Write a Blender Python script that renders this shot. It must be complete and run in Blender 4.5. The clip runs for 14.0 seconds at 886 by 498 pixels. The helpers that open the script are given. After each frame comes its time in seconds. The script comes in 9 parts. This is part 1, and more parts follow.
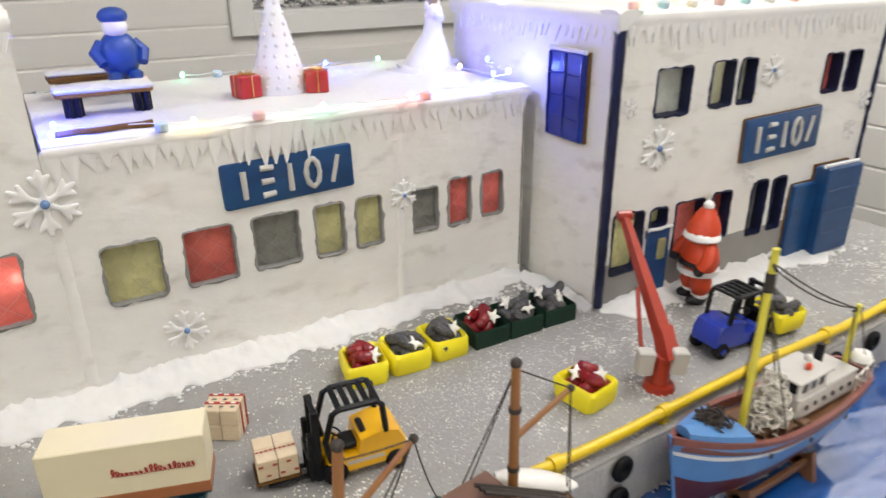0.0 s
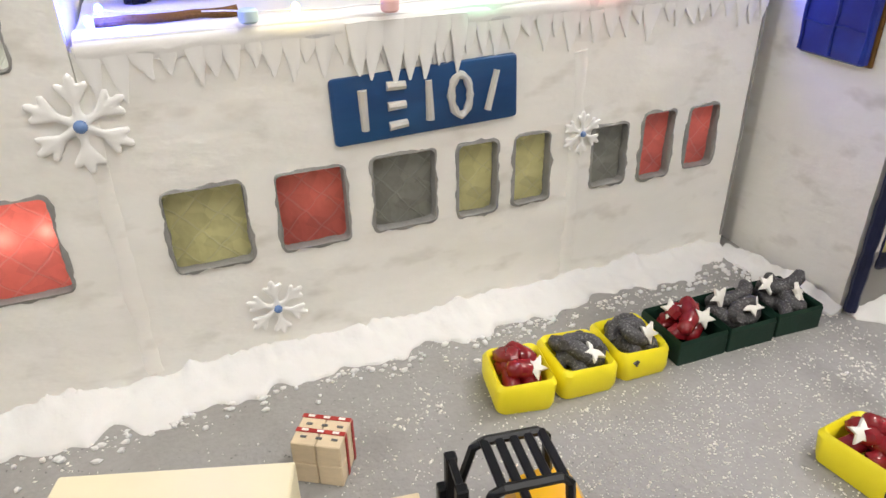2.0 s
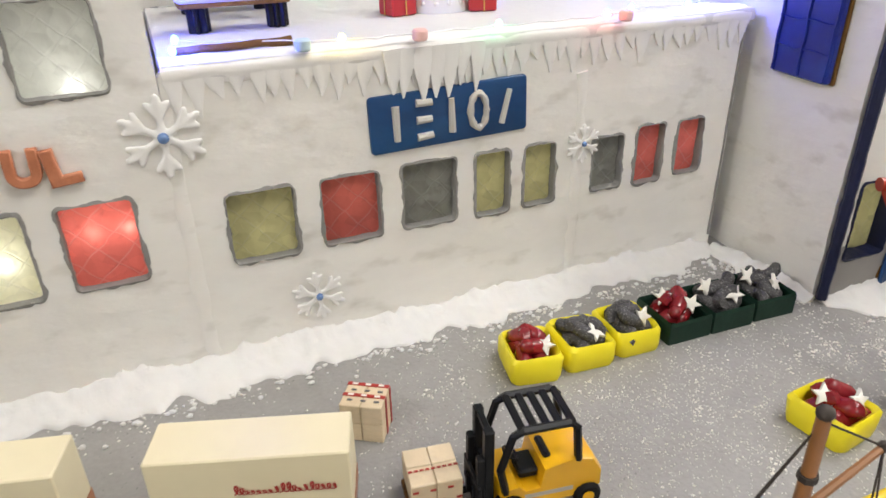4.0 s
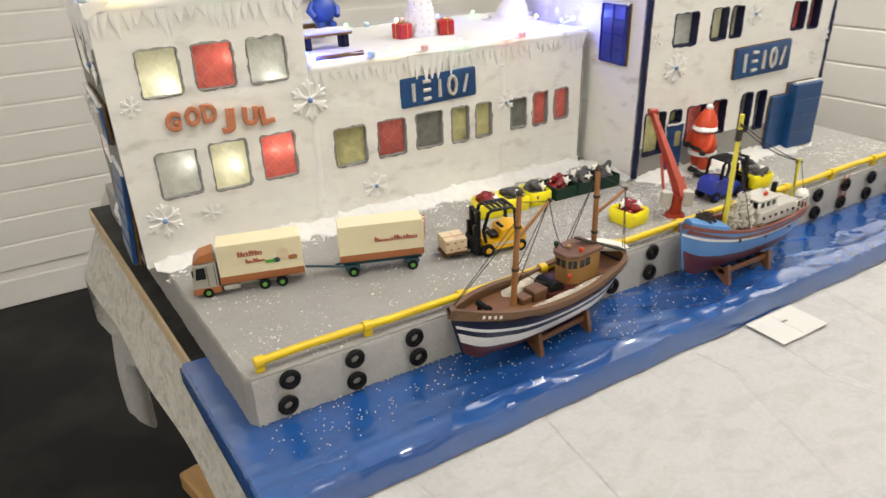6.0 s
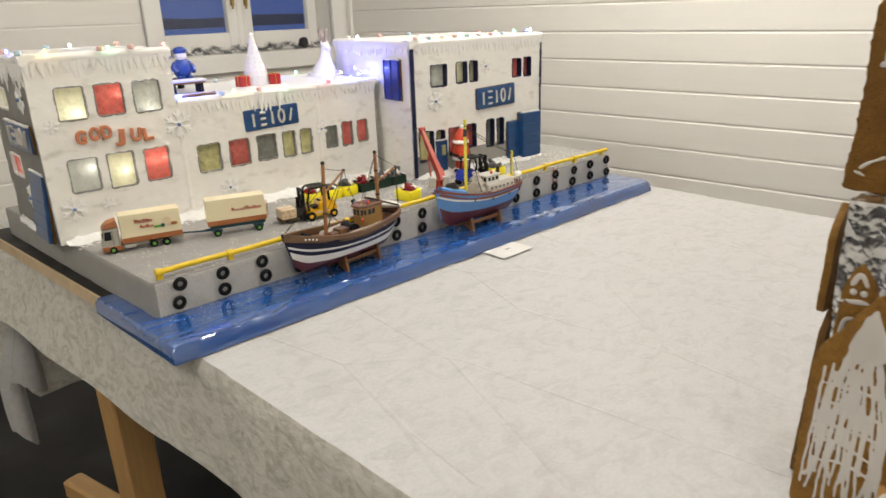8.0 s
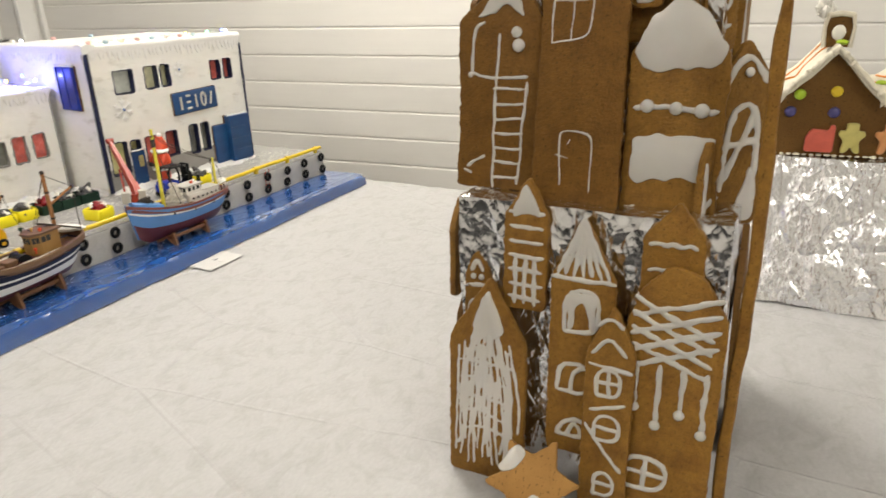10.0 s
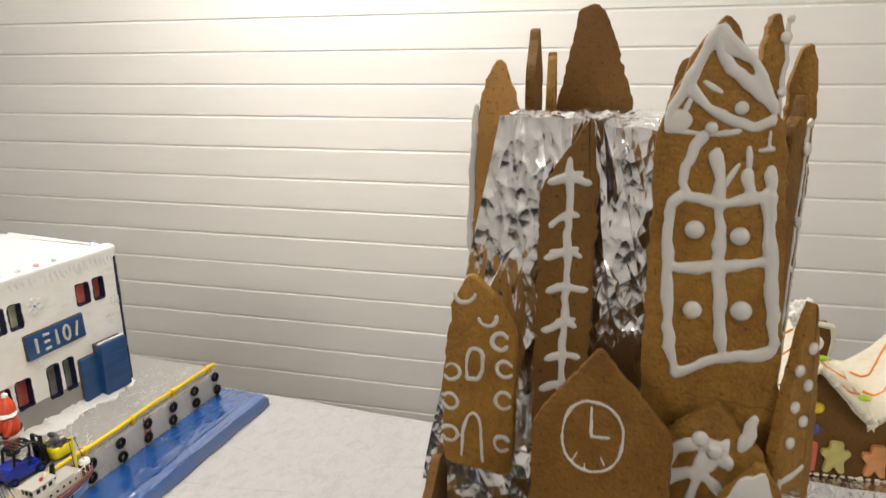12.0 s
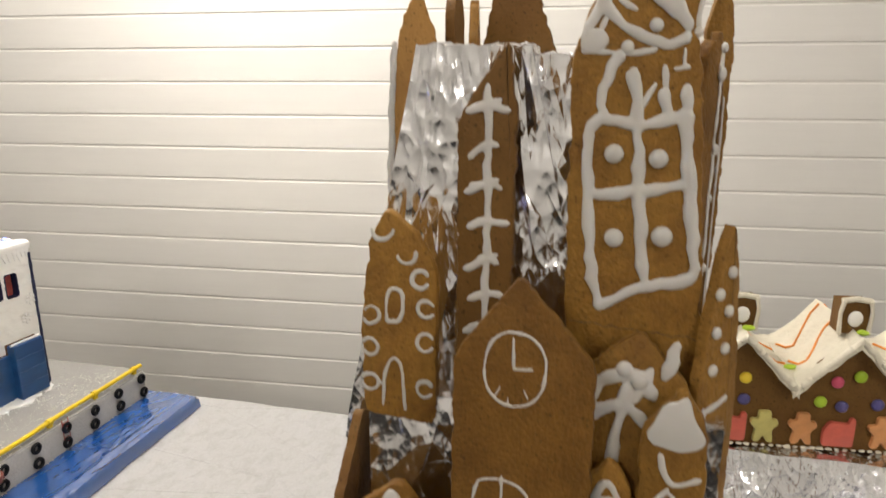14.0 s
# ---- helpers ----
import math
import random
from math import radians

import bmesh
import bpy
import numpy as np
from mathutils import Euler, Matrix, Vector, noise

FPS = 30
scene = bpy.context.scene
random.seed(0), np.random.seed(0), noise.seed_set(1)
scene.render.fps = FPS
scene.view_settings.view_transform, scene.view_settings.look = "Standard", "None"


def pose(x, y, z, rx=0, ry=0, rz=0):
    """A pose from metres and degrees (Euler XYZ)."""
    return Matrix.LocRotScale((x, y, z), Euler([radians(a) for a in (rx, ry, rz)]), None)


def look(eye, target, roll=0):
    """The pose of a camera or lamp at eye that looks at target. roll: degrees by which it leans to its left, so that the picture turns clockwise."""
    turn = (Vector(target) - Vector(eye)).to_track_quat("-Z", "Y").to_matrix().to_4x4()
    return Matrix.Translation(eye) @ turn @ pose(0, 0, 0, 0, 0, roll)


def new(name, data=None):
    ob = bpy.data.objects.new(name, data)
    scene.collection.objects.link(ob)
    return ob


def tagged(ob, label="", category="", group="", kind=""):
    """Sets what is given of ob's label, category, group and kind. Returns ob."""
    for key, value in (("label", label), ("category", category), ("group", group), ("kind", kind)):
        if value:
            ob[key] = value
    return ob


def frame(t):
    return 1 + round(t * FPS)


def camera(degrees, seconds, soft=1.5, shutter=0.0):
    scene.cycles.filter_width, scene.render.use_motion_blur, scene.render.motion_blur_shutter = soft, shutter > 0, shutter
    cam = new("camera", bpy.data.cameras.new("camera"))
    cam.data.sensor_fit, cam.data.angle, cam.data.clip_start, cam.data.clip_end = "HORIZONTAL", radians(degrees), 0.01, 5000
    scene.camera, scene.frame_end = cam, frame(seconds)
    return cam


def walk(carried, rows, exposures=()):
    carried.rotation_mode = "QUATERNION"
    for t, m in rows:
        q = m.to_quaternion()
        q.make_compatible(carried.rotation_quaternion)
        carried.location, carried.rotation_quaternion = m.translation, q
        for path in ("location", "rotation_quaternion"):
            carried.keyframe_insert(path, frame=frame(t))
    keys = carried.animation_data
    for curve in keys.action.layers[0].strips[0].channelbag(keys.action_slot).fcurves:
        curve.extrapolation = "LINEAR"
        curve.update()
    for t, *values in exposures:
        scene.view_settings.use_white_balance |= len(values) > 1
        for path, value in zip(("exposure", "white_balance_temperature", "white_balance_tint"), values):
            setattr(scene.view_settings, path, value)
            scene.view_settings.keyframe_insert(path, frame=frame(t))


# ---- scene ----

cam = camera(66.0, 14.0, shutter=0.3)
PATH = [
    (0, (0.194, -0.276, 1.176), (1.166, 1.287, 0.394), -0.6),
    (0.5, (0.215, -0.173, 1.162), (1.075, 1.404, 0.282), -0.3),
    (1, (0.222, -0.133, 1.147), (0.986, 1.468, 0.224), -0.7),
    (1.5, (0.232, -0.097, 1.128), (0.924, 1.514, 0.165), -0.9),
    (2, (0.237, -0.089, 1.119), (0.912, 1.531, 0.16), -1.0),
    (2.2, (0.237, -0.087, 1.118), (0.909, 1.536, 0.16), -1.0),
    (4.3, (0.175, -0.174, 1.15), (0.861, 1.463, 0.229), -1.2),
    (4.5, (0.147, -0.22, 1.175), (0.823, 1.409, 0.231), -1.4),
    (5, (0.08, -0.341, 1.196), (0.811, 1.282, 0.283), -1.6),
    (5.5, (-0.013, -0.459, 1.2), (0.814, 1.132, 0.313), -1.9),
    (6, (-0.096, -0.535, 1.216), (0.807, 1.018, 0.337), -1.9),
    (6.5, (-0.184, -0.626, 1.235), (0.903, 0.867, 0.468), -1.8),
    (7, (-0.241, -0.745, 1.219), (0.942, 0.71, 0.525), -1.9),
    (7.5, (-0.29, -0.885, 1.202), (0.942, 0.54, 0.53), -1.9),
    (8, (-0.31, -0.949, 1.195), (0.975, 0.432, 0.529), -1.9),
    (8.5, (-0.311, -1.021, 1.188), (1.058, 0.275, 0.521), -1.8),
    (8.7, (-0.308, -1.049, 1.19), (1.106, 0.196, 0.519), -1.8),
    (10.8, (-0.151, -1.023, 1.281), (1.607, -0.358, 0.597), -0.9),
    (11, (-0.117, -0.991, 1.331), (1.656, -0.349, 0.666), -0.6),
    (11.5, (-0.023, -0.933, 1.438), (1.782, -0.296, 0.857), -0.6),
    (12, (0.018, -0.91, 1.493), (1.839, -0.291, 0.946), -0.6),
    (12.5, (0.053, -0.905, 1.516), (1.89, -0.323, 0.981), -0.7),
    (13, (0.058, -0.906, 1.523), (1.908, -0.361, 0.993), -0.6),
    (13.5, (0.054, -0.907, 1.508), (1.917, -0.404, 0.984), -0.4),
    (14, (0.026, -0.922, 1.447), (1.903, -0.46, 0.932), -0.2),
]
EXPOSURES = [(0, -0.04, 6250, 10), (0.6, -0.10, 6300, 10), (1.0, -0.08, 6300, 10), (1.6, 0.02, 6350, 10), (2.2, 0.02, 6350, 10), (4.4, -0.06, 6300, 10), (5.0, 0.0, 6350, 10), (5.5, 0.13, 6500, 7), (6.5, 0.07, 6650, 8), (7.5, 0.02, 6750, 8), (8.7, 0.06, 6750, 8), (11, 0.18, 6750, 7), (11.5, 0.10, 6650, 8), (12.2, -0.11, 6600, 10), (13, -0.13, 6650, 10), (14, -0.04, 6700, 10)]
walk(cam, [(t, look(eye, target, roll)) for t, eye, target, roll in PATH], EXPOSURES)

# ---------------------------------------------------------------- light and exposure
world = bpy.data.worlds.new("world")
scene.world = world
world.use_nodes = True
_bg = world.node_tree.nodes["Background"]
_bg.inputs["Color"].default_value = (0.10, 0.17, 0.42, 1)
_bg.inputs["Strength"].default_value = 0.35


def lamp_point(name, p, radius, watts, colour):
    data = bpy.data.lights.new(name, "POINT")
    data.shadow_soft_size, data.energy, data.color = radius, watts, colour
    ob = new(name, data)
    ob.location = p
    return ob


WARM = (1.0, 0.955, 0.90)
lamp_point("ceiling_lamp", (0.62, -0.50, 2.22), 0.15, 22, WARM)
lamp_point("ceiling_lamp", (-1.25, -0.12, 2.22), 0.15, 28, WARM)
lamp_point("ceiling_lamp", (1.40, 0.16, 2.22), 0.15, 33, WARM)
lamp_point("ceiling_lamp", (-0.60, -2.10, 2.22), 0.15, 23, WARM)


# ---------------------------------------------------------------- building helpers
def thing(name, label, category, m=None, group="", kind=""):
    ob = new(name)
    ob.empty_display_size = 0.02
    ob.matrix_world = m if m is not None else Matrix()
    return tagged(ob, label, category, group, kind)


def part(name, bm, material, parent=None, label="", m=None, smooth=False, kind=""):
    me = bpy.data.meshes.new(name)
    bm.normal_update()
    bm.to_mesh(me)
    bm.free()
    for one in material if isinstance(material, (list, tuple)) else [material]:
        me.materials.append(one)
    if smooth:
        me.polygons.foreach_set("use_smooth", [True] * len(me.polygons))
        me.set_sharp_from_angle(angle=radians(42))
    ob = new(name, me)
    ob.parent = parent
    if m is not None:
        ob.matrix_local = m
    if label or kind:
        tagged(ob, label, "", "", kind)
    return ob


def fuse(ob, voxel, rounds=4):
    """Melts the overlapping pieces of a mesh into one smooth skin."""
    mod = ob.modifiers.new("fuse", "REMESH")
    mod.mode, mod.voxel_size = "VOXEL", voxel
    mod = ob.modifiers.new("soften", "SMOOTH")
    mod.iterations, mod.factor = rounds, 0.5
    me = bpy.data.meshes.new_from_object(ob.evaluated_get(bpy.context.evaluated_depsgraph_get()))
    ob.modifiers.clear()
    me.polygons.foreach_set("use_smooth", [True] * len(me.polygons))
    ob.data = me
    return ob


def share(name, other, parent, m, label=""):
    ob = new(name, other.data)
    ob.parent = parent
    ob.matrix_local = m
    return tagged(ob, label)


def single(name, bm, material, label, category, m=None, group="", kind="", smooth=False):
    ob = part(name, bm, material, None, "", m, smooth)
    return tagged(ob, label, category, group, kind)


def add(bm, verts, faces, m=None, mi=0):
    vs = [bm.verts.new(m @ Vector(v) if m is not None else v) for v in verts]
    out = []
    for f in faces:
        try:
            one = bm.faces.new([vs[i] for i in f])
            one.material_index = mi
            out.append(one)
        except ValueError:
            pass
    return vs


def box(bm, c, s, m=None, mi=0, bev=0.0):
    """A box of size s round c, its twelve edges chamfered by bev."""
    hx, hy, hz = (v / 2 for v in s)
    if bev <= 0:
        vs = [(c[0] + i * hx, c[1] + j * hy, c[2] + k * hz) for k in (-1, 1) for j in (-1, 1) for i in (-1, 1)]
        add(bm, vs, [(0, 2, 3, 1), (4, 5, 7, 6), (0, 1, 5, 4), (2, 6, 7, 3), (0, 4, 6, 2), (1, 3, 7, 5)], m, mi)
        return
    b = min(bev, hx * 0.95, hy * 0.95, hz * 0.95)
    rings = []
    for z, inset in ((-hz, b), (-hz + b, 0), (hz - b, 0), (hz, b)):
        x, y, q = hx - inset, hy - inset, b
        rings.append([(c[0] + u, c[1] + v, c[2] + z) for u, v in ((-x + q, -y), (x - q, -y), (x, -y + q), (x, y - q), (x - q, y), (-x + q, y), (-x, y - q), (-x, -y + q))])
    loft(bm, rings, m, mi)


def loft(bm, rings, m=None, mi=0, caps=True, closed=True):
    n = len(rings[0])
    vs = [[bm.verts.new(m @ Vector(p) if m is not None else p) for p in r] for r in rings]
    for a, b in zip(vs, vs[1:]):
        for i in range(n if closed else n - 1):
            j = (i + 1) % n
            quad = [a[i], a[j], b[j], b[i]]
            if len(set(quad)) == 4:
                bm.faces.new(quad).material_index = mi
    if caps:
        bm.faces.new(vs[0][::-1]).material_index = mi
        bm.faces.new(vs[-1]).material_index = mi
    return vs


def ring(c, u, v, r, n):
    c, u, v = Vector(c), Vector(u), Vector(v)
    return [c + r * (math.cos(2 * math.pi * i / n) * u + math.sin(2 * math.pi * i / n) * v) for i in range(n)]


def frame_of(way):
    way = Vector(way).normalized()
    u = way.orthogonal().normalized()
    return u, way.cross(u)


def rod(bm, p, q, r, r2=None, n=8, m=None, mi=0):
    u, v = frame_of(Vector(q) - Vector(p))
    loft(bm, [ring(p, u, v, r, n), ring(q, u, v, r if r2 is None else r2, n)], m, mi)


def tube(bm, pts, r, n=6, m=None, mi=0, caps=True):
    """A round tube along points; r is a number or one for each point."""
    pts = [Vector(p) for p in pts]
    rs = r if isinstance(r, (list, tuple)) else [r] * len(pts)
    rings, u = [], None
    for i, p in enumerate(pts):
        way = (pts[min(i + 1, len(pts) - 1)] - pts[max(i - 1, 0)]).normalized()
        if u is None:
            u = way.orthogonal().normalized()
        u = (u - way * u.dot(way)).normalized()
        rings.append(ring(p, u, way.cross(u), rs[i], n))
    loft(bm, rings, m, mi, caps)


def ball(bm, c, s, m=None, mi=0, nu=10, nv=7, wob=0.0, seed=0.0):
    """An ellipsoid with half sizes s; wob makes it uneven."""
    s = (s, s, s) if isinstance(s, (int, float)) else s
    rings = []
    for j in range(1, nv):
        a = math.pi * j / nv
        one = []
        for i in range(nu):
            d = Vector((math.sin(a) * math.cos(2 * math.pi * i / nu), math.sin(a) * math.sin(2 * math.pi * i / nu), -math.cos(a)))
            k = 1 + (wob * noise.noise(d * 1.7 + Vector((seed, seed * 0.7, 3.1))) if wob else 0)
            one.append((c[0] + d.x * s[0] * k, c[1] + d.y * s[1] * k, c[2] + d.z * s[2] * k))
        rings.append(one)
    vs = loft(bm, rings, m, mi, caps=False)
    for r, z in ((vs[0][::-1], -1), (vs[-1], 1)):
        tip = bm.verts.new((m @ Vector((c[0], c[1], c[2] + z * s[2]))) if m is not None else (c[0], c[1], c[2] + z * s[2]))
        for i in range(nu):
            bm.faces.new((r[i], r[(i + 1) % nu], tip)).material_index = mi


def slab(bm, outline, depth, m=None, mi=0, bev=0.0, side=None):
    """A plate: an outline in x, z, from y = 0 (its front, towards -y) back to y = depth, its front edge rounded by bev."""
    n = len(outline)
    cx, cz = sum(p[0] for p in outline) / n, sum(p[1] for p in outline) / n
    def inset(d):
        out = []
        for i, (x, z) in enumerate(outline):
            (ax, az), (bx, bz) = outline[i - 1], outline[(i + 1) % n]
            e1, e2 = Vector((x - ax, z - az)), Vector((bx - x, bz - z))
            e1 = e1.normalized() if e1.length > 1e-9 else Vector((1, 0))
            e2 = e2.normalized() if e2.length > 1e-9 else e1
            nn = Vector((-e1.y - e2.y, e1.x + e2.x))
            nn = nn.normalized() if nn.length > 1e-6 else Vector((-e1.y, e1.x))
            out.append((x + nn.x * d, z + nn.y * d))
        return out
    area = sum(outline[i - 1][0] * outline[i][1] - outline[i][0] * outline[i - 1][1] for i in range(n))
    sign = 1 if area > 0 else -1
    rings = []
    if bev > 0:
        for d, y in ((bev, 0.0), (bev * 0.3, bev * 0.3), (0.0, bev)):
            rings.append([(x, y, z) for x, z in inset(sign * d)])
    else:
        rings.append([(x, 0.0, z) for x, z in outline])
    rings.append([(x, depth, z) for x, z in outline])
    if sign < 0:
        rings = [r[::-1] for r in rings]
    vs = loft(bm, rings, m, mi)
    return vs


def torus(bm, c, axis, R, r, n=20, k=8, m=None, mi=0):
    u, v = frame_of(axis)
    w = Vector(axis).normalized()
    rings = []
    for i in range(n):
        a = 2 * math.pi * i / n
        d = math.cos(a) * u + math.sin(a) * v
        rings.append([Vector(c) + d * (R + r * math.cos(2 * math.pi * j / k)) + w * r * math.sin(2 * math.pi * j / k) for j in range(k)])
    loft(bm, rings + [rings[0]], m, mi, caps=False)
    bmesh.ops.remove_doubles(bm, verts=bm.verts, dist=1e-6)


def wobble(bm, amount, scale, seed=0.0):
    for v in bm.verts:
        v.co += amount * noise.noise_vector(v.co * scale + Vector((seed, seed, seed)))


def rounded(w, h, r, n=4, x=0.0, z=0.0):
    """A rounded rectangle's outline round (x, z)."""
    out = []
    for sx, sz, a0 in ((1, -1, -90), (1, 1, 0), (-1, 1, 90), (-1, -1, 180)):
        for i in range(n + 1):
            a = radians(a0 + 90 * i / n)
            out.append((x + sx * (w / 2 - r) + r * math.cos(a), z + sz * (h / 2 - r) + r * math.sin(a)))
    return out


# ---------------------------------------------------------------- materials
def material(name, colour, rough=0.5, metal=0.0, vary=0.12, grain=60.0, spots=9.0, bump=0.15, relief=200.0, tint=None, coat=0.0, transmission=0.0, emit=None, strength=0.0, stretch=(1, 1, 1), per_object=0.0, sss=0.0, depth=0.001, stain=None, pores=0.0, stain_from=0.45, spec=0.5):
    """A surface with variation at two scales: stains (spots, per metre) towards tint, and grain; a fine relief."""
    mt = bpy.data.materials.new(name)
    mt.use_nodes = True
    nt = mt.node_tree
    b = nt.nodes["Principled BSDF"]
    link = nt.links.new
    tc = nt.nodes.new("ShaderNodeTexCoord")
    mp = nt.nodes.new("ShaderNodeMapping")
    mp.inputs["Scale"].default_value = stretch
    link(tc.outputs["Object"], mp.inputs["Vector"])
    def tex(scale, detail):
        n = nt.nodes.new("ShaderNodeTexNoise")
        n.inputs["Scale"].default_value, n.inputs["Detail"].default_value = scale, detail
        link(mp.outputs["Vector"], n.inputs["Vector"])
        return n
    fine, wide = tex(grain, 4), tex(spots, 3)
    tint = tint or tuple(c * 0.6 for c in colour)
    mix = nt.nodes.new("ShaderNodeMix")
    mix.data_type = "RGBA"
    mix.inputs["A"].default_value, mix.inputs["B"].default_value = (*colour, 1), (*tint, 1)
    ramp = nt.nodes.new("ShaderNodeMapRange")
    ramp.inputs["From Min"].default_value, ramp.inputs["From Max"].default_value = stain_from, 0.8
    ramp.inputs["To Max"].default_value = min(1.0, vary * 3) if stain is None else stain
    link(wide.outputs["Fac"], ramp.inputs["Value"])
    link(ramp.outputs["Result"], mix.inputs["Factor"])
    hsv = nt.nodes.new("ShaderNodeHueSaturation")
    val = nt.nodes.new("ShaderNodeMapRange")
    val.inputs["To Min"].default_value, val.inputs["To Max"].default_value = 1 - vary, 1 + vary
    link(fine.outputs["Fac"], val.inputs["Value"])
    if per_object:
        info = nt.nodes.new("ShaderNodeObjectInfo")
        rnd = nt.nodes.new("ShaderNodeMapRange")
        rnd.inputs["To Min"].default_value, rnd.inputs["To Max"].default_value = 1 - per_object, 1 + per_object
        link(info.outputs["Random"], rnd.inputs["Value"])
        mul = nt.nodes.new("ShaderNodeMath")
        mul.operation = "MULTIPLY"
        link(val.outputs["Result"], mul.inputs[0])
        link(rnd.outputs["Result"], mul.inputs[1])
        link(mul.outputs[0], hsv.inputs["Value"])
    else:
        link(val.outputs["Result"], hsv.inputs["Value"])
    if pores:
        pit = nt.nodes.new("ShaderNodeMapRange")
        pit.inputs["From Min"].default_value, pit.inputs["From Max"].default_value = 0.60, 0.70
        pit.inputs["To Max"].default_value = 0.75
        link(tex(pores, 2).outputs["Fac"], pit.inputs["Value"])
        dark = nt.nodes.new("ShaderNodeMix")
        dark.data_type = "RGBA"
        dark.inputs["B"].default_value = (*(c * 0.3 for c in colour), 1)
        link(pit.outputs["Result"], dark.inputs["Factor"])
        link(mix.outputs["Result"], dark.inputs["A"])
        link(dark.outputs["Result"], hsv.inputs["Color"])
    else:
        link(mix.outputs["Result"], hsv.inputs["Color"])
    link(hsv.outputs["Color"], b.inputs["Base Color"])
    b.inputs["Roughness"].default_value, b.inputs["Metallic"].default_value = rough, metal
    b.inputs["Coat Weight"].default_value = coat
    b.inputs["Specular IOR Level"].default_value = spec
    b.inputs["Transmission Weight"].default_value = transmission
    if sss:
        b.inputs["Subsurface Weight"].default_value = sss
        b.inputs["Subsurface Radius"].default_value = (0.004, 0.003, 0.002)
    if bump:
        bp = nt.nodes.new("ShaderNodeBump")
        bp.inputs["Strength"].default_value, bp.inputs["Distance"].default_value = bump, depth
        link(tex(relief, 3).outputs["Fac"], bp.inputs["Height"])
        link(bp.outputs["Normal"], b.inputs["Normal"])
    if emit:
        b.inputs["Emission Color"].default_value = (*emit, 1)
        b.inputs["Emission Strength"].default_value = strength
    return mt


def pane_material(name, colour, glow):
    """Gelatine sheet with a quilted relief: part lets light through, part shines back."""
    mt = material(name, colour, 0.16, vary=0.14, grain=150, spots=70, bump=0)
    nt = mt.node_tree
    b, link = nt.nodes["Principled BSDF"], nt.links.new
    tc = nt.nodes.new("ShaderNodeTexCoord")
    sep = nt.nodes.new("ShaderNodeSeparateXYZ")
    drift_ = nt.nodes.new("ShaderNodeTexNoise")
    drift_.inputs["Scale"].default_value = 40
    link(tc.outputs["Object"], drift_.inputs["Vector"])
    warp = nt.nodes.new("ShaderNodeVectorMath")
    warp.operation = "MULTIPLY_ADD"
    warp.inputs[1].default_value = (0.009, 0.009, 0.009)
    link(drift_.outputs["Color"], warp.inputs[0])
    link(tc.outputs["Object"], warp.inputs[2])
    link(warp.outputs["Vector"], sep.inputs[0])
    heights = []
    for sign in (1, -1):
        s = nt.nodes.new("ShaderNodeMath")
        s.operation = "MULTIPLY_ADD"
        s.inputs[1].default_value = sign
        link(sep.outputs["Z"], s.inputs[0])
        link(sep.outputs["X"], s.inputs[2])
        p = nt.nodes.new("ShaderNodeMath")
        p.operation = "PINGPONG"
        p.inputs[1].default_value = 0.0105
        link(s.outputs[0], p.inputs[0])
        heights.append(p)
    low = nt.nodes.new("ShaderNodeMath")
    low.operation = "MINIMUM"
    link(heights[0].outputs[0], low.inputs[0])
    link(heights[1].outputs[0], low.inputs[1])
    cut = nt.nodes.new("ShaderNodeMath")
    cut.operation = "MINIMUM"
    cut.inputs[1].default_value = 0.0011
    link(low.outputs[0], cut.inputs[0])
    soft = nt.nodes.new("ShaderNodeTexNoise")
    soft.inputs["Scale"].default_value = 75
    link(tc.outputs["Object"], soft.inputs["Vector"])
    height = nt.nodes.new("ShaderNodeMath")
    height.operation = "MULTIPLY_ADD"
    height.inputs[1].default_value = 0.0058
    link(soft.outputs["Fac"], height.inputs[0])
    flip = nt.nodes.new("ShaderNodeMath")
    flip.operation = "MULTIPLY"
    flip.inputs[1].default_value = -0.6
    link(cut.outputs[0], flip.inputs[0])
    link(flip.outputs[0], height.inputs[2])
    bp = nt.nodes.new("ShaderNodeBump")
    bp.inputs["Strength"].default_value, bp.inputs["Distance"].default_value = 1.0, 0.55
    vo = nt.nodes.new("ShaderNodeTexVoronoi")
    vo.inputs["Scale"].default_value = 95
    link(tc.outputs["Object"], vo.inputs["Vector"])
    crumple = nt.nodes.new("ShaderNodeMath")
    crumple.operation = "MULTIPLY_ADD"
    crumple.inputs[1].default_value = 0.0024
    link(vo.outputs["Distance"], crumple.inputs[0])
    link(height.outputs[0], crumple.inputs[2])
    link(crumple.outputs[0], bp.inputs["Height"])
    link(bp.outputs["Normal"], b.inputs["Normal"])
    # The quilt lines' highlights are painted: paler colour along each ridge.
    line_glint = nt.nodes.new("ShaderNodeMapRange")
    line_glint.inputs["From Max"].default_value = 0.0011
    line_glint.inputs["To Min"].default_value, line_glint.inputs["To Max"].default_value = 0.26, 0.0
    link(low.outputs[0], line_glint.inputs["Value"])
    pale = nt.nodes.new("ShaderNodeMix")
    pale.data_type = "RGBA"
    pale.inputs["B"].default_value = (*(0.45 + 0.5 * c for c in colour), 1)
    link(line_glint.outputs["Result"], pale.inputs["Factor"])
    tone = nt.nodes.new("ShaderNodeMapRange")
    tone.inputs["To Min"].default_value, tone.inputs["To Max"].default_value = 0.84, 1.34
    cell = nt.nodes.new("ShaderNodeSeparateXYZ")
    link(vo.outputs["Color"], cell.inputs[0])
    link(cell.outputs["X"], tone.inputs["Value"])
    shade = nt.nodes.new("ShaderNodeVectorMath")
    shade.operation = "SCALE"
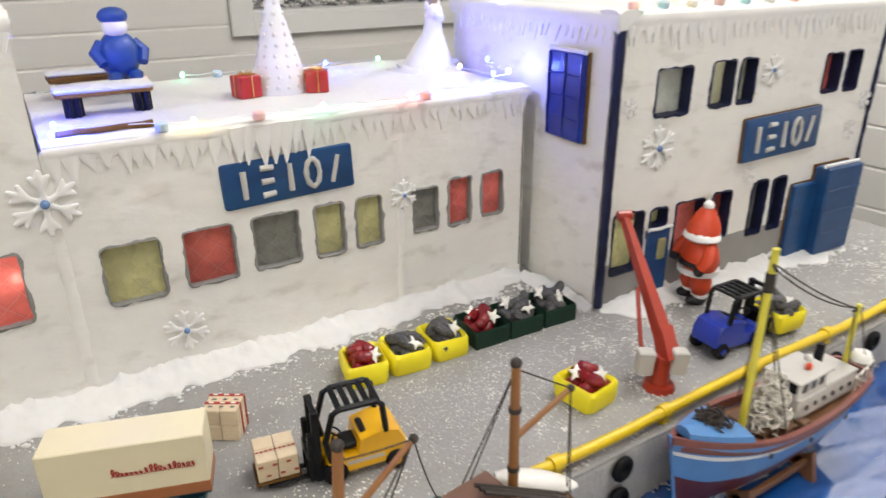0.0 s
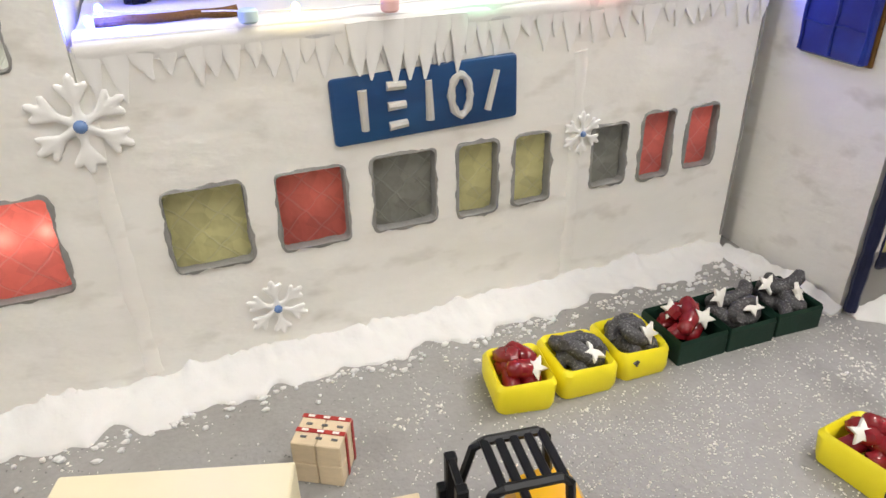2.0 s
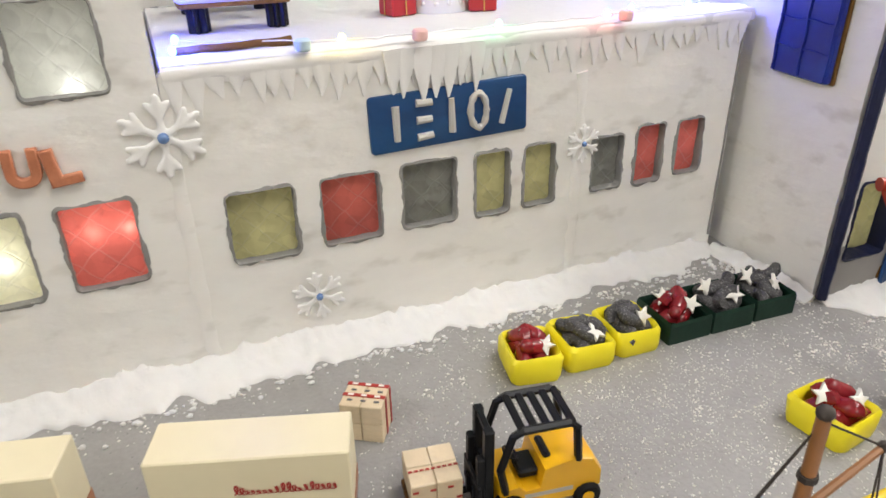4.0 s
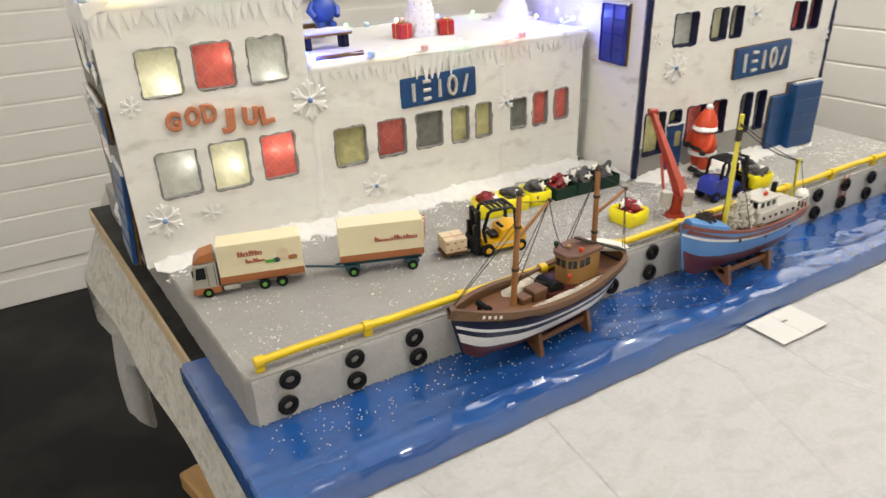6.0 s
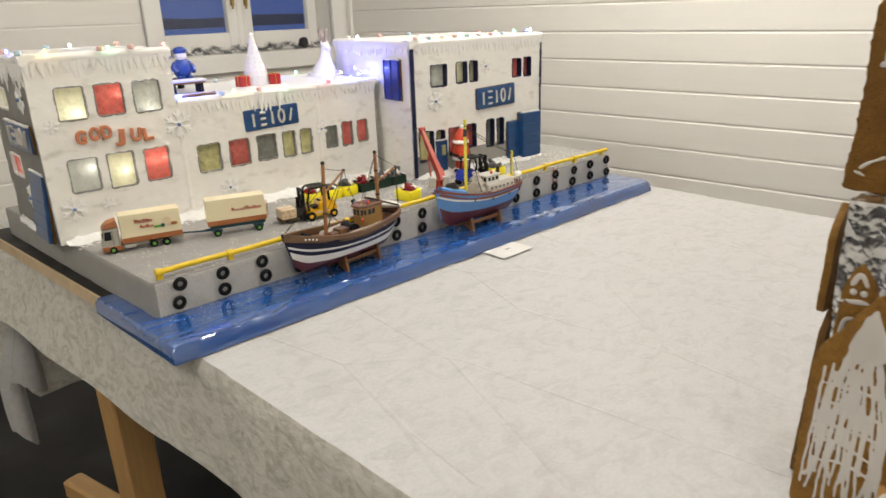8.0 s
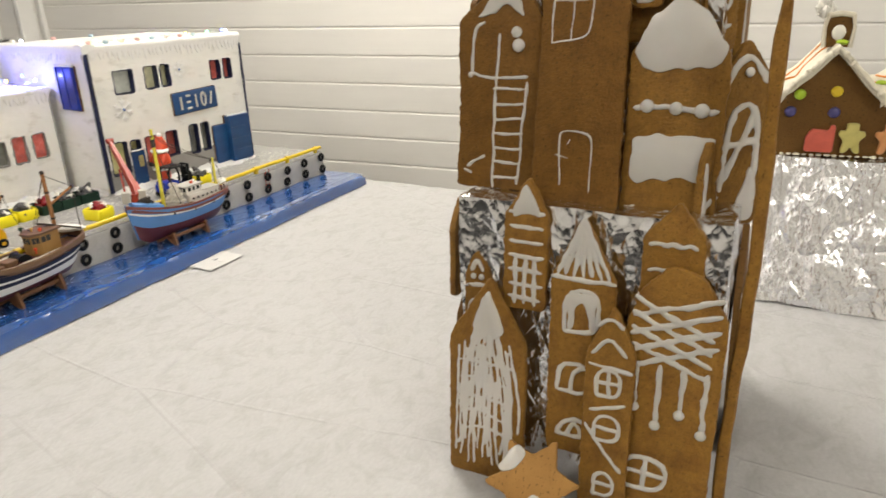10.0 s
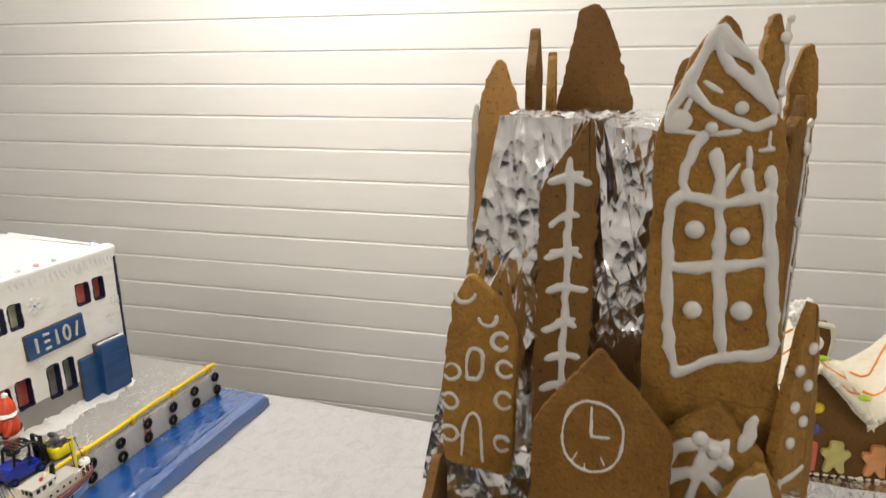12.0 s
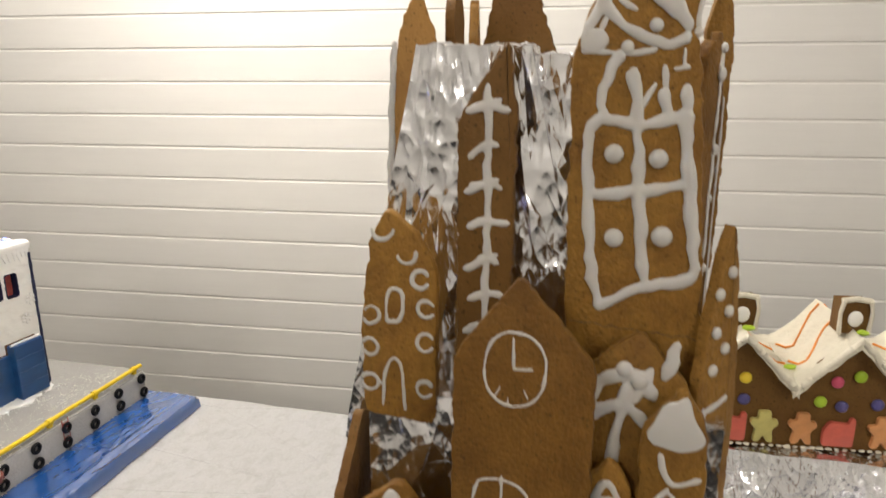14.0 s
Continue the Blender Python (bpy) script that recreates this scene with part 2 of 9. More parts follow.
    link(b.inputs["Base Color"].links[0].from_socket, shade.inputs[0])
    link(tone.outputs["Result"], shade.inputs["Scale"])
    link(shade.outputs["Vector"], pale.inputs["A"])
    link(pale.outputs["Result"], b.inputs["Base Color"])
    b.inputs["Coat Weight"].default_value, b.inputs["Coat Roughness"].default_value = 1.0, 0.04
    tr = nt.nodes.new("ShaderNodeBsdfTranslucent")
    lit = nt.nodes.new("ShaderNodeMix")
    lit.data_type = "RGBA"
    lit.inputs["A"].default_value, lit.inputs["B"].default_value = (*glow, 1), (*(min(1.0, 0.35 + 0.65 * c) for c in glow), 1)
    link(line_glint.outputs["Result"], lit.inputs["Factor"])
    link(lit.outputs["Result"], tr.inputs["Color"])
    sh = nt.nodes.new("ShaderNodeMixShader")
    sh.inputs[0].default_value = 0.58
    link(b.outputs[0], sh.inputs[1])
    link(tr.outputs[0], sh.inputs[2])
    link(bp.outputs["Normal"], tr.inputs["Normal"])
    link(sh.outputs[0], nt.nodes["Material Output"].inputs["Surface"])
    return mt


def bulb_material(name, colour, strength):
    return material(name, colour, 0.3, vary=0.02, bump=0, emit=colour, strength=strength)


M_BOARD = material("white_painted_board", (0.80, 0.78, 0.74), 0.42, vary=0.04, grain=14, spots=1.2, bump=0.08, relief=60, stretch=(0.3, 0.3, 3), per_object=0.02)
M_TRIM = material("white_trim_paint", (0.82, 0.81, 0.78), 0.38, vary=0.03, grain=20, spots=2, bump=0.06, relief=80)
M_CEIL = material("ceiling_paint", (0.80, 0.79, 0.76), 0.8, vary=0.03, bump=0.05)
M_FLOOR = material("dark_floor", (0.016, 0.0155, 0.016), 0.55, spec=0.12, vary=0.3, grain=150, spots=3, bump=0.1, tint=(0.05, 0.048, 0.045))
M_CLOTH = material("white_fleece_cloth", (0.445, 0.443, 0.442), 0.85, vary=0.10, grain=220, spots=38, bump=0.9, relief=80, tint=(0.31, 0.30, 0.28), depth=0.0018, stain=0.60, stain_from=0.46, stretch=(0.8, 1.1, 1))
for _n in M_CLOTH.node_tree.nodes:
    if _n.type == "TEX_NOISE" and abs(_n.inputs["Scale"].default_value - 38) < 0.1:
        _n.inputs["Detail"].default_value, _n.inputs["Roughness"].default_value, _n.inputs["Distortion"].default_value = 7, 0.62, 0.8


def fold_lines(mt, scale, wide, deep):
    """Sharp straight creases left from folding: thin ridges along large cells."""
    nt = mt.node_tree
    tc, mp = nt.nodes.new("ShaderNodeTexCoord"), nt.nodes.new("ShaderNodeMapping")
    mp.inputs["Scale"].default_value = (1.7, 0.6, 1)
    mp.inputs["Rotation"].default_value = (0, 0, 0.5)
    vo = nt.nodes.new("ShaderNodeTexVoronoi")
    vo.feature = "DISTANCE_TO_EDGE"
    vo.inputs["Scale"].default_value = scale
    mr = nt.nodes.new("ShaderNodeMapRange")
    mr.inputs["From Max"].default_value = wide
    mr.inputs["To Min"].default_value, mr.inputs["To Max"].default_value = 1.0, 0.0
    bp = nt.nodes.new("ShaderNodeBump")
    bp.inputs["Strength"].default_value, bp.inputs["Distance"].default_value = 0.8, deep
    nt.links.new(tc.outputs["Object"], mp.inputs["Vector"])
    nt.links.new(mp.outputs["Vector"], vo.inputs["Vector"])
    nt.links.new(vo.outputs["Distance"], mr.inputs["Value"])
    nt.links.new(mr.outputs["Result"], bp.inputs["Height"])
    old = nt.nodes["Bump"]
    nt.links.new(old.outputs["Normal"], bp.inputs["Normal"])
    nt.links.new(bp.outputs["Normal"], nt.nodes["Principled BSDF"].inputs["Normal"])


fold_lines(M_CLOTH, 3.4, 0.016, 0.0016)
# Same cloth, darkened: the dark behind the hanging part is put into its colour.
M_HANG = material("darkened_thin_fleece", (0.57, 0.555, 0.51), 0.85, vary=0.10, grain=160, spots=30, bump=0.9, relief=70, tint=(0.21, 0.20, 0.165), depth=0.0018, stain=0.9, stain_from=0.44, stretch=(1, 0.8, 1.3))
for _n in M_HANG.node_tree.nodes:
    if _n.type == "TEX_NOISE" and abs(_n.inputs["Scale"].default_value - 30) < 0.1:
        _n.inputs["Detail"].default_value, _n.inputs["Roughness"].default_value, _n.inputs["Distortion"].default_value = 6, 0.66, 1.6
M_PINE = material("pine_wood", (0.50, 0.30, 0.12), 0.45, vary=0.16, grain=25, spots=5, bump=0.1, stretch=(9, 9, 0.8), tint=(0.36, 0.19, 0.07))
M_PINEFLAT = material("pine_wood_lengthwise", (0.50, 0.30, 0.12), 0.45, vary=0.16, grain=25, spots=5, bump=0.1, stretch=(9, 0.8, 9), tint=(0.36, 0.19, 0.07))
M_PLY = material("plywood_edge", (0.55, 0.42, 0.26), 0.6, vary=0.15, grain=90, spots=20, bump=0.15)
M_PLYTOP = material("dark_plywood_film", (0.012, 0.011, 0.010), 0.5, spec=0.2, vary=0.3, grain=200, spots=20, bump=0.15, tint=(0.05, 0.05, 0.05))
M_BLUE = material("blue_gift_foil", (0.010, 0.068, 0.265), 0.20, vary=0.15, grain=20, spots=7, bump=0.09, relief=26, tint=(0.016, 0.10, 0.34), coat=1.0, depth=0.004)
M_DOCK = material("grey_painted_foam", (0.285, 0.278, 0.266), 0.6, vary=0.13, grain=300, spots=30, bump=0.6, relief=260, tint=(0.23, 0.22, 0.205), depth=0.0012, stain=0.5)
# Lighter than M_DOCK: the light on the quay's front is put into the colour.
M_FOAM = material("brightened_speckled_foam", (0.47, 0.455, 0.42), 0.7, vary=0.14, grain=260, spots=45, bump=0.8, relief=240, tint=(0.33, 0.315, 0.285), depth=0.0014, stain=0.45)
M_ICING = material("white_fondant", (0.80, 0.785, 0.745), 0.5, vary=0.05, grain=60, spots=34, bump=0.55, relief=62, tint=(0.38, 0.35, 0.28), sss=0.15, depth=0.0018, stretch=(0.7, 1, 1.5), stain=0.62, stain_from=0.57)
M_SNOW = material("royal_icing_snow", (0.66, 0.655, 0.645), 0.6, vary=0.04, grain=80, spots=15, bump=0.7, relief=140, tint=(0.68, 0.67, 0.66), sss=0.2)
M_ICICLE = material("white_icing", (0.80, 0.79, 0.77), 0.45, vary=0.03, grain=80, spots=15, bump=0.15, tint=(0.70, 0.685, 0.65))
M_GREYICE = material("grey_icing", (0.25, 0.245, 0.235), 0.6, vary=0.2, grain=200, spots=90, bump=0.7, relief=300, tint=(0.2, 0.19, 0.17))
M_GREYWALL = material("grey_fondant", (0.29, 0.28, 0.265), 0.6, vary=0.08, grain=50, spots=18, bump=0.3, relief=60)
# M_GREYWALL darkened to offset a strong lamp: shade put into the colour.
M_GREYSIDE = material("shaded_grey_fondant", (0.19, 0.182, 0.17), 0.6, vary=0.1, grain=50, spots=18, bump=0.3, relief=60, tint=(0.23, 0.22, 0.205))
M_NAVY = material("navy_fondant", (0.012, 0.016, 0.05), 0.4, spec=0.3, vary=0.2, grain=150, spots=30, bump=0.4, relief=200)
M_SIGN = material("blue_fondant", (0.010, 0.052, 0.165), 0.28, vary=0.16, grain=60, spots=22, bump=0.4, relief=70, tint=(0.022, 0.115, 0.27), stretch=(0.5, 1, 2.2))
M_GINGER = material("gingerbread", (0.245, 0.123, 0.023), 0.55, vary=0.34, grain=190, spots=40, bump=1.0, relief=420, pores=480, spec=0.2, tint=(0.15, 0.066, 0.014), per_object=0.14, depth=0.0012)
M_GINGERDARK = material("dark_gingerbread", (0.150, 0.074, 0.017), 0.6, vary=0.16, grain=160, spots=16, bump=0.6, relief=420, pores=330, spec=0.2, tint=(0.075, 0.026, 0.008), depth=0.0012)
M_TAN = material("pale_gingerbread", (0.36, 0.19, 0.055), 0.6, vary=0.14, grain=160, spots=20, bump=0.6, relief=420, pores=330, spec=0.2, tint=(0.22, 0.10, 0.022), depth=0.0012)
M_MID = material("brown_gingerbread", (0.172, 0.081, 0.014), 0.55, vary=0.34, grain=190, spots=40, bump=1.0, relief=420, pores=480, spec=0.2, tint=(0.110, 0.048, 0.008), depth=0.0012)
M_HATCH = material("ultramarine_fondant", (0.006, 0.016, 0.19), 0.22, vary=0.14, grain=60, spots=30, bump=0.35, relief=90, tint=(0.012, 0.05, 0.36))
M_DRAWN = material("piped_icing", (0.55, 0.53, 0.50), 0.25, vary=0.05, grain=120, spots=60, bump=0.2, sss=0.35)
M_LETTER = material("baked_orange_dough", (0.50, 0.19, 0.095), 0.5, vary=0.2, grain=200, spots=60, bump=0.4, relief=300, tint=(0.34, 0.09, 0.03))
M_BEAD = material("blue_sugar_pearl", (0.12, 0.21, 0.42), 0.25, vary=0.1, bump=0)
M_YELLOWPIPE = material("yellow_paint", (0.70, 0.49, 0.010), 0.35, vary=0.10, grain=90, spots=25, bump=0.15, tint=(0.58, 0.38, 0.015))
M_YELLOW = material("yellow_fondant", (0.86, 0.74, 0.014), 0.42, vary=0.06, grain=90, spots=40, bump=0.25, relief=90)
M_GREEN = material("dark_green_card", (0.010, 0.034, 0.022), 0.45, spec=0.25, vary=0.15, grain=200, spots=50, bump=0.2)
M_RUBBER = material("black_rubber", (0.008, 0.008, 0.009), 0.62, spec=0.14, vary=0.25, grain=300, spots=80, bump=0.3, relief=700)
M_BLACK = material("black_plastic", (0.008, 0.0085, 0.010), 0.38, spec=0.2, vary=0.15, grain=200, spots=60, bump=0.08)
M_TRUCKCREAM = material("cream_plastic", (0.72, 0.65, 0.44), 0.4, vary=0.03, grain=90, spots=20, bump=0.05)
M_TRUCKBROWN = material("brown_plastic", (0.33, 0.115, 0.035), 0.35, vary=0.05, grain=90, spots=20, bump=0.05)
M_TRUCKGREY = material("grey_plastic", (0.36, 0.345, 0.30), 0.35, vary=0.06, grain=90, spots=20, bump=0.05)
M_TEAL = material("teal_plastic", (0.012, 0.062, 0.085), 0.4, vary=0.1, grain=120, spots=30, bump=0.05)
M_WHEELGREEN = material("green_plastic", (0.10, 0.34, 0.05), 0.4, vary=0.1, bump=0.05)
M_GLASSDARK = material("dark_window_plastic", (0.02, 0.022, 0.025), 0.12, vary=0.1, bump=0)
M_REDPRINT = material("red_print", (0.36, 0.025, 0.018), 0.5, vary=0.08, bump=0)
M_PRINT = material("grey_print", (0.12, 0.12, 0.12), 0.6, vary=0.08, bump=0)
M_FORK = material("yellow_toy_paint", (0.80, 0.43, 0.006), 0.28, vary=0.06, grain=120, spots=30, bump=0.05, coat=0.3)
M_FORKBLUE = material("blue_toy_paint", (0.012, 0.035, 0.36), 0.25, vary=0.08, bump=0.05, coat=0.3)
M_CARTON = material("printed_carton", (0.66, 0.54, 0.36), 0.6, vary=0.1, grain=200, spots=60, bump=0.2, stretch=(1, 1, 3))
M_CRANE = material("orange_red_toy_paint", (0.31, 0.027, 0.010), 0.35, vary=0.12, grain=120, spots=40, bump=0.1, tint=(0.30, 0.035, 0.012))
M_LIGHTGREY = material("light_grey_plastic", (0.48, 0.46, 0.42), 0.45, vary=0.06, bump=0.1)
M_RED = material("red_fondant", (0.58, 0.055, 0.012), 0.45, vary=0.1, grain=120, spots=50, bump=0.3, relief=150)
M_REDCANDY = material("red_candy", (0.20, 0.009, 0.014), 0.15, vary=0.2, grain=90, spots=120, bump=0.1, tint=(0.30, 0.02, 0.025), sss=0.2)
M_LIQUORICE = material("sugared_liquorice", (0.050, 0.048, 0.050), 0.5, vary=0.3, grain=900, spots=800, bump=0.6, relief=900, tint=(0.32, 0.315, 0.31), stain=0.9, stain_from=0.52)
M_STAR = material("white_sugar_star", (0.82, 0.80, 0.74), 0.5, vary=0.05, bump=0.1)
M_GIFT = material("red_gift_paper", (0.42, 0.012, 0.016), 0.35, vary=0.1, bump=0.2, coat=0.2)
M_GOLD = material("gold_thread", (0.70, 0.47, 0.13), 0.3, metal=1.0, vary=0.1, bump=0.1)
M_WAX = material("white_wax", (0.80, 0.79, 0.78), 0.45, vary=0.03, bump=0.1, sss=0.3)
M_SILVER = material("silver_pearl", (0.74, 0.72, 0.70), 0.35, metal=0.35, vary=0.1, bump=0)
M_ANTLER = material("pale_brown_clay", (0.34, 0.27, 0.21), 0.6, vary=0.15, grain=120, spots=60, bump=0.2)
M_CLAYBLUE = material("blue_clay", (0.012, 0.055, 0.28), 0.4, vary=0.1, grain=90, spots=50, bump=0.3, relief=120)
M_PINK = material("pink_marshmallow", (0.80, 0.50, 0.46), 0.7, vary=0.06, bump=0.2)
M_PALEBLUE = material("pale_blue_marshmallow", (0.48, 0.62, 0.72), 0.7, vary=0.06, bump=0.2)
M_BLUE.node_tree.nodes["Principled BSDF"].inputs["Coat IOR"].default_value = 1.9
M_BLUE.node_tree.nodes["Principled BSDF"].inputs["Coat Roughness"].default_value = 0.06
M_BOATBLUE = material("light_blue_hull_paint", (0.085, 0.23, 0.50), 0.35, vary=0.1, grain=90, spots=30, bump=0.1)
M_NAVYHULL = material("navy_hull_paint", (0.006, 0.008, 0.026), 0.35, spec=0.3, vary=0.15, grain=90, spots=30, bump=0.1)
M_MAROON = material("maroon_hull_paint", (0.085, 0.012, 0.016), 0.4, vary=0.15, grain=90, spots=30, bump=0.1)
M_WHITEPAINT = material("white_hull_paint", (0.76, 0.74, 0.68), 0.35, vary=0.06, grain=90, spots=30, bump=0.1)
M_BOATWOOD = material("brown_boat_wood", (0.17, 0.075, 0.027), 0.45, vary=0.2, grain=120, spots=30, bump=0.25, stretch=(0.6, 4, 4), tint=(0.12, 0.05, 0.018))
M_BOATRAIL = material("worn_brown_rail", (0.145, 0.078, 0.036), 0.5, vary=0.2, grain=140, spots=40, bump=0.25, stretch=(0.6, 4, 4), tint=(0.10, 0.05, 0.02))
M_CASING = material("dark_red_paint", (0.085, 0.016, 0.014), 0.4, vary=0.15, grain=90, spots=40, bump=0.15)
M_CABIN = material("ochre_cabin_wood", (0.30, 0.165, 0.045), 0.45, vary=0.15, grain=110, spots=40, bump=0.15, stretch=(4, 4, 0.7), tint=(0.20, 0.10, 0.025))
M_ROOFBROWN = material("brown_roof_paint", (0.155, 0.078, 0.045), 0.5, vary=0.12, grain=110, spots=50, bump=0.15)
M_HATCHWOOD = material("brown_hatch_wood", (0.15, 0.075, 0.035), 0.5, vary=0.2, grain=140, spots=50, bump=0.25)
M_REDRAIL = material("dull_red_rail_paint", (0.20, 0.060, 0.045), 0.45, vary=0.15, grain=110, spots=50, bump=0.15)
M_MAST = material("varnished_mast_wood", (0.30, 0.13, 0.04), 0.4, vary=0.15, grain=90, spots=30, bump=0.1)
M_MASTYELLOW = material("yellow_mast_paint", (0.70, 0.62, 0.06), 0.4, vary=0.1, bump=0.1)
M_STRING = material("dark_thread", (0.045, 0.035, 0.028), 0.8, vary=0.2, bump=0.1)
M_NET = material("pale_net_thread", (0.70, 0.66, 0.58), 0.8, vary=0.15, grain=300, spots=100, bump=0.3)
M_FOIL = material("crumpled_foil", (0.86, 0.86, 0.88), 0.19, metal=1.0, vary=0.04, grain=30, spots=12, bump=0.25, relief=110, tint=(0.76, 0.76, 0.78), depth=0.002)
def creased(mt, scale, deep):
    """Sharp crumples: cells with ridges between them, drawn out upwards."""
    nt = mt.node_tree
    tc, mp = nt.nodes.new("ShaderNodeTexCoord"), nt.nodes.new("ShaderNodeMapping")
    mp.inputs["Scale"].default_value = (1, 1, 0.62)
    vo = nt.nodes.new("ShaderNodeTexVoronoi")
    vo.inputs["Scale"].default_value, vo.inputs["Detail"].default_value, vo.inputs["Roughness"].default_value = scale, 1.0, 0.45
    bp = nt.nodes["Bump"]
    bp.inputs["Strength"].default_value, bp.inputs["Distance"].default_value = 1.0, deep
    nt.links.new(tc.outputs["Object"], mp.inputs["Vector"])
    nt.links.new(mp.outputs["Vector"], vo.inputs["Vector"])
    nt.links.new(vo.outputs["Distance"], bp.inputs["Height"])
    return mt


creased(M_FOIL, 95, 0.0016)
M_PAPER = material("white_paper", (0.58, 0.57, 0.55), 0.7, vary=0.02, bump=0.05)
M_TINSEL = material("silver_tinsel", (0.55, 0.55, 0.55), 0.25, metal=0.9, vary=0.3, grain=300, bump=0)
M_FIGBLACK = material("black_clay", (0.012, 0.012, 0.014), 0.5, vary=0.1, bump=0.2)
M_CABLE = material("clear_wire", (0.80, 0.80, 0.80), 0.3, vary=0.1, bump=0)

# ---------------------------------------------------------------- the room
X0, X1, Y0, Y1, H = -2.6, 2.32, -3.0, 2.10, 2.40
XC = 1.92
EAST = pose(XC, Y1, 0, 0, 0, 4.0)
WIN = (0.93, 1.80, 1.02, 2.02)
PITCH, PHASE = 0.0947, 0.0385
PITCH_E, PHASE_E = 0.1045, 0.0475

bm = bmesh.new()
box(bm, ((X0 + X1) / 2, (Y0 + Y1) / 2, -0.05), (X1 - X0 + 0.6, Y1 - Y0 + 0.6, 0.1))
single("floor", bm, M_FLOOR, "dark worn linoleum floor with pale specks", "floor", kind="structure")
bm = bmesh.new()
box(bm, ((X0 + X1) / 2, (Y0 + Y1) / 2, H + 0.05), (X1 - X0 + 0.6, Y1 - Y0 + 0.6, 0.1))
single("ceiling", bm, M_CEIL, "plain white painted ceiling", "ceiling", kind="structure")

bm = bmesh.new()
a, b, c, d = WIN
for cx, cz, sx, sz in (((X0 + a) / 2, H / 2, a - X0, H), ((b + X1) / 2, H / 2, X1 - b, H), ((a + b) / 2, c / 2, b - a, c), ((a + b) / 2, (d + H) / 2, b - a, H - d)):
    box(bm, (cx, Y1 + 0.107, cz), (sx, 0.19, sz))
wall_north = single("wall_north", bm, M_BOARD, "wall behind white horizontal boards with a window", "wall", kind="structure")
bm = bmesh.new()
box(bm, (0.087, -2.56, H / 2), (0.15, 5.12, H), EAST)
wall_east = single("wall_east", bm, M_BOARD, "wall clad with white painted horizontal boards", "wall", kind="structure")
bm = bmesh.new()
box(bm, (X0 - 0.075, (Y0 + Y1) / 2, H / 2), (0.15, Y1 - Y0, H))
single("wall_west", bm, M_BOARD, "plain white painted wall", "wall", kind="structure")
bm = bmesh.new()
box(bm, ((X0 + X1) / 2, Y0 - 0.075, H / 2), (X1 - X0, 0.15, H))
single("wall_south", bm, M_BOARD, "plain white painted wall", "wall", kind="structure")


def board_bm(length, height=PITCH):
    """A cladding board along x: flat face, slanted lip at the top, a shadow gap below."""
    bm = bmesh.new()
    prof = [(0.0, 0.0), (-0.0105, 0.0), (-0.0120, 0.0016), (-0.0120, height - 0.0095), (-0.0112, height - 0.0076), (-0.0084, height - 0.0046), (-0.0080, height), (0.0, height)]
    loft(bm, [[(s * length / 2, y, z) for y, z in prof] for s in (-1, 1)])
    bmesh.ops.recalc_face_normals(bm, faces=bm.faces)
    return bm


def clad(wall, spans, m_of, pitch=PITCH, phase=PHASE):
    """spans: (start, end, z0, z1) along the wall; boards of one length share a mesh."""
    kept = {}
    k = -1
    while phase + pitch * k < H:
        z = phase + pitch * k
        k += 1
        for s, e, lo, hi in spans:
            if z < lo - 0.05 or z > hi - 0.03:
                continue
            key = round(e - s, 3)
            m = m_of((s + e) / 2, z)
            if key in kept:
                share("board", kept[key], wall, m)
            else:
                kept[key] = part("board", board_bm(e - s, pitch), M_BOARD, wall, m=m)


clad(wall_north, [(X0, a - 0.078, 0.09, H), (b + 0.078, XC - 0.012, 0.09, H), (a - 0.078, b + 0.078, 0.09, c - 0.11), (a - 0.078, b + 0.078, d + 0.09, H)], lambda s, z: pose(s, Y1 + 0.012, z))
clad(wall_east, [(-5.10, 0.0, 0.09, H)], lambda s, z: EAST @ pose(0.012, s, z, 0, 0, -90), PITCH_E, PHASE_E)
for nm, cc, ss, mm in (("baseboard", ((X0 + XC) / 2, Y1 - 0.006, 0.05), (XC - X0, 0.016, 0.10), None), ("baseboard", (-0.006, -2.56, 0.05), (0.016, 5.08, 0.10), EAST)):
    bm = bmesh.new()
    box(bm, cc, ss, mm, bev=0.003)
    single(nm, bm, M_TRIM, "white painted skirting board along the wall", "baseboard", kind="structure")
bm = bmesh.new()
box(bm, (-0.010, -0.014, H / 2 + 0.06), (0.022, 0.03, H - 0.12), EAST, bev=0.004)
single("trim", bm, M_TRIM, "white corner moulding between two boarded walls", "trim", kind="structure")

# the window: casing, deep sill, two casements
win = thing("window_1", "white two-casement window with a deep sill, dusk outside", "window", pose((a + b) / 2, Y1, c), kind="structure")
INV = pose((a + b) / 2, Y1, c).inverted()
bm = bmesh.new()
for cc, ss in (((a - 0.038, Y1 - 0.010, (c + d) / 2), (0.076, 0.022, d - c + 0.15)), ((b + 0.038, Y1 - 0.010, (c + d) / 2), (0.076, 0.022, d - c + 0.15)), (((a + b) / 2, Y1 - 0.010, d + 0.038), (b - a, 0.022, 0.076)), (((a + b) / 2, Y1 - 0.010, c - 0.042), (b - a, 0.022, 0.068))):
    box(bm, cc, ss, bev=0.003)
part("window_frame", bm, M_TRIM, win, m=INV)
bm = bmesh.new()
box(bm, ((a + b) / 2, Y1 + 0.085, c - 0.004), (b - a + 0.02, 0.21, 0.016), bev=0.003)
part("window_sill", bm, M_TRIM, win, m=INV)
mid = (a + b) / 2
M_BRASS = material("dull_brass", (0.30, 0.20, 0.07), 0.4, metal=1.0, vary=0.15, bump=0.1)
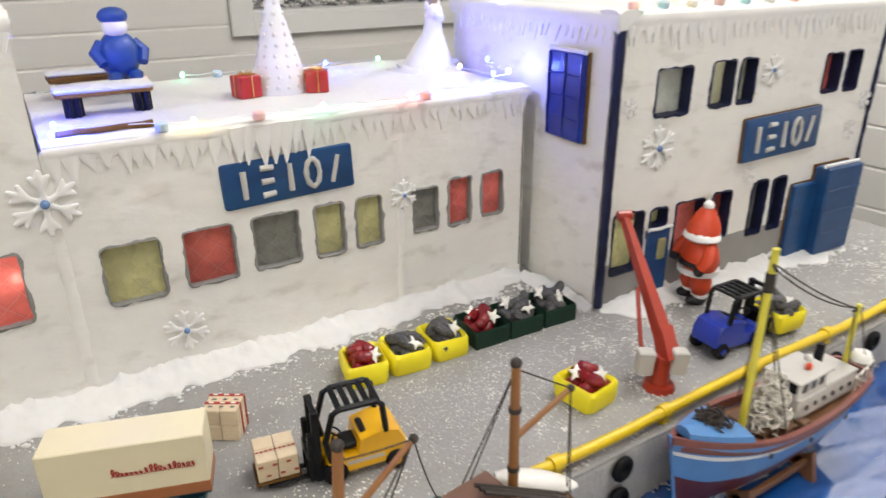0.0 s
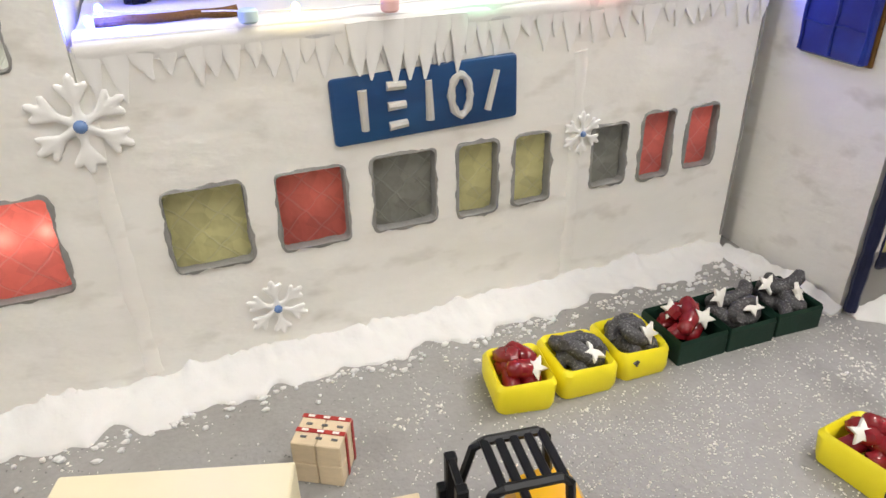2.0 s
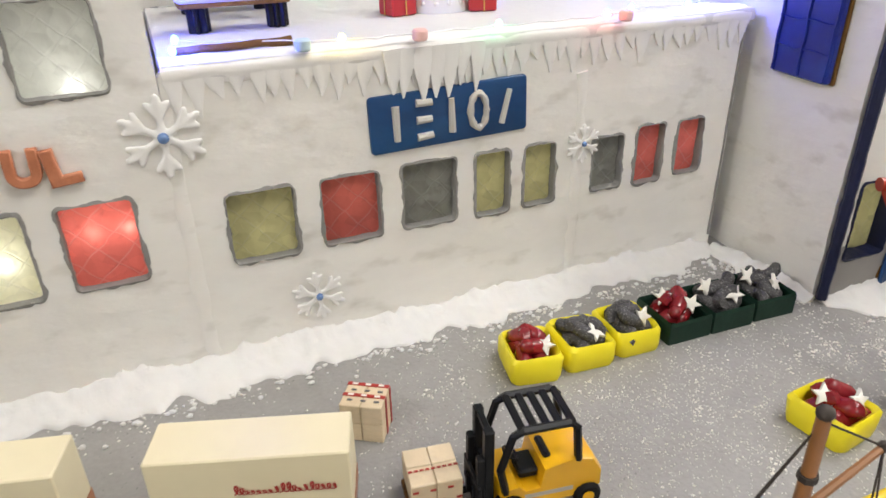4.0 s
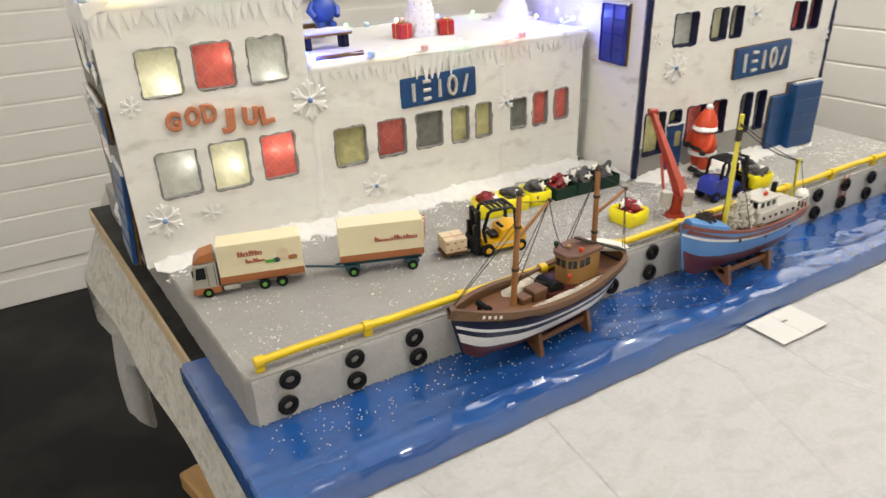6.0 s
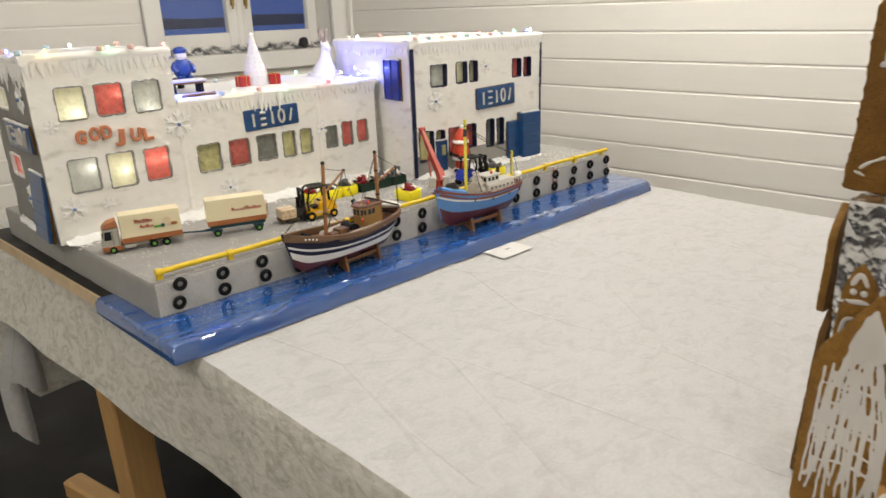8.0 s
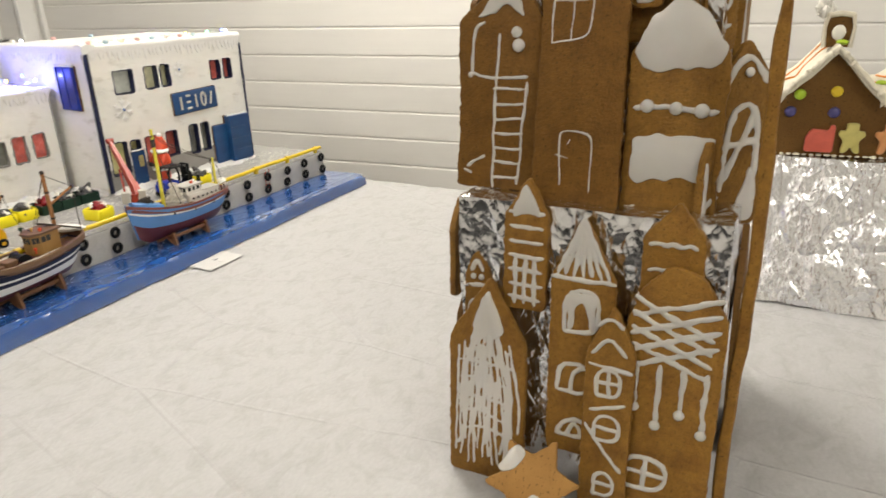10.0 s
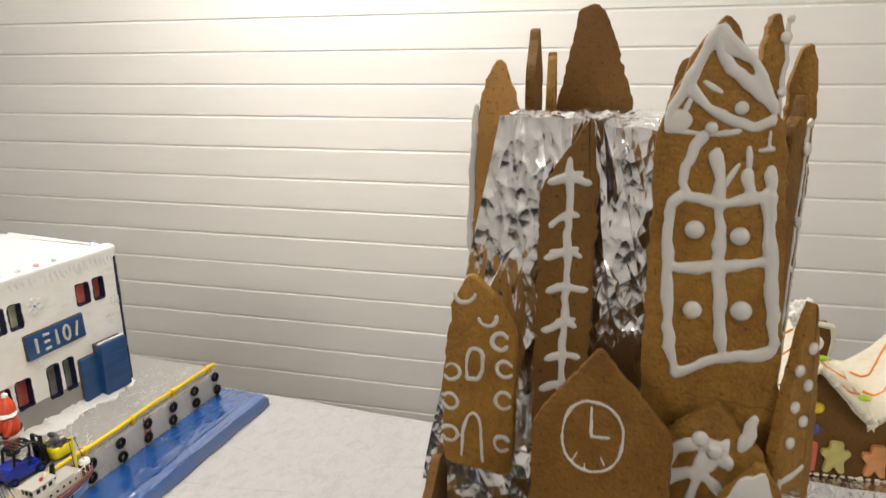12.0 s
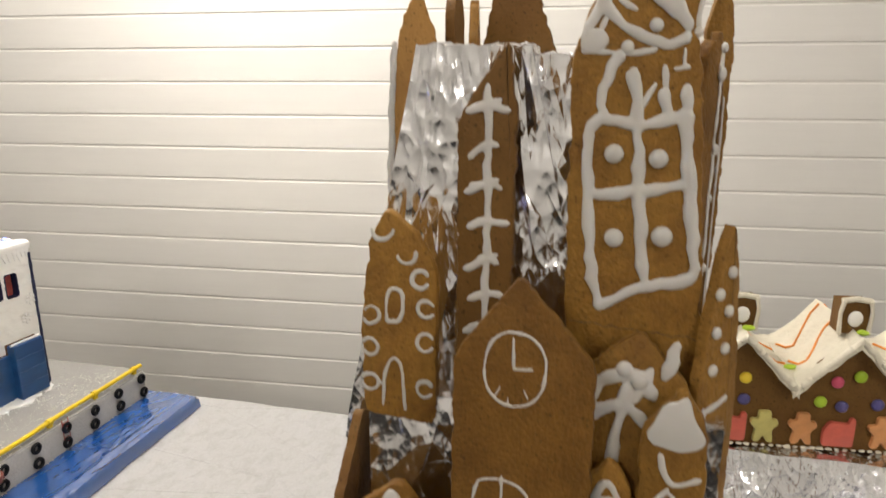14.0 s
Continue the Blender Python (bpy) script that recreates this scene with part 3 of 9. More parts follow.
for s, e in ((a + 0.002, mid - 0.012), (mid + 0.012, b - 0.002)):
    bm = bmesh.new()
    t = 0.052
    lo, hi, yy = c + 0.006, d, Y1 + 0.145
    for cc, ss in (((s + t / 2, yy, (lo + hi) / 2), (t, 0.04, hi - lo)), ((e - t / 2, yy, (lo + hi) / 2), (t, 0.04, hi - lo)), (((s + e) / 2, yy, lo + 0.045), (e - s - 2 * t, 0.04, 0.09)), (((s + e) / 2, yy, hi - t / 2), (e - s - 2 * t, 0.04, t))):
        box(bm, cc, ss, bev=0.003)
    sash = part("casement", bm, M_TRIM, win, m=INV)
    bm = bmesh.new()
    box(bm, ((s + e) / 2, yy + 0.004, (lo + hi) / 2 + 0.02), (e - s - 2 * t + 0.004, 0.004, hi - lo - 0.14))
    glass = part("pane", bm, material("window_glass", (0.9, 0.92, 0.95), 0.02, vary=0.0, bump=0, transmission=1.0), sash)
    glass.visible_shadow = False
    bm = bmesh.new()
    hx = mid - 0.035 if s < mid - 0.1 else mid + 0.035
    box(bm, (hx, yy - 0.026, lo + 0.235), (0.018, 0.014, 0.05), bev=0.003)
    rod(bm, (hx, yy - 0.035, lo + 0.25), (hx - 0.012, yy - 0.05, lo + 0.196), 0.006, 0.005)
    part("handle", bm, M_BRASS, sash, "brass window handle")
bm = bmesh.new()
box(bm, (mid, Y1 + 0.146, (c + d) / 2), (0.024, 0.044, d - c))
part("mullion", bm, M_TRIM, win, m=INV)

# dusk over water outside
dusk = material("dusk_distance", (0.05, 0.09, 0.26), 0.9, vary=0.2, grain=0.6, spots=0.2, bump=0, emit=(0.045, 0.095, 0.30), strength=0.75, stretch=(1, 1, 6))
bm = bmesh.new()
add(bm, [(-30, 40, -14), (42, 40, -14), (42, 40, 30), (-30, 40, 30)], [(0, 1, 2, 3)])
single("backdrop", bm, dusk, "blue dusk sky over distant water", "sky", kind="structure")
# The shore glows faintly of itself in place of dusk light on it.
shore = material("dim_glowing_shore", (0.012, 0.014, 0.02), 0.9, vary=0.3, grain=1.5, spots=0.3, bump=0, emit=(0.018, 0.024, 0.055), strength=0.8)
bm = bmesh.new()
top = [(-30 + i * 2, 39.5, 1.16 + 0.4 * noise.noise(Vector((i * 0.35, 2, 0)))) for i in range(37)]
for p, q in zip(top, top[1:]):
    add(bm, [(p[0], 39.5, 0.52), (q[0], 39.5, 0.52), q, p], [(0, 1, 2, 3)])
single("far_shore", bm, shore, "dark low shore far across the water", "shore", kind="structure")

# tinsel and a small dark bauble on the sill
bm = bmesh.new()
rng = random.Random(5)
spine = [Vector((a + 0.04 + (b - a - 0.06) * i / 60, Y1 + 0.045 + 0.02 * math.sin(i * 0.5), c + 0.022 + 0.010 * math.sin(i * 0.9))) for i in range(61)]
for p in spine:
    for _ in range(34):
        dr = Vector((rng.uniform(-1, 1), rng.uniform(-1, 1), rng.uniform(-0.6, 1))).normalized()
        s = dr.orthogonal().normalized() * 0.0011
        e = p + dr * rng.uniform(0.012, 0.026)
        e.z = max(e.z, c + 0.006)
        add(bm, [p - s, p + s, e + s, e - s], [(0, 1, 2, 3)])
single("tinsel_garland", bm, M_TINSEL, "silver tinsel garland lying along the window sill", "garland", kind="stuff")
bm = bmesh.new()
ball(bm, (1.645, Y1 + 0.03, c + 0.033), (0.026, 0.024, 0.026), wob=0.3)
single("bauble", bm, M_FIGBLACK, "small dark bauble lying in the tinsel", "bauble", smooth=True)

# round ceiling luminaires
for x, y in ((0.62, -0.50), (-1.25, -0.12), (1.40, 0.16), (-0.60, -2.10)):
    lum = thing("ceiling_light", "white round ceiling luminaire, lit", "lamp", pose(x, y, H), group="ceiling lights")
    bm = bmesh.new()
    rod(bm, (0, 0, -0.03), (0, 0, 0), 0.15, 0.155, 28)
    part("housing", bm, M_TRIM, lum)
    bm = bmesh.new()
    loft(bm, [ring((0, 0, z), (1, 0, 0), (0, 1, 0), r, 28) for z, r in ((-0.0305, 0.138), (-0.045, 0.13), (-0.062, 0.10), (-0.072, 0.05), (-0.074, 0.01))])
    part("diffuser", bm, material("lit_diffuser", (0.9, 0.9, 0.88), 0.5, vary=0.01, bump=0, emit=(1, 0.93, 0.82), strength=6.0), lum, "glowing opal diffuser", smooth=True)

# ---------------------------------------------------------------- the table and its cloth
TZ = 0.755
TX0, TX1, TY0, TY1 = 0.01, 1.215, -1.95, 0.90
edge_x = lambda y_: 0.009 - 0.035 * y_   # the table stands slightly askew to the model
table = thing("table", "long pine trestle table under a white cloth", "table", pose(0.6, -0.6, 0))
TI = pose(0.6, -0.6, 0).inverted()
bm = bmesh.new()
loft(bm, [[(edge_x(y_) + 0.007 if left else TX1 - 0.007, y_, z_) for left, y_ in ((1, TY0 + 0.006), (0, TY0 + 0.006), (0, TY1 - 0.006), (1, TY1 - 0.006))] for z_ in (TZ - 0.0325, TZ - 0.0045)])
part("tabletop", bm, M_PINE, table, m=TI)
for y, turn in ((0.545, 14), (-1.45, -8)):
    for x in (0.072, 1.12):
        m = TI @ pose(x, y, 0, 0, 0, turn)
        bm = bmesh.new()
        box(bm, (0, 0, 0.38), (0.082, 0.060, 0.68), bev=0.005)
        part("leg", bm, M_PINE, table, m=m)
        bm = bmesh.new()
        box(bm, (-0.006, 0.02, 0.026), (0.052, 0.60, 0.052), bev=0.006)
        part("foot", bm, M_PINEFLAT, table, m=m)
    bm = bmesh.new()
    box(bm, (0.60, y, 0.66), (1.02, 0.05, 0.07), bev=0.005)
    part("crossbar", bm, M_PINEFLAT, table, m=TI)

# cloth: one sheet over the top that hangs down at the sides
bm = bmesh.new()
NX, NY = 120, 250
grid = {}
us = [-1 + i / 10 for i in range(10)] + [i / (NX - 20) for i in range(NX - 19)] + [1 + (i + 1) / 10 for i in range(10)]
vs_ = [-1 + i / 10 for i in range(10)] + [i / (NY - 20) for i in range(NY - 19)] + [1 + (i + 1) / 10 for i in range(10)]
for i, u in enumerate(us):
    for j, v in enumerate(vs_):
        cu, cv = min(max(u, 0), 1), min(max(v, 0), 1)
        y = TY0 + cv * (TY1 - TY0)
        x = edge_x(y) + cu * (TX1 - edge_x(y))
        z = TZ + 0.0008 * noise.noise(Vector((x * 9, y * 9, 0))) - 0.001
        z += 0.0016 * max(0, 1 - 14 * abs(noise.noise(Vector((x * 4.2 + y * 1.5, y * 3.1, 4))))) + 0.0010 * max(0, 1 - 12 * abs(noise.noise(Vector((x * 9 - y * 5, y * 8, 9)))))
        for ang, amp, wide, far in ((112, 0.0050, 0.020, 0.34), (135, 0.0065, 0.022, 0.30), (160, 0.0060, 0.020, 0.26), (95, 0.0035, 0.016, 0.30), (190, 0.0045, 0.018, 0.22), (-60, 0.0045, 0.018, 0.3), (-85, 0.0050, 0.020, 0.3)):
            dx, dy = x - 0.33, y + 0.86
            ca, sa = math.cos(radians(ang)), math.sin(radians(ang))
            along = dx * ca + dy * sa
            off = -dx * sa + dy * ca + 0.012 * math.sin(along * 14 + ang)
            if 0 < along < far + 0.1:
                z += amp * math.exp(-(off / (wide * (0.6 + along))) ** 2) * min(1, along / 0.06) * max(0, 1 - along / (far + 0.1))
        ou, ov = (u - cu), (v - cv)
        drop = 0.0
        au, av = abs(ou), abs(ov)
        hem = 0.179 + 0.001 * math.sin(y * 5)
        flare = max(0.006, 0.0185 + 0.067 * y) if ou < 0 else 0.022
        drop = max(au * hem + 0.13 * min(au, av), av * 0.49 * (1 - 0.36 * au))
        fold = min(au, av)
        x += math.copysign(0.006 + flare * au + 0.003 * au * math.sin(y * 17), ou) if ou else 0
        y += math.copysign(0.006 + 0.030 * av + 0.012 * av * math.sin(x * 19) + 0.03 * fold, ov) if ov else 0
        grid[i, j] = bm.verts.new((x, y, z - drop))
for i in range(len(us) - 1):
    for j in range(len(vs_) - 1):
        bm.faces.new((grid[i, j], grid[i + 1, j], grid[i + 1, j + 1], grid[i, j + 1]))
# the corner's spare cloth hangs as a rolled tail
sheet_faces = len(bm.faces)
for cx0, cy0, z0, drop, w0, w1 in ((-0.052, 0.950, 0.60, 0.44, 0.030, 0.021), (-0.018, 0.935, 0.60, 0.29, 0.040, 0.038)):
    rings = []
    for k in range(14):
        s = k / 13
        w = w0 + (w1 - w0) * s + 0.003 * math.sin(s * 6 + w0 * 90)
        cx, cy = cx0 - 0.024 * s + 0.004 * math.sin(s * 7), cy0 + 0.012 * math.sin(s * 4)
        rings.append([(cx + w * math.cos(a) * (1 + 0.18 * math.sin(3 * a)), cy + w * 0.8 * math.sin(a), z0 - drop * s - (0.03 * math.cos(a) if k == 13 else 0)) for a in (0.3 + 0.5 * i for i in range(13))])
    loft(bm, rings, caps=False, closed=False)
bm.normal_update()
bm.faces.index_update()
# faces below the table edge take the darkened copy
for f in bm.faces:
    if f.calc_center_median().z < TZ - 0.004 and f.index < sheet_faces:
        f.material_index = 1
single("tablecloth", bm, [M_CLOTH, M_HANG], "white mottled fleece cloth hanging over the table edges", "tablecloth", smooth=True)

# place card
card = thing("place_card", "small white creased paper sheet lying on the cloth", "card", pose(0.6125, -0.140, TZ + 0.0015, 0, 0, -0.5))
bm = bmesh.new()
box(bm, (-0.021, 0, 0.0008), (0.0415, 0.052, 0.0004), pose(0, 0, 0, 0, 1.2, 0))
box(bm, (0.021, 0, 0.0008), (0.0415, 0.052, 0.0004), pose(0, 0, 0, 0, -1.2, 0))
part("sheet", bm, M_PAPER, card)
bm = bmesh.new()
box(bm, (0.004, 0.006, 0.0013), (0.010, 0.003, 0.0003))
part("print", bm, M_PRINT, card, "tiny unreadable grey print")

# ---------------------------------------------------------------- the quay model's base
DZ = 0.836
bm = bmesh.new()
plate = [(-0.028, 0.155), (1.178, 0.155), (1.178, 0.72), (-0.072, 0.72)]
for z0, z1, mi, cut in ((TZ, TZ + 0.0222, 0, 0.0), (TZ + 0.022, TZ + 0.024, 1, 0.0035)):
    loft(bm, [[(x + (cut if x < 0 else -cut), y, z) for x, y in plate] for z in (z0, z1)], mi=mi)
single("base_board", bm, [M_PLY, M_PLYTOP], "plywood base board with a black film face on the cloth", "board")
# sea: a slab wrapped in blue foil
bm = bmesh.new()
SX0, SX1, SY0, SY1 = -0.024, 1.174, -0.108, 0.152
nx, ny = 270, 64
g = {}
for i in range(nx + 1):
    for j in range(ny + 1):
        x, y = SX0 + (SX1 - SX0) * i / nx, SY0 + (SY1 - SY0) * j / ny
        q = Vector((x * 16, y * 22, 0.4))
        fold = 1 - min(1.0, 9 * abs(noise.noise(Vector((x * 7 + y * 22, y * 9 - x * 4, 7)))))
        crease = 1 - min(1.0, 11 * abs(noise.noise(Vector((x * 15 - y * 26, y * 20 + x * 6, 2)))))
        near = 0.35 + 0.65 * max(0, 1 - (y - SY0) / 0.16)
        z = TZ + 0.0268 + 0.0013 * noise.noise(q) + near * (0.0015 * fold + 0.0012 * crease)
        lip = (y - SY0) / 0.024 + 0.35 * noise.noise(Vector((x * 5, 2, 6)))
        z += 0.0011 * math.exp(-((lip - 1) / 0.10) ** 2) - (0.0022 * (1 - lip) if lip < 1 else 0)
        z = max(z, TZ + 0.012)
        g[i, j] = bm.verts.new((x - 0.014 * j / ny * (1 - i / nx), y + 0.003 * noise.noise(Vector((x * 12, 0, 1))) * (j == 0), z - (0.006 if j in (0, ny) or i in (0, nx) else 0)))
for i in range(nx):
    for j in range(ny):
        bm.faces.new((g[i, j], g[i + 1, j], g[i + 1, j + 1], g[i, j + 1]))
edge = [g[i, 0] for i in range(nx + 1)] + [g[nx, j] for j in range(1, ny + 1)] + [g[i, ny] for i in range(nx - 1, -1, -1)] + [g[0, j] for j in range(ny - 1, 0, -1)]
low = [bm.verts.new((v.co.x, v.co.y - (0.003 if v.co.y < SY0 + 0.02 else 0), TZ + 0.001)) for v in edge]
for i in range(len(edge)):
    j = (i + 1) % len(edge)
    bm.faces.new((edge[j], edge[i], low[i], low[j]))
single("sea_slab", bm, M_BLUE, "slab wrapped in shiny blue foil as the sea", "model sea", smooth=True)

# quay: grey foam block with worn edges
quay = thing("quay", "grey painted foam quay block with specks and worn edges", "model quay", pose(0.57, 0.3, TZ + 0.036))
QI = pose(0.57, 0.3, TZ + 0.036).inverted()
bm = bmesh.new()
out = [(0.006, 0.0), (1.150, 0.0), (1.157, 0.007), (1.157, 0.66), (-0.040, 0.66), (0.0, 0.008)]
dense = []
for (x, y), (p, q) in zip(out, out[1:] + out[:1]):
    n = max(1, int(math.hypot(p - x, q - y) / 0.006))
    dense += [(x + (p - x) * i / n, y + (q - y) * i / n) for i in range(n)]
cx, cy = 0.57, 0.3
rings = []
for z, s in ((TZ + 0.0235, 0.9985), (TZ + 0.027, 1), (TZ + 0.036, 1), (TZ + 0.046, 1), (TZ + 0.056, 1), (DZ - 0.014, 1), (DZ - 0.006, 1), (DZ - 0.002, 0.9988), (DZ, 0.9965)):
    edge_ = 1.0 if TZ + 0.03 < z < DZ - 0.004 else 1.8
    rings.append([(cx + (x - cx) * s + 0.0007 * edge_ * noise.noise(Vector((x * 110, y * 110, z * 110))), cy + (y - cy) * s + 0.0008 * edge_ * noise.noise(Vector((x * 120, y * 120, z * 120 + 9))) + 0.0008 * noise.noise(Vector((x * 35, y * 35, z * 40))), z + (0.0016 * noise.noise(Vector((x * 160, y * 160, 3))) if z < TZ + 0.025 else 0)) for x, y in dense])
loft(bm, rings)
bm.normal_update()
# the front face takes the foam colour brightened for the light on it
for f in bm.faces:
    f.material_index = 1 if f.normal.y < -0.7 and f.calc_center_median().z < DZ - 0.003 else 0
part("block", bm, [M_DOCK, M_FOAM], quay, m=QI, smooth=True)
# crumbs of foam along its foot
bm = bmesh.new()
rng = random.Random(31)
for k in range(260):
    x = rng.uniform(0.0, 1.15)
    s_ = rng.uniform(0.0005, 0.0014)
    ball(bm, (x, rng.gauss(-0.0012, 0.0012), TZ + 0.0278 + s_ * 0.4), (s_ * 1.3, s_, s_ * 0.8), nu=6, nv=4, wob=0.5, seed=k)
single("foam_crumbs", bm, M_FOAM, "pale foam crumbs along the foot of the quay", "crumbs", kind="stuff")
# tyres on the quay wall
bm = bmesh.new()
torus(bm, (0, 0, 0), (0, 1, 0), 0.0074, 0.0033, 20, 8)
tyre = None
rng = random.Random(2)
for i in range(17):
    for z in (0.824, 0.7965):
        m = QI @ pose(0.038 + 0.06875 * i + rng.uniform(-0.003, 0.003), -0.0042, z + rng.uniform(-0.002, 0.002), 0, 0, rng.uniform(-6, 6))
        if tyre is None:
            tyre = part("tyre", bm, M_RUBBER, quay, "black rubber ring fender", m=m, smooth=True)
        else:
            share("tyre", tyre, quay, m, "black rubber ring fender")
# red ladder
bm = bmesh.new()
for s in (-0.007, 0.007):
    rod(bm, (s, 0, -0.035), (s, 0, 0.014), 0.0007)
for k in range(5):
    rod(bm, (-0.007, 0, -0.03 + 0.009 * k), (0.007, 0, -0.03 + 0.009 * k), 0.0006)
part("ladder", bm, M_CRANE, quay, "small red wire ladder", m=QI @ pose(0.93, -0.004, 0.83))
# yellow rail
rail = thing("quay_rail", "yellow pipe rail with joints along the quay edge", "rail", pose(0.58, 0.011, DZ))
RI = pose(0.58, 0.011, DZ).inverted()
bm = bmesh.new()
tube(bm, [(0.013 + 1.14 * i / 24, 0.010 + 0.0015 * math.sin(i), 0.8465 + 0.0006 * math.sin(i * 1.7)) for i in range(25)], 0.0043, 12)
part("pipe", bm, M_YELLOWPIPE, rail, m=RI, smooth=True)
bracket = None
for k in range(11):
    x = 0.018 + 0.1115 * k
    bm = bmesh.new()
    rod(bm, (-0.0045, 0, 0.0105), (0.0045, 0, 0.0105), 0.0060, n=12)
    box(bm, (0, 0, 0.004), (0.009, 0.007, 0.009), bev=0.001)
    m = RI @ pose(x, 0.010, DZ)
    if bracket is None:
        bracket = part("bracket", bm, M_YELLOWPIPE, rail, m=m, smooth=True)
    else:
        bm.free()
        share("bracket", bracket, rail, m)

# ---------------------------------------------------------------- the gingerbread factory
FM = pose(0.5, 0.42, DZ)
FI = FM.inverted()
factory = thing("gingerbread_factory", "white iced gingerbread factory with lit windows on the quay", "gingerbread building", FM)
FY = 0.295


def wall_bm(u0, u1, z0, z1, holes, thick=0.009, step=0.0065, rough=0.0011, seed=0.0, dado=None):
    """An upright wall along x from y = 0 back to thick, with holes (u0, u1, z0, z1) right through it, its face uneven."""
    us, zs = {u0, u1}, {z0, z1}
    for a, b, c, d in holes:
        us |= {a, b}
        zs |= {c, d}
    if dado:
        zs.add(dado)
    def fill(vals):
        vals = sorted(vals)
        out = []
        for a, b in zip(vals, vals[1:]):
            n = max(1, round((b - a) / step))
            out += [a + (b - a) * i / n for i in range(n)]
        return out + [vals[-1]]
    us, zs = fill(us), fill(zs)
    bm = bmesh.new()
    front, back = {}, {}
    def vert(i, j):
        if (i, j) not in front:
            p = Vector((us[i], 0, zs[j]))
            dy = rough * (noise.noise(p * 30 + Vector((seed, 0, 0))) + 0.6 * noise.noise(p * 75 + Vector((0, seed, 0))) + 0.35 * noise.noise(p * 170 + Vector((0, seed, 3))))
            front[i, j] = bm.verts.new((us[i], dy, zs[j]))
            back[i, j] = bm.verts.new((us[i], thick, zs[j]))
        return front[i, j], back[i, j]
    def solid(i, j):
        if not (0 <= i < len(us) - 1 and 0 <= j < len(zs) - 1):
            return False
        x, z = (us[i] + us[i + 1]) / 2, (zs[j] + zs[j + 1]) / 2
        return not any(a < x < b and c < z < d for a, b, c, d in holes)
    for i in range(len(us) - 1):
        for j in range(len(zs) - 1):
            if not solid(i, j):
                continue
            q = [vert(i, j), vert(i + 1, j), vert(i + 1, j + 1), vert(i, j + 1)]
            mi = 1 if dado and zs[j + 1] <= dado + 1e-6 else 0
            bm.faces.new([v[0] for v in q]).material_index = mi
            bm.faces.new([v[1] for v in q][::-1])
            for k, (di, dj) in enumerate(((0, -1), (1, 0), (0, 1), (-1, 0))):
                if not solid(i + di, j + dj):
                    a, b = q[k], q[(k + 1) % 4]
                    bm.faces.new((a[0], a[1], b[1], b[0])).material_index = mi
    return bm


def rim_bm(w, h, r=0.0028, seed=0.0, deep=0.0086):
    """A flat, ragged band of icing round an opening of w by h, drawn into its reveal."""
    bm = bmesh.new()
    pts = rounded(w, h, 0.0035, 3)
    dense = []
    for (x, z), (p, q) in zip(pts, pts[1:] + pts[:1]):
        n = max(1, int(math.hypot(p - x, q - z) / 0.0024))
        dense += [(x + (p - x) * i / n, z + (q - z) * i / n) for i in range(n)]
    rings = []
    for x, z in dense:
        k = Vector((x * 110 + seed, z * 110, seed))
        d = Vector((max(-1, min(1, (abs(x) - w / 2 + 0.006) / 0.006)) * (1 if x > 0 else -1) if abs(x) > w / 2 - 0.006 else 0, (1 if z > 0 else -1) * max(0, (abs(z) - h / 2 + 0.006) / 0.006)))
        d = d.normalized() if d.length > 1e-6 else Vector((0, 1))
        big = r * (0.95 + 0.9 * noise.noise(k) + 0.5 * noise.noise(k * 2.7))
        ins = r * (0.22 + 0.55 * noise.noise(k * 0.8 + Vector((9, 3, 1))) + 0.30 * noise.noise(k * 3.1))
        big, ins = max(big, 0.0004), max(ins, 0.0003)
        lift = 0.0006 + 0.0008 * abs(noise.noise(k * 1.6))
        o, i_ = (x + d.x * big, z + d.y * big), (x - d.x * ins, z - d.y * ins)
        rings.append([(o[0], 0.0014, o[1]), (o[0] - d.x * 0.0003, -lift, o[1] - d.y * 0.0003), (x, -lift - 0.0006, z), (i_[0] + d.x * 0.0003, -lift * 0.6, i_[1] + d.y * 0.0003), (i_[0], 0.0010, i_[1]), (i_[0], deep, i_[1]), (x + d.x * 0.0004, deep, z + d.y * 0.0004)])
    loft(bm, rings + [rings[0]], caps=False)
    bmesh.ops.remove_doubles(bm, verts=bm.verts, dist=1e-6)
    bmesh.ops.recalc_face_normals(bm, faces=bm.faces)
    return bm


PANES = {
    "yellow": pane_material("pale_yellow_gelatine", (0.80, 0.78, 0.50), (0.95, 0.92, 0.68)),
    "red": pane_material("red_gelatine", (0.70, 0.17, 0.14), (0.92, 0.19, 0.15)),
    "clear": pane_material("clear_gelatine", (0.66, 0.68, 0.62), (0.86, 0.88, 0.82)),
    "grey": pane_material("smoky_gelatine", (0.42, 0.43, 0.38), (0.30, 0.30, 0.26)),
    "olive": pane_material("olive_gelatine", (0.78, 0.74, 0.38), (0.70, 0.66, 0.30)),
    "rose": pane_material("rose_gelatine", (0.66, 0.15, 0.12), (0.92, 0.22, 0.17)),
}


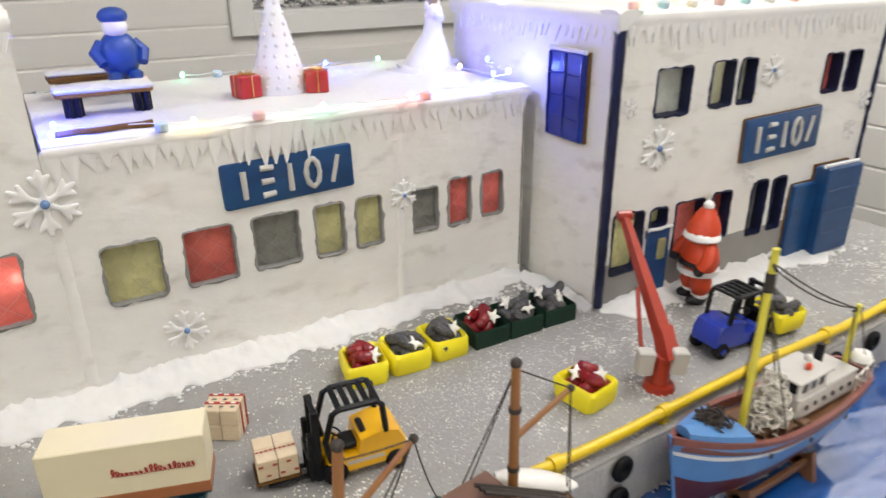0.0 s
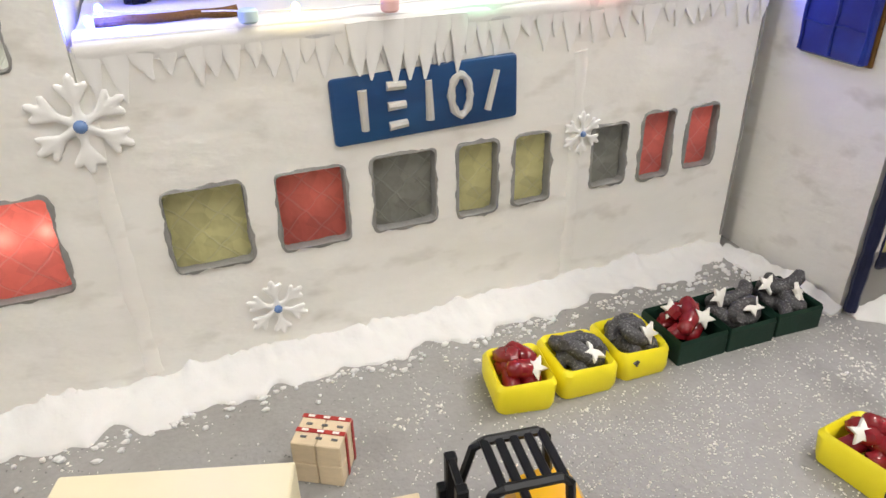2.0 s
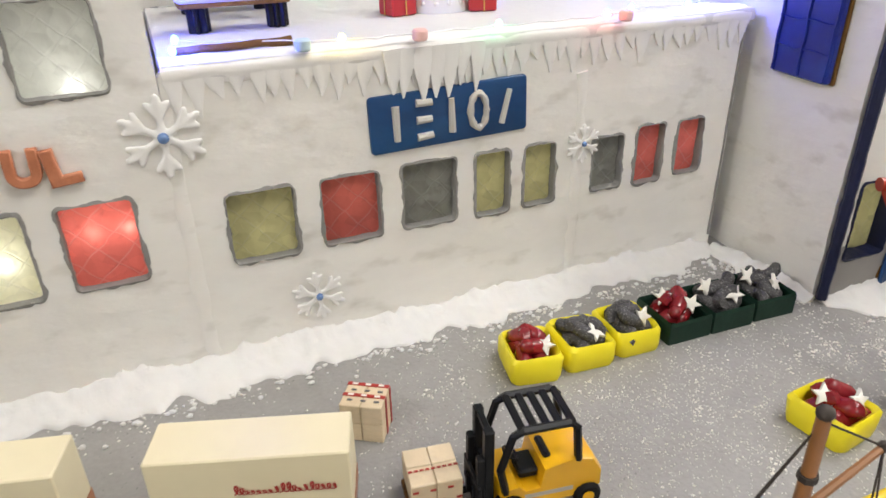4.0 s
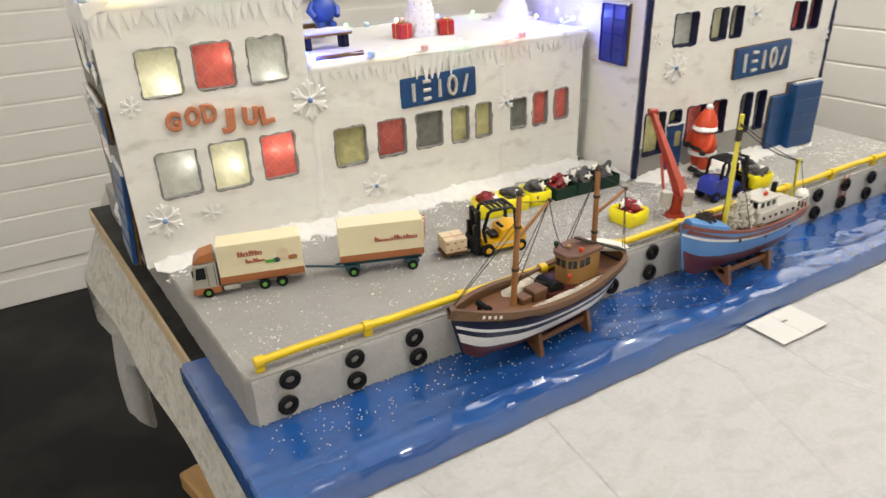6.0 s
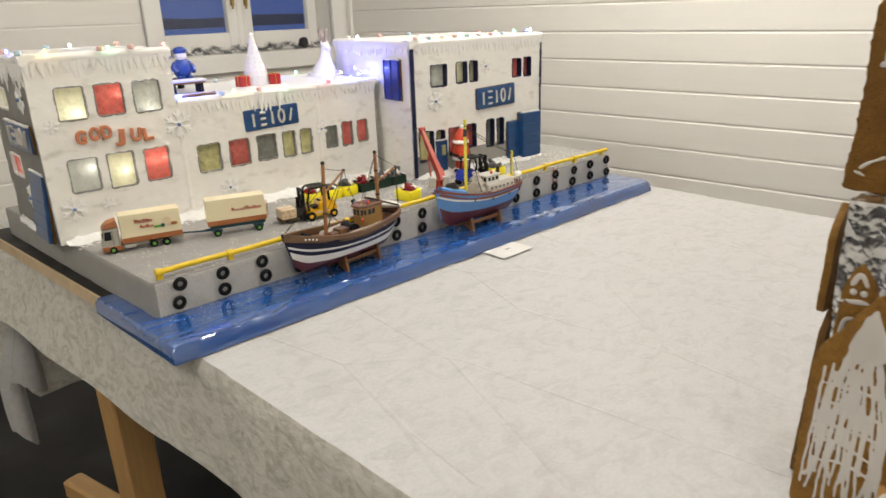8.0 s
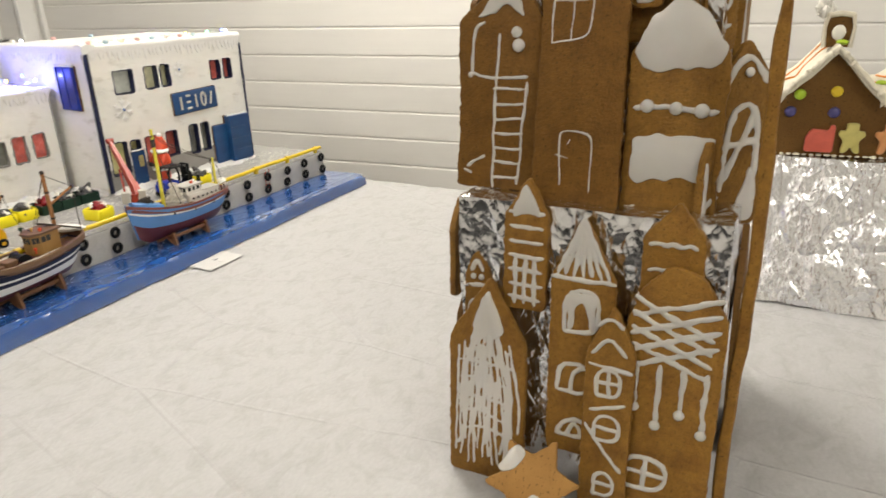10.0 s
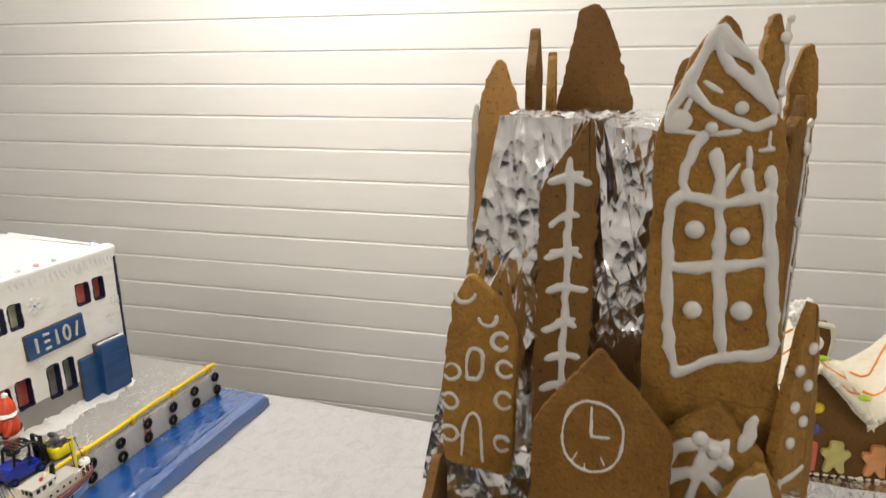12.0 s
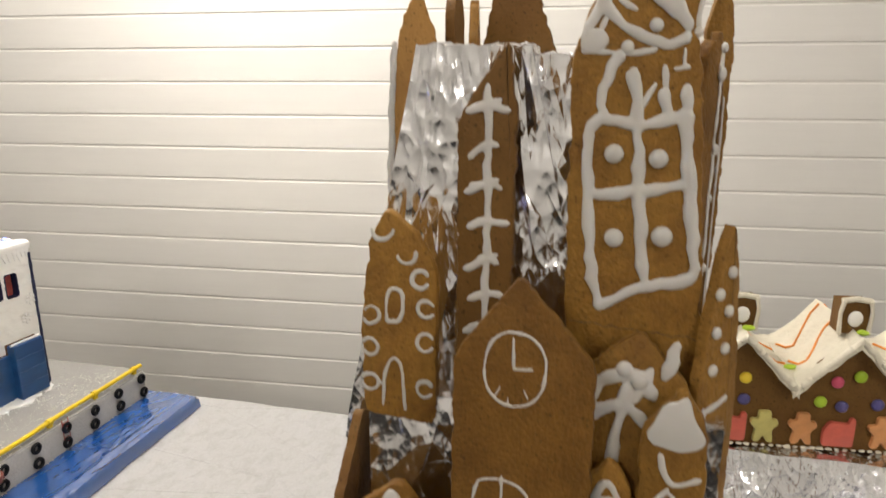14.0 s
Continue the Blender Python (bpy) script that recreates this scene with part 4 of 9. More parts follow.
def window(m, u0, u1, z0, z1, pane, rim=M_GREYICE, seed=0.0, r=0.0021, depth=0.0084):
    """A window in a wall: the rim is the part, the pane goes under it."""
    mm = FI @ m @ pose((u0 + u1) / 2, 0, (z0 + z1) / 2)
    ob = part("window", rim_bm(u1 - u0, z1 - z0, r, seed, depth + 0.0004), rim, factory, pane.replace("clear", "clear gelatine") + " window pane in a ragged band of icing", m=mm, smooth=True)
    bm = bmesh.new()
    n = 8
    w, h = u1 - u0 + 0.003, z1 - z0 + 0.003
    g = {(i, j): bm.verts.new((w * (i / n - 0.5), depth + 0.0008 * noise.noise(Vector((i * 0.7, j * 0.7, seed))), h * (j / n - 0.5))) for i in range(n + 1) for j in range(n + 1)}
    for i in range(n):
        for j in range(n):
            bm.faces.new((g[i, j], g[i + 1, j], g[i + 1, j + 1], g[i, j + 1]))
    part("pane", bm, PANES[pane], ob, smooth=True)
    return ob


LW = [(0.004, 0.048, 1.040, 1.092, "yellow"), (0.065, 0.110, 1.041, 1.092, "red"), (0.128, 0.174, 1.040, 1.092, "clear"),
      (0.002, 0.048, 0.919, 0.974, "clear"), (0.065, 0.109, 0.916, 0.975, "yellow"), (0.128, 0.171, 0.917, 0.974, "red")]
MW = [(0.226, 0.271, 0.914, 0.965, "olive"), (0.290, 0.332, 0.915, 0.965, "rose"), (0.350, 0.392, 0.916, 0.966, "grey"), (0.409, 0.437, 0.914, 0.965, "olive"),
      (0.451, 0.478, 0.915, 0.965, "olive"), (0.514, 0.543, 0.917, 0.962, "grey"), (0.557, 0.584, 0.915, 0.966, "red"), (0.599, 0.626, 0.917, 0.965, "red")]
front = pose(0, FY, 0)
part("front_wall", wall_bm(-0.034, 0.200, DZ - 0.001, 1.138, [w[:4] for w in LW], seed=1), [M_ICING, M_GREYWALL], factory, "white iced front with six lit windows", m=FI @ front, smooth=True)
part("front_wall", wall_bm(0.2005, 0.6545, DZ - 0.001, 1.046, [w[:4] for w in MW], seed=4), [M_ICING, M_GREYWALL], factory, "white iced front with eight dark panes", m=FI @ front, smooth=True)
for i, w in enumerate(LW):
    window(front, *w, seed=i * 3.7, r=0.0021, depth=0.0050)
for i, w in enumerate(MW):
    window(front, *w, seed=22 + i * 3.7, depth=0.0060)
# seams where the wall plates meet
for x, z1 in ((0.2, 1.03), (0.499, 1.02)):
    bm = bmesh.new()
    tube(bm, [(x + 0.0016 * noise.noise(Vector((i * 0.8, x * 9, 0))), FY + 0.0006, DZ + 0.012 + (z1 - DZ - 0.015) * i / 22) for i in range(23)], [0.0052 + 0.0026 * noise.noise(Vector((i * 0.9, 4, x * 30))) for i in range(23)], 10)
    for v in bm.verts:
        v.co.y = FY + 0.0006 + (v.co.y - FY - 0.0006) * 0.36
    part("seam", bm, M_ICING, factory, m=FI, smooth=True)

# side wall of the left wing, grey, and hidden back walls
SIDE = pose(-0.034, 0.560, 0, 0, 0, -90)
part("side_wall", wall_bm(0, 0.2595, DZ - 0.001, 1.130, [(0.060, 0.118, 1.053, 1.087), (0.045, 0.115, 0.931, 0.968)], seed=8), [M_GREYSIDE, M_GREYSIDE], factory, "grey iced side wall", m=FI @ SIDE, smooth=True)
window(SIDE, 0.060, 0.118, 1.053, 1.087, "yellow", M_ICICLE, 51, 0.0034, 0.005)
window(SIDE, 0.045, 0.115, 0.931, 0.968, "red", M_ICICLE, 57, 0.0034, 0.005)
for m, u0, u1, top in ((pose(0.652, 0.560, 0, 0, 0, 180), 0, 0.686, 1.05), (pose(0.2, 0.305, 0, 0, 0, 90), 0, 0.25, 1.13)):
    part("back_wall", wall_bm(u0, u1, DZ - 0.001, top, [], step=0.03, seed=u1), [M_ICING, M_ICING], factory, m=FI @ m, smooth=True)

# the right block, turned slightly
RM = pose(0.661, 0.176, 0, 0, 0, -4.2)
RW = [(0.053, 0.098, 1.033, 1.078, "clear"), (0.126, 0.157, 1.035, 1.080, "yellow"), (0.166, 0.189, 1.035, 1.080, "yellow"), (0.301, 0.330, 1.034, 1.076, "red"), (0.340, 0.364, 1.033, 1.077, "red"),
      (0.015, 0.055, 0.873, 0.938, "olive"), (0.064, 0.087, 0.916, 0.936, "olive"), (0.100, 0.142, 0.876, 0.937, "red"), (0.153, 0.182, 0.886, 0.939, "red"), (0.216, 0.240, 0.878, 0.942, "grey"), (0.250, 0.272, 0.879, 0.942, "grey")]
part("front_wall", wall_bm(0.006, 0.395, DZ - 0.001, 1.122, [w[:4] for w in RW], seed=11, dado=0.886), [M_ICING, M_GREYWALL], factory, "white iced front with navy-framed windows above grey", m=FI @ RM, smooth=True)
for i, w in enumerate(RW):
    window(RM, *w, rim=M_NAVY, seed=80 + i * 2.3, r=0.0018, depth=0.0135)
part("side_wall", wall_bm(-0.30, -0.006, DZ - 0.001, 1.122, [], seed=15), [M_ICING, M_GREYWALL], factory, "white iced side wall", m=FI @ RM @ pose(0, 0, 0, 0, 0, -90), smooth=True)
part("side_wall", wall_bm(0.006, 0.30, DZ - 0.001, 1.122, [], seed=18), [M_ICING, M_GREYWALL], factory, "white iced side wall", m=FI @ RM @ pose(0.399, 0, 0, 0, 0, 90), smooth=True)
part("back_wall", wall_bm(0, 0.395, DZ - 0.001, 1.122, [], step=0.03, seed=19), [M_ICING, M_GREYWALL], factory, m=FI @ RM @ pose(0.395, 0.304, 0, 0, 0, 180), smooth=True)
for x, hi, w in ((0.003, 1.112, 0.0046), (0.397, 1.105, 0.0030)):
    bm = bmesh.new()
    tube(bm, [(x, -0.0005 + 0.0008 * noise.noise(Vector((i, 0, x))), DZ + 0.004 + (hi - DZ) * i / 40) for i in range(41)], [w + 0.0013 * noise.noise(Vector((i * 0.8, 3, x))) for i in range(41)], 8)
    part("corner_bead", bm, M_NAVY, factory, "navy icing bead on the corner", m=FI @ RM, smooth=True)
bm = bmesh.new()
tube(bm, [(0.6525 + 0.0006 * noise.noise(Vector((i, 0, 0))), FY - 0.0006, DZ + 0.012 + 0.185 * i / 20) for i in range(21)], 0.0012, 6)
part("corner_bead", bm, M_GREYICE, factory, "grey joint in the inner corner", m=FI)


# ---- roofs: soft snow slabs with a rounded, uneven rim
def snow_roof(m, w, d, t, seed, label):
    bm = bmesh.new()
    n = 46
    out = []
    for s, e in (((0, 0), (w, 0)), ((w, 0), (w, d)), ((w, d), (0, d)), ((0, d), (0, 0))):
        k = max(4, int(math.hypot(e[0] - s[0], e[1] - s[1]) / 0.012))
        out += [(s[0] + (e[0] - s[0]) * i / k, s[1] + (e[1] - s[1]) * i / k) for i in range(k)]
    cx, cy = w / 2, d / 2
    rings = []
    for z, o in ((0.0, 0.0), (t * 0.15, 0.0004), (t * 0.6, 0.0005), (t * 0.92, -0.0008), (t, -0.005), (t + 0.001, -0.02)):
        one = []
        for x, y in out:
            k = noise.noise(Vector((x * 45 + seed, y * 45, 0)))
            dx, dy = (1 if x > w - 1e-6 else -1 if x < 1e-6 else 0), (1 if y > d - 1e-6 else -1 if y < 1e-6 else 0)
            one.append((x + dx * o + 0.001 * k, y + dy * o + 0.0012 * k, z + (0.0014 * noise.noise(Vector((x * 30, y * 30, seed))) if o > -0.01 else 0)))
        rings.append(one)
    loft(bm, rings)
    return part("snow_roof", bm, M_SNOW, factory, label, m=FI @ m, smooth=True)


snow_roof(pose(-0.036, 0.2935, 1.134), 0.239, 0.268, 0.0105, 1, "snow-white icing roof of the taller wing")
snow_roof(pose(0.203, 0.2935, 1.042), 0.457, 0.272, 0.0100, 5, "snow-white icing roof terrace")
snow_roof(RM @ pose(-0.001, -0.001, 1.118), 0.400, 0.310, 0.0135, 9, "snow-white icing roof of the right block")


# ---- icicles cut from flat icing, six shapes
def icicle_bm(seed, length):
    r = random.Random(seed)
    bm = bmesh.new()
    w = 0.0062
    lean = r.uniform(-0.0030, 0.0030)
    rings = []
    for k in range(9):
        s = k / 8
        ww = w * min(1.0, 1.12 * (1 - s ** 1.25)) + 0.0005
        x = lean * s * s + 0.0006 * math.sin(s * 5 + seed)
        f = -0.0018 * (1 - 0.35 * s)
        z = -s * length
        rings.append([(x - ww, 0.0010, z), (x - ww, f * 0.72, z), (x - ww * 0.86, f * 0.97, z), (x, f, z), (x + ww * 0.86, f * 0.97, z), (x + ww, f * 0.72, z), (x + ww, 0.0010, z)])
    loft(bm, rings)
    bmesh.ops.recalc_face_normals(bm, faces=bm.faces)
    return bm


ICE = []
rng = random.Random(9)
def icicles(m, u0, u1, z, lo, hi, step=0.0106, out=0.0002):
    u = u0
    while u < u1:
        k = rng.randrange(6)
        s = rng.uniform(lo, hi)
        mm = FI @ m @ Matrix.Translation((u, -out, z)) @ Matrix.Rotation(radians(rng.uniform(-3, 3)), 4, "Y") @ Matrix.Diagonal((rng.uniform(0.85, 1.25), 1, s / 0.02, 1))
        if len(ICE) <= k:
            ICE.append(part("icicle", icicle_bm(len(ICE), 0.02), M_ICICLE, factory, m=mm, smooth=True))
        else:
            share("icicle", ICE[k], factory, mm)
        u += step * rng.uniform(0.8, 1.25)


SIDE_R = RM @ pose(0, 0, 0, 0, 0, -90)
icicles(front, -0.030, 0.2, 1.1415, 0.022, 0.040)
icicles(front, 0.208, 0.652, 1.0486, 0.018, 0.031)
icicles(front @ pose(0, -0.0026, 0), 0.347, 0.412, 1.0486, 0.029, 0.042)
icicles(SIDE, 0.003, 0.262, 1.1415, 0.024, 0.06)
icicles(RM, 0.004, 0.396, 1.1280, 0.020, 0.033)
icicles(SIDE_R, -0.29, -0.004, 1.1280, 0.020, 0.032)
for u0, u1, m, top, d in ((-0.037, 0.203, front, 1.1455, 0.015), (0.203, 0.656, front, 1.0525, 0.013), (-0.002, 0.401, RM, 1.1325, 0.017), (0.0, 0.268, SIDE, 1.1455, 0.016), (-0.31, 0.003, SIDE_R, 1.1325, 0.017)):
    bm = bmesh.new()
    n = int((u1 - u0) / 0.004)
    rings = []
    for i in range(n + 1):
        u = u0 + (u1 - u0) * i / n
        b = d * (1.0 + 0.12 * noise.noise(Vector((u * 100, top * 10, 2))))
        e = 0.0010 * noise.noise(Vector((u * 60, top * 7, 5)))
        rings.append([(u, 0.026, top - 0.0004), (u, 0.014, top + 0.0010 + e), (u, 0.0060, top + 0.0008 + e), (u, 0.0015, top - 0.0006 + e), (u, -0.0014, top - 0.0024), (u, -0.0024, top - 0.0044), (u, -0.0024, top - b * 0.62), (u, -0.0008, top - b), (u, 0.001, top - b - 0.0006)])
    loft(bm, rings)
    bmesh.ops.recalc_face_normals(bm, faces=bm.faces)
    part("icing_fringe", bm, M_ICICLE, factory, m=FI @ m, smooth=True)


# ---- snowflakes
def flake_bm(R):
    """Six rounded dough arms, each forked into three fingers."""
    bm = bmesh.new()
    def finger(p, q, r):
        p, q = Vector((p[0], 0, p[1])), Vector((q[0], 0, q[1]))
        w = (q - p).normalized()
        tube(bm, [p, p.lerp(q, 0.5), q - w * r * 0.5, q, q + w * r * 0.45], [r, r * 0.95, r, r * 0.86, r * 0.35], 8)
    for k in range(6):
        a = math.pi / 3 * k + math.pi / 6
        at = lambda d, b=0.0, o=0.0: (R * (o * math.cos(a) + d * math.cos(a + b)), R * (o * math.sin(a) + d * math.sin(a + b)))
        finger((0, 0), at(0.95), R * 0.102)
        for s in (-1, 1):
            finger(at(0.42), at(0.46, s * 0.56, 0.40), R * 0.092)
    ball(bm, (0, 0, 0), (R * 0.20, R * 0.11, R * 0.20), nu=14)
    for v in bm.verts:
        v.co.y = v.co.y * 0.62 - R * 0.015
    return bm


FLAKES = [(front, 0.197, 1.010, 0.027), (front, 0.280, 0.876, 0.021), (front, 0.503, 0.960, 0.0165), (front, -0.003, 0.893, 0.023), (front, 0.053, 0.891, 0.0135), (front, -0.011, 1.033, 0.0135),
          (RM, 0.062, 1.002, 0.024), (RM, 0.213, 1.066, 0.018), (RM, 0.205, 0.955, 0.012), (RM, 0.022, 1.046, 0.011), (RM, 0.385, 1.020, 0.013), (RM, 0.370, 0.985, 0.012), (SIDE, 0.216, 1.076, 0.024), (SIDE, 0.140, 0.898, 0.026)]
for m, u, z, R in FLAKES:
    ob = part("snowflake", flake_bm(R), M_ICICLE, factory, "white icing snowflake" + (" with a blue pearl" if R > 0.0155 else ""), m=FI @ m @ pose(u, -0.0012, z, 0, rng.uniform(-12, 12), 0), smooth=True)
    fuse(ob, R * 0.045, 3)
    if R > 0.0155:
        bm = bmesh.new()
        ball(bm, (0, -R * 0.11, 0), R * 0.13)
        part("pearl", bm, M_BEAD, ob, "blue sugar pearl", smooth=True)


# ---- signs: blue plates with white shapes in place of the maker's name
def sign(m, w, h, icing=M_DRAWN):
    bm = bmesh.new()
    slab(bm, rounded(w, h, 0.003, 3), 0.004, bev=0.0012)
    wobble(bm, 0.0006, 60, w * 50)
    ob = part("sign", bm, M_SIGN, factory, "blue iced sign with plain white marks", m=FI @ m, smooth=True)
    bm = bmesh.new()
    slab(bm, rounded(w + 0.002, h + 0.002, 0.003, 3), 0.003)
    part("backing", bm, M_GINGERDARK, ob, "gingerbread edge", m=pose(0, 0.003, 0))
    step, hh, q = w * 0.172, h * 0.30, w * 0.0205
    y = -0.0007
    shapes = ([[(0, -hh), (0, hh)]], [[(-0.28, hh), (0.28, hh * 0.95)], [(-0.28, 0), (0.26, 0)], [(-0.28, -hh), (0.28, -hh * 0.95)]], [[(0.0, -hh), (0.0, hh)]], None, [[(0.20, hh), (-0.12, -hh)]])
    for k, lines in enumerate(shapes):
        x = (k - 2) * step
        if lines is None:
            lines = [[(0.30 * math.cos(a * 0.2618), 1.02 * hh * math.sin(a * 0.2618)) for a in range(25)]]
        for line in lines:
            bm = bmesh.new()
            tube(bm, [(x + u * step, y, v) for u, v in line], [q * (1 + 0.18 * math.sin(i * 2 + k)) for i in range(len(line))], 8)
            part("mark", bm, icing, ob, "plain white icing mark", smooth=True)
    return ob


sign(front @ pose(0.3885, -0.0024, 0.9990, 0, -1.5, 0), 0.122, 0.041)
sign(RM @ pose(0.2430, -0.006, 0.9955, 0, -2, 0), 0.121, 0.047)
side_sign = sign(SIDE @ pose(0.175, -0.008, 1.013), 0.150, 0.045)
bm = bmesh.new()
tube(bm, [(-0.074 + 0.0148 * i, 0.001, 0.0225 + 0.0008 * math.sin(i * 2)) for i in range(11)], 0.0028, 7)
part("snow_edge", bm, M_SNOW, side_sign, smooth=True)

# ---- letters over the door side: GOD JUL
for ch, x0, x1, z, tilt, ew in (("G", 0.0205, 0.0400, 1.0015, 6, 0.72), ("O", 0.0430, 0.0605, 1.0040, 4, 0.74), ("D", 0.0630, 0.0800, 1.0035, -4, 0.62), ("J", 0.0890, 0.1065, 0.9950, 3, 0.27), ("U", 0.1095, 0.1285, 0.9935, 2, 0.60), ("L", 0.1310, 0.1500, 0.9905, -6, 0.46)):
    cu = bpy.data.curves.new("letter", "FONT")
    cu.body, cu.size, cu.extrude, cu.bevel_depth, cu.bevel_resolution, cu.offset = ch, 0.0285, 0.0012, 0.0012, 2, 0.0006
    cu.materials.append(M_LETTER)
    ob = new("letter", cu)
    ob.parent = factory
    ob.matrix_local = FI @ front @ pose(x0, -0.0025, z, 90, tilt, 0) @ Matrix.Diagonal(((x1 - x0) / (ew * 0.0285 + 0.003), 1, 1, 1))
    tagged(ob, "orange baked dough letter " + ch)


# ---- doors
def door(m, w, h, t, ribs, label, snow=True, paint=M_SIGN):
    bm = bmesh.new()
    box(bm, (w / 2, t / 2, h / 2), (w, t, h), bev=0.0015)
    wobble(bm, 0.0008, 50, w * 90)
    ob = part("door", bm, paint, factory, label, m=FI @ m, smooth=False)
    for k in range(1, ribs):
        bm = bmesh.new()
        tube(bm, [(0.001 + (w - 0.002) * i / 8, -0.0003, h * k / ribs + 0.0008 * math.sin(i * 1.3 + k)) for i in range(9)], 0.0009, 6)
        part("rib", bm, paint, ob, smooth=True)
    if paint is M_HATCH:
        for x in (0.0022, w / 2, w - 0.0022):
            bm = bmesh.new()
            tube(bm, [(x + 0.0006 * math.sin(i * 1.7 + x * 90), -0.0003, 0.002 + (h - 0.004) * i / 9) for i in range(10)], 0.0013, 6)
            part("rib", bm, paint, ob, smooth=True)
    bm = bmesh.new()
    box(bm, (w / 2, t + 0.0015, h / 2), (w + 0.002, 0.003, h + 0.002), bev=0.0006)
    part("backing", bm, M_GINGERDARK, ob, "gingerbread edge")
    if snow:
        bm = bmesh.new()
        tube(bm, [(w * i / 10, t * 0.4, h + 0.0012 + 0.0008 * noise.noise(Vector((i, w, 1)))) for i in range(11)], [0.0026 + 0.0008 * noise.noise(Vector((i * 2, 0, h))) for i in range(11)], 7)
        part("snow_edge", bm, M_SNOW, ob, smooth=True)
    return ob


door(RM @ pose(0, 0.034, 0, 0, 0, -90) @ pose(-0.056, -0.009, 1.007), 0.056, 0.086, 0.006, 4, "blue ribbed loading hatch on the side wall", paint=M_HATCH)
door(RM @ pose(0.318, -0.022, DZ + 0.004), 0.062, 0.108, 0.020, 4, "large blue ribbed roller door")
door(RM @ pose(0.280, -0.008, DZ + 0.002), 0.040, 0.092, 0.007, 1, "narrow blue door", False)
small = door(RM @ pose(0.060, -0.004, DZ + 0.002), 0.032, 0.076, 0.004, 1, "small blue door with a yellow pane", False)
bm = bmesh.new()
slab(bm, rounded(0.011, 0.024, 0.002, 2, 0.020, 0.054), 0.002, bev=0.0005)
part("pane", bm, PANES["olive"], small, "olive door pane", m=pose(0, -0.0010, 0))
bm = bmesh.new()
tube(bm, [(-0.001 + 0.0034 * i, 0.0, 0.0775 + 0.0006 * math.sin(i)) for i in range(11)], 0.0018, 7)
part("snow_edge", bm, M_SNOW, small, smooth=True)
door(SIDE @ pose(0.168, -0.014, DZ + 0.001, -5, 0, 0), 0.080, 0.116, 0.007, 5, "tall blue ribbed door leaning at the side wall")

# snow along the foot of the walls
def drift(pts, w, h, seed, label):
    bm = bmesh.new()
    dense = []
    for (x, y), (p, q) in zip(pts, pts[1:]):
        n = max(2, int(math.hypot(p - x, q - y) / 0.0028))
        dense += [(x + (p - x) * i / n, y + (q - y) * i / n, p - x, q - y) for i in range(n)]
    rings = []
    for i, (x, y, dx, dy) in enumerate(dense):
        L = math.hypot(dx, dy)
        nx, ny = dy / L, -dx / L
        fade = min(1.0, 0.35 + i / 16, 0.35 + (len(dense) - i) / 16)
        k = 1 + 0.55 * noise.noise(Vector((x * 28 + seed, y * 28, 0))) + 0.35 * noise.noise(Vector((x * 90, y * 90, seed)))
        ww, hh = fade * w * max(0.25, k), fade * h * max(0.3, 1 + 0.6 * noise.noise(Vector((x * 35, y * 35, seed + 4))))
        one = []
        for s, t in ((-0.1, 0), (-0.1, 1.0), (0.03, 0.95), (0.16, 0.72), (0.28, 0.52), (0.4, 0.42), (0.52, 0.36), (0.64, 0.32), (0.76, 0.27), (0.87, 0.22), (0.96, 0.12), (1.0, -0.05)):
            at = Vector((x + nx * ww * s, y + ny * ww * s, seed))
            lump = 1 + 0.45 * noise.noise(at * 75) + 0.35 * noise.noise(at * 170)
            one.append((at.x, at.y, DZ + hh * t * lump))
        rings.append(one)
    loft(bm, rings)
    bmesh.ops.recalc_face_normals(bm, faces=bm.faces)
    part("snow_drift", bm, M_SNOW, factory, label, m=FI, smooth=True)


drift([(-0.026, 0.294), (0.656, 0.294)], 0.030, 0.0105, 3, "lumpy white icing snow at the wall's foot")
drift([(0.656, 0.29), (0.660, 0.176)], 0.020, 0.010, 5, "lumpy white icing snow at the wall's foot")
drift([(0.664, 0.176), (1.058, 0.147)], 0.030, 0.010, 8, "lumpy white icing snow at the wall's foot")
drift([(-0.0365, 0.550), (-0.0365, 0.40)], 0.006, 0.010, 12, "lumpy white icing snow at the wall's foot")

# crumbs of icing that fell off the drifts
bm = bmesh.new()
rr = random.Random(71)
for _ in range(420):
    t = rr.random()
    if t < 0.62:
        x, y = rr.uniform(-0.02, 0.65), 0.262 - abs(rr.gauss(0, 0.009))
    elif t < 0.72:
        x, y = 0.640 - abs(rr.gauss(0, 0.008)), rr.uniform(0.18, 0.27)
    else:
        x = rr.uniform(0.665, 1.06)
        y = 0.150 - 0.073 * (x - 0.66) - abs(rr.gauss(0, 0.009))
    r = rr.uniform(0.0006, 0.0022)
    ball(bm, (x, y, DZ + r * 0.4), (r * rr.uniform(0.8, 1.6), r, r * 0.7), nu=6, nv=4, wob=0.5, seed=x * 90)
single("icing_crumbs", bm, M_SNOW, "white icing crumbs along the factory's foot", "icing crumbs", kind="stuff")

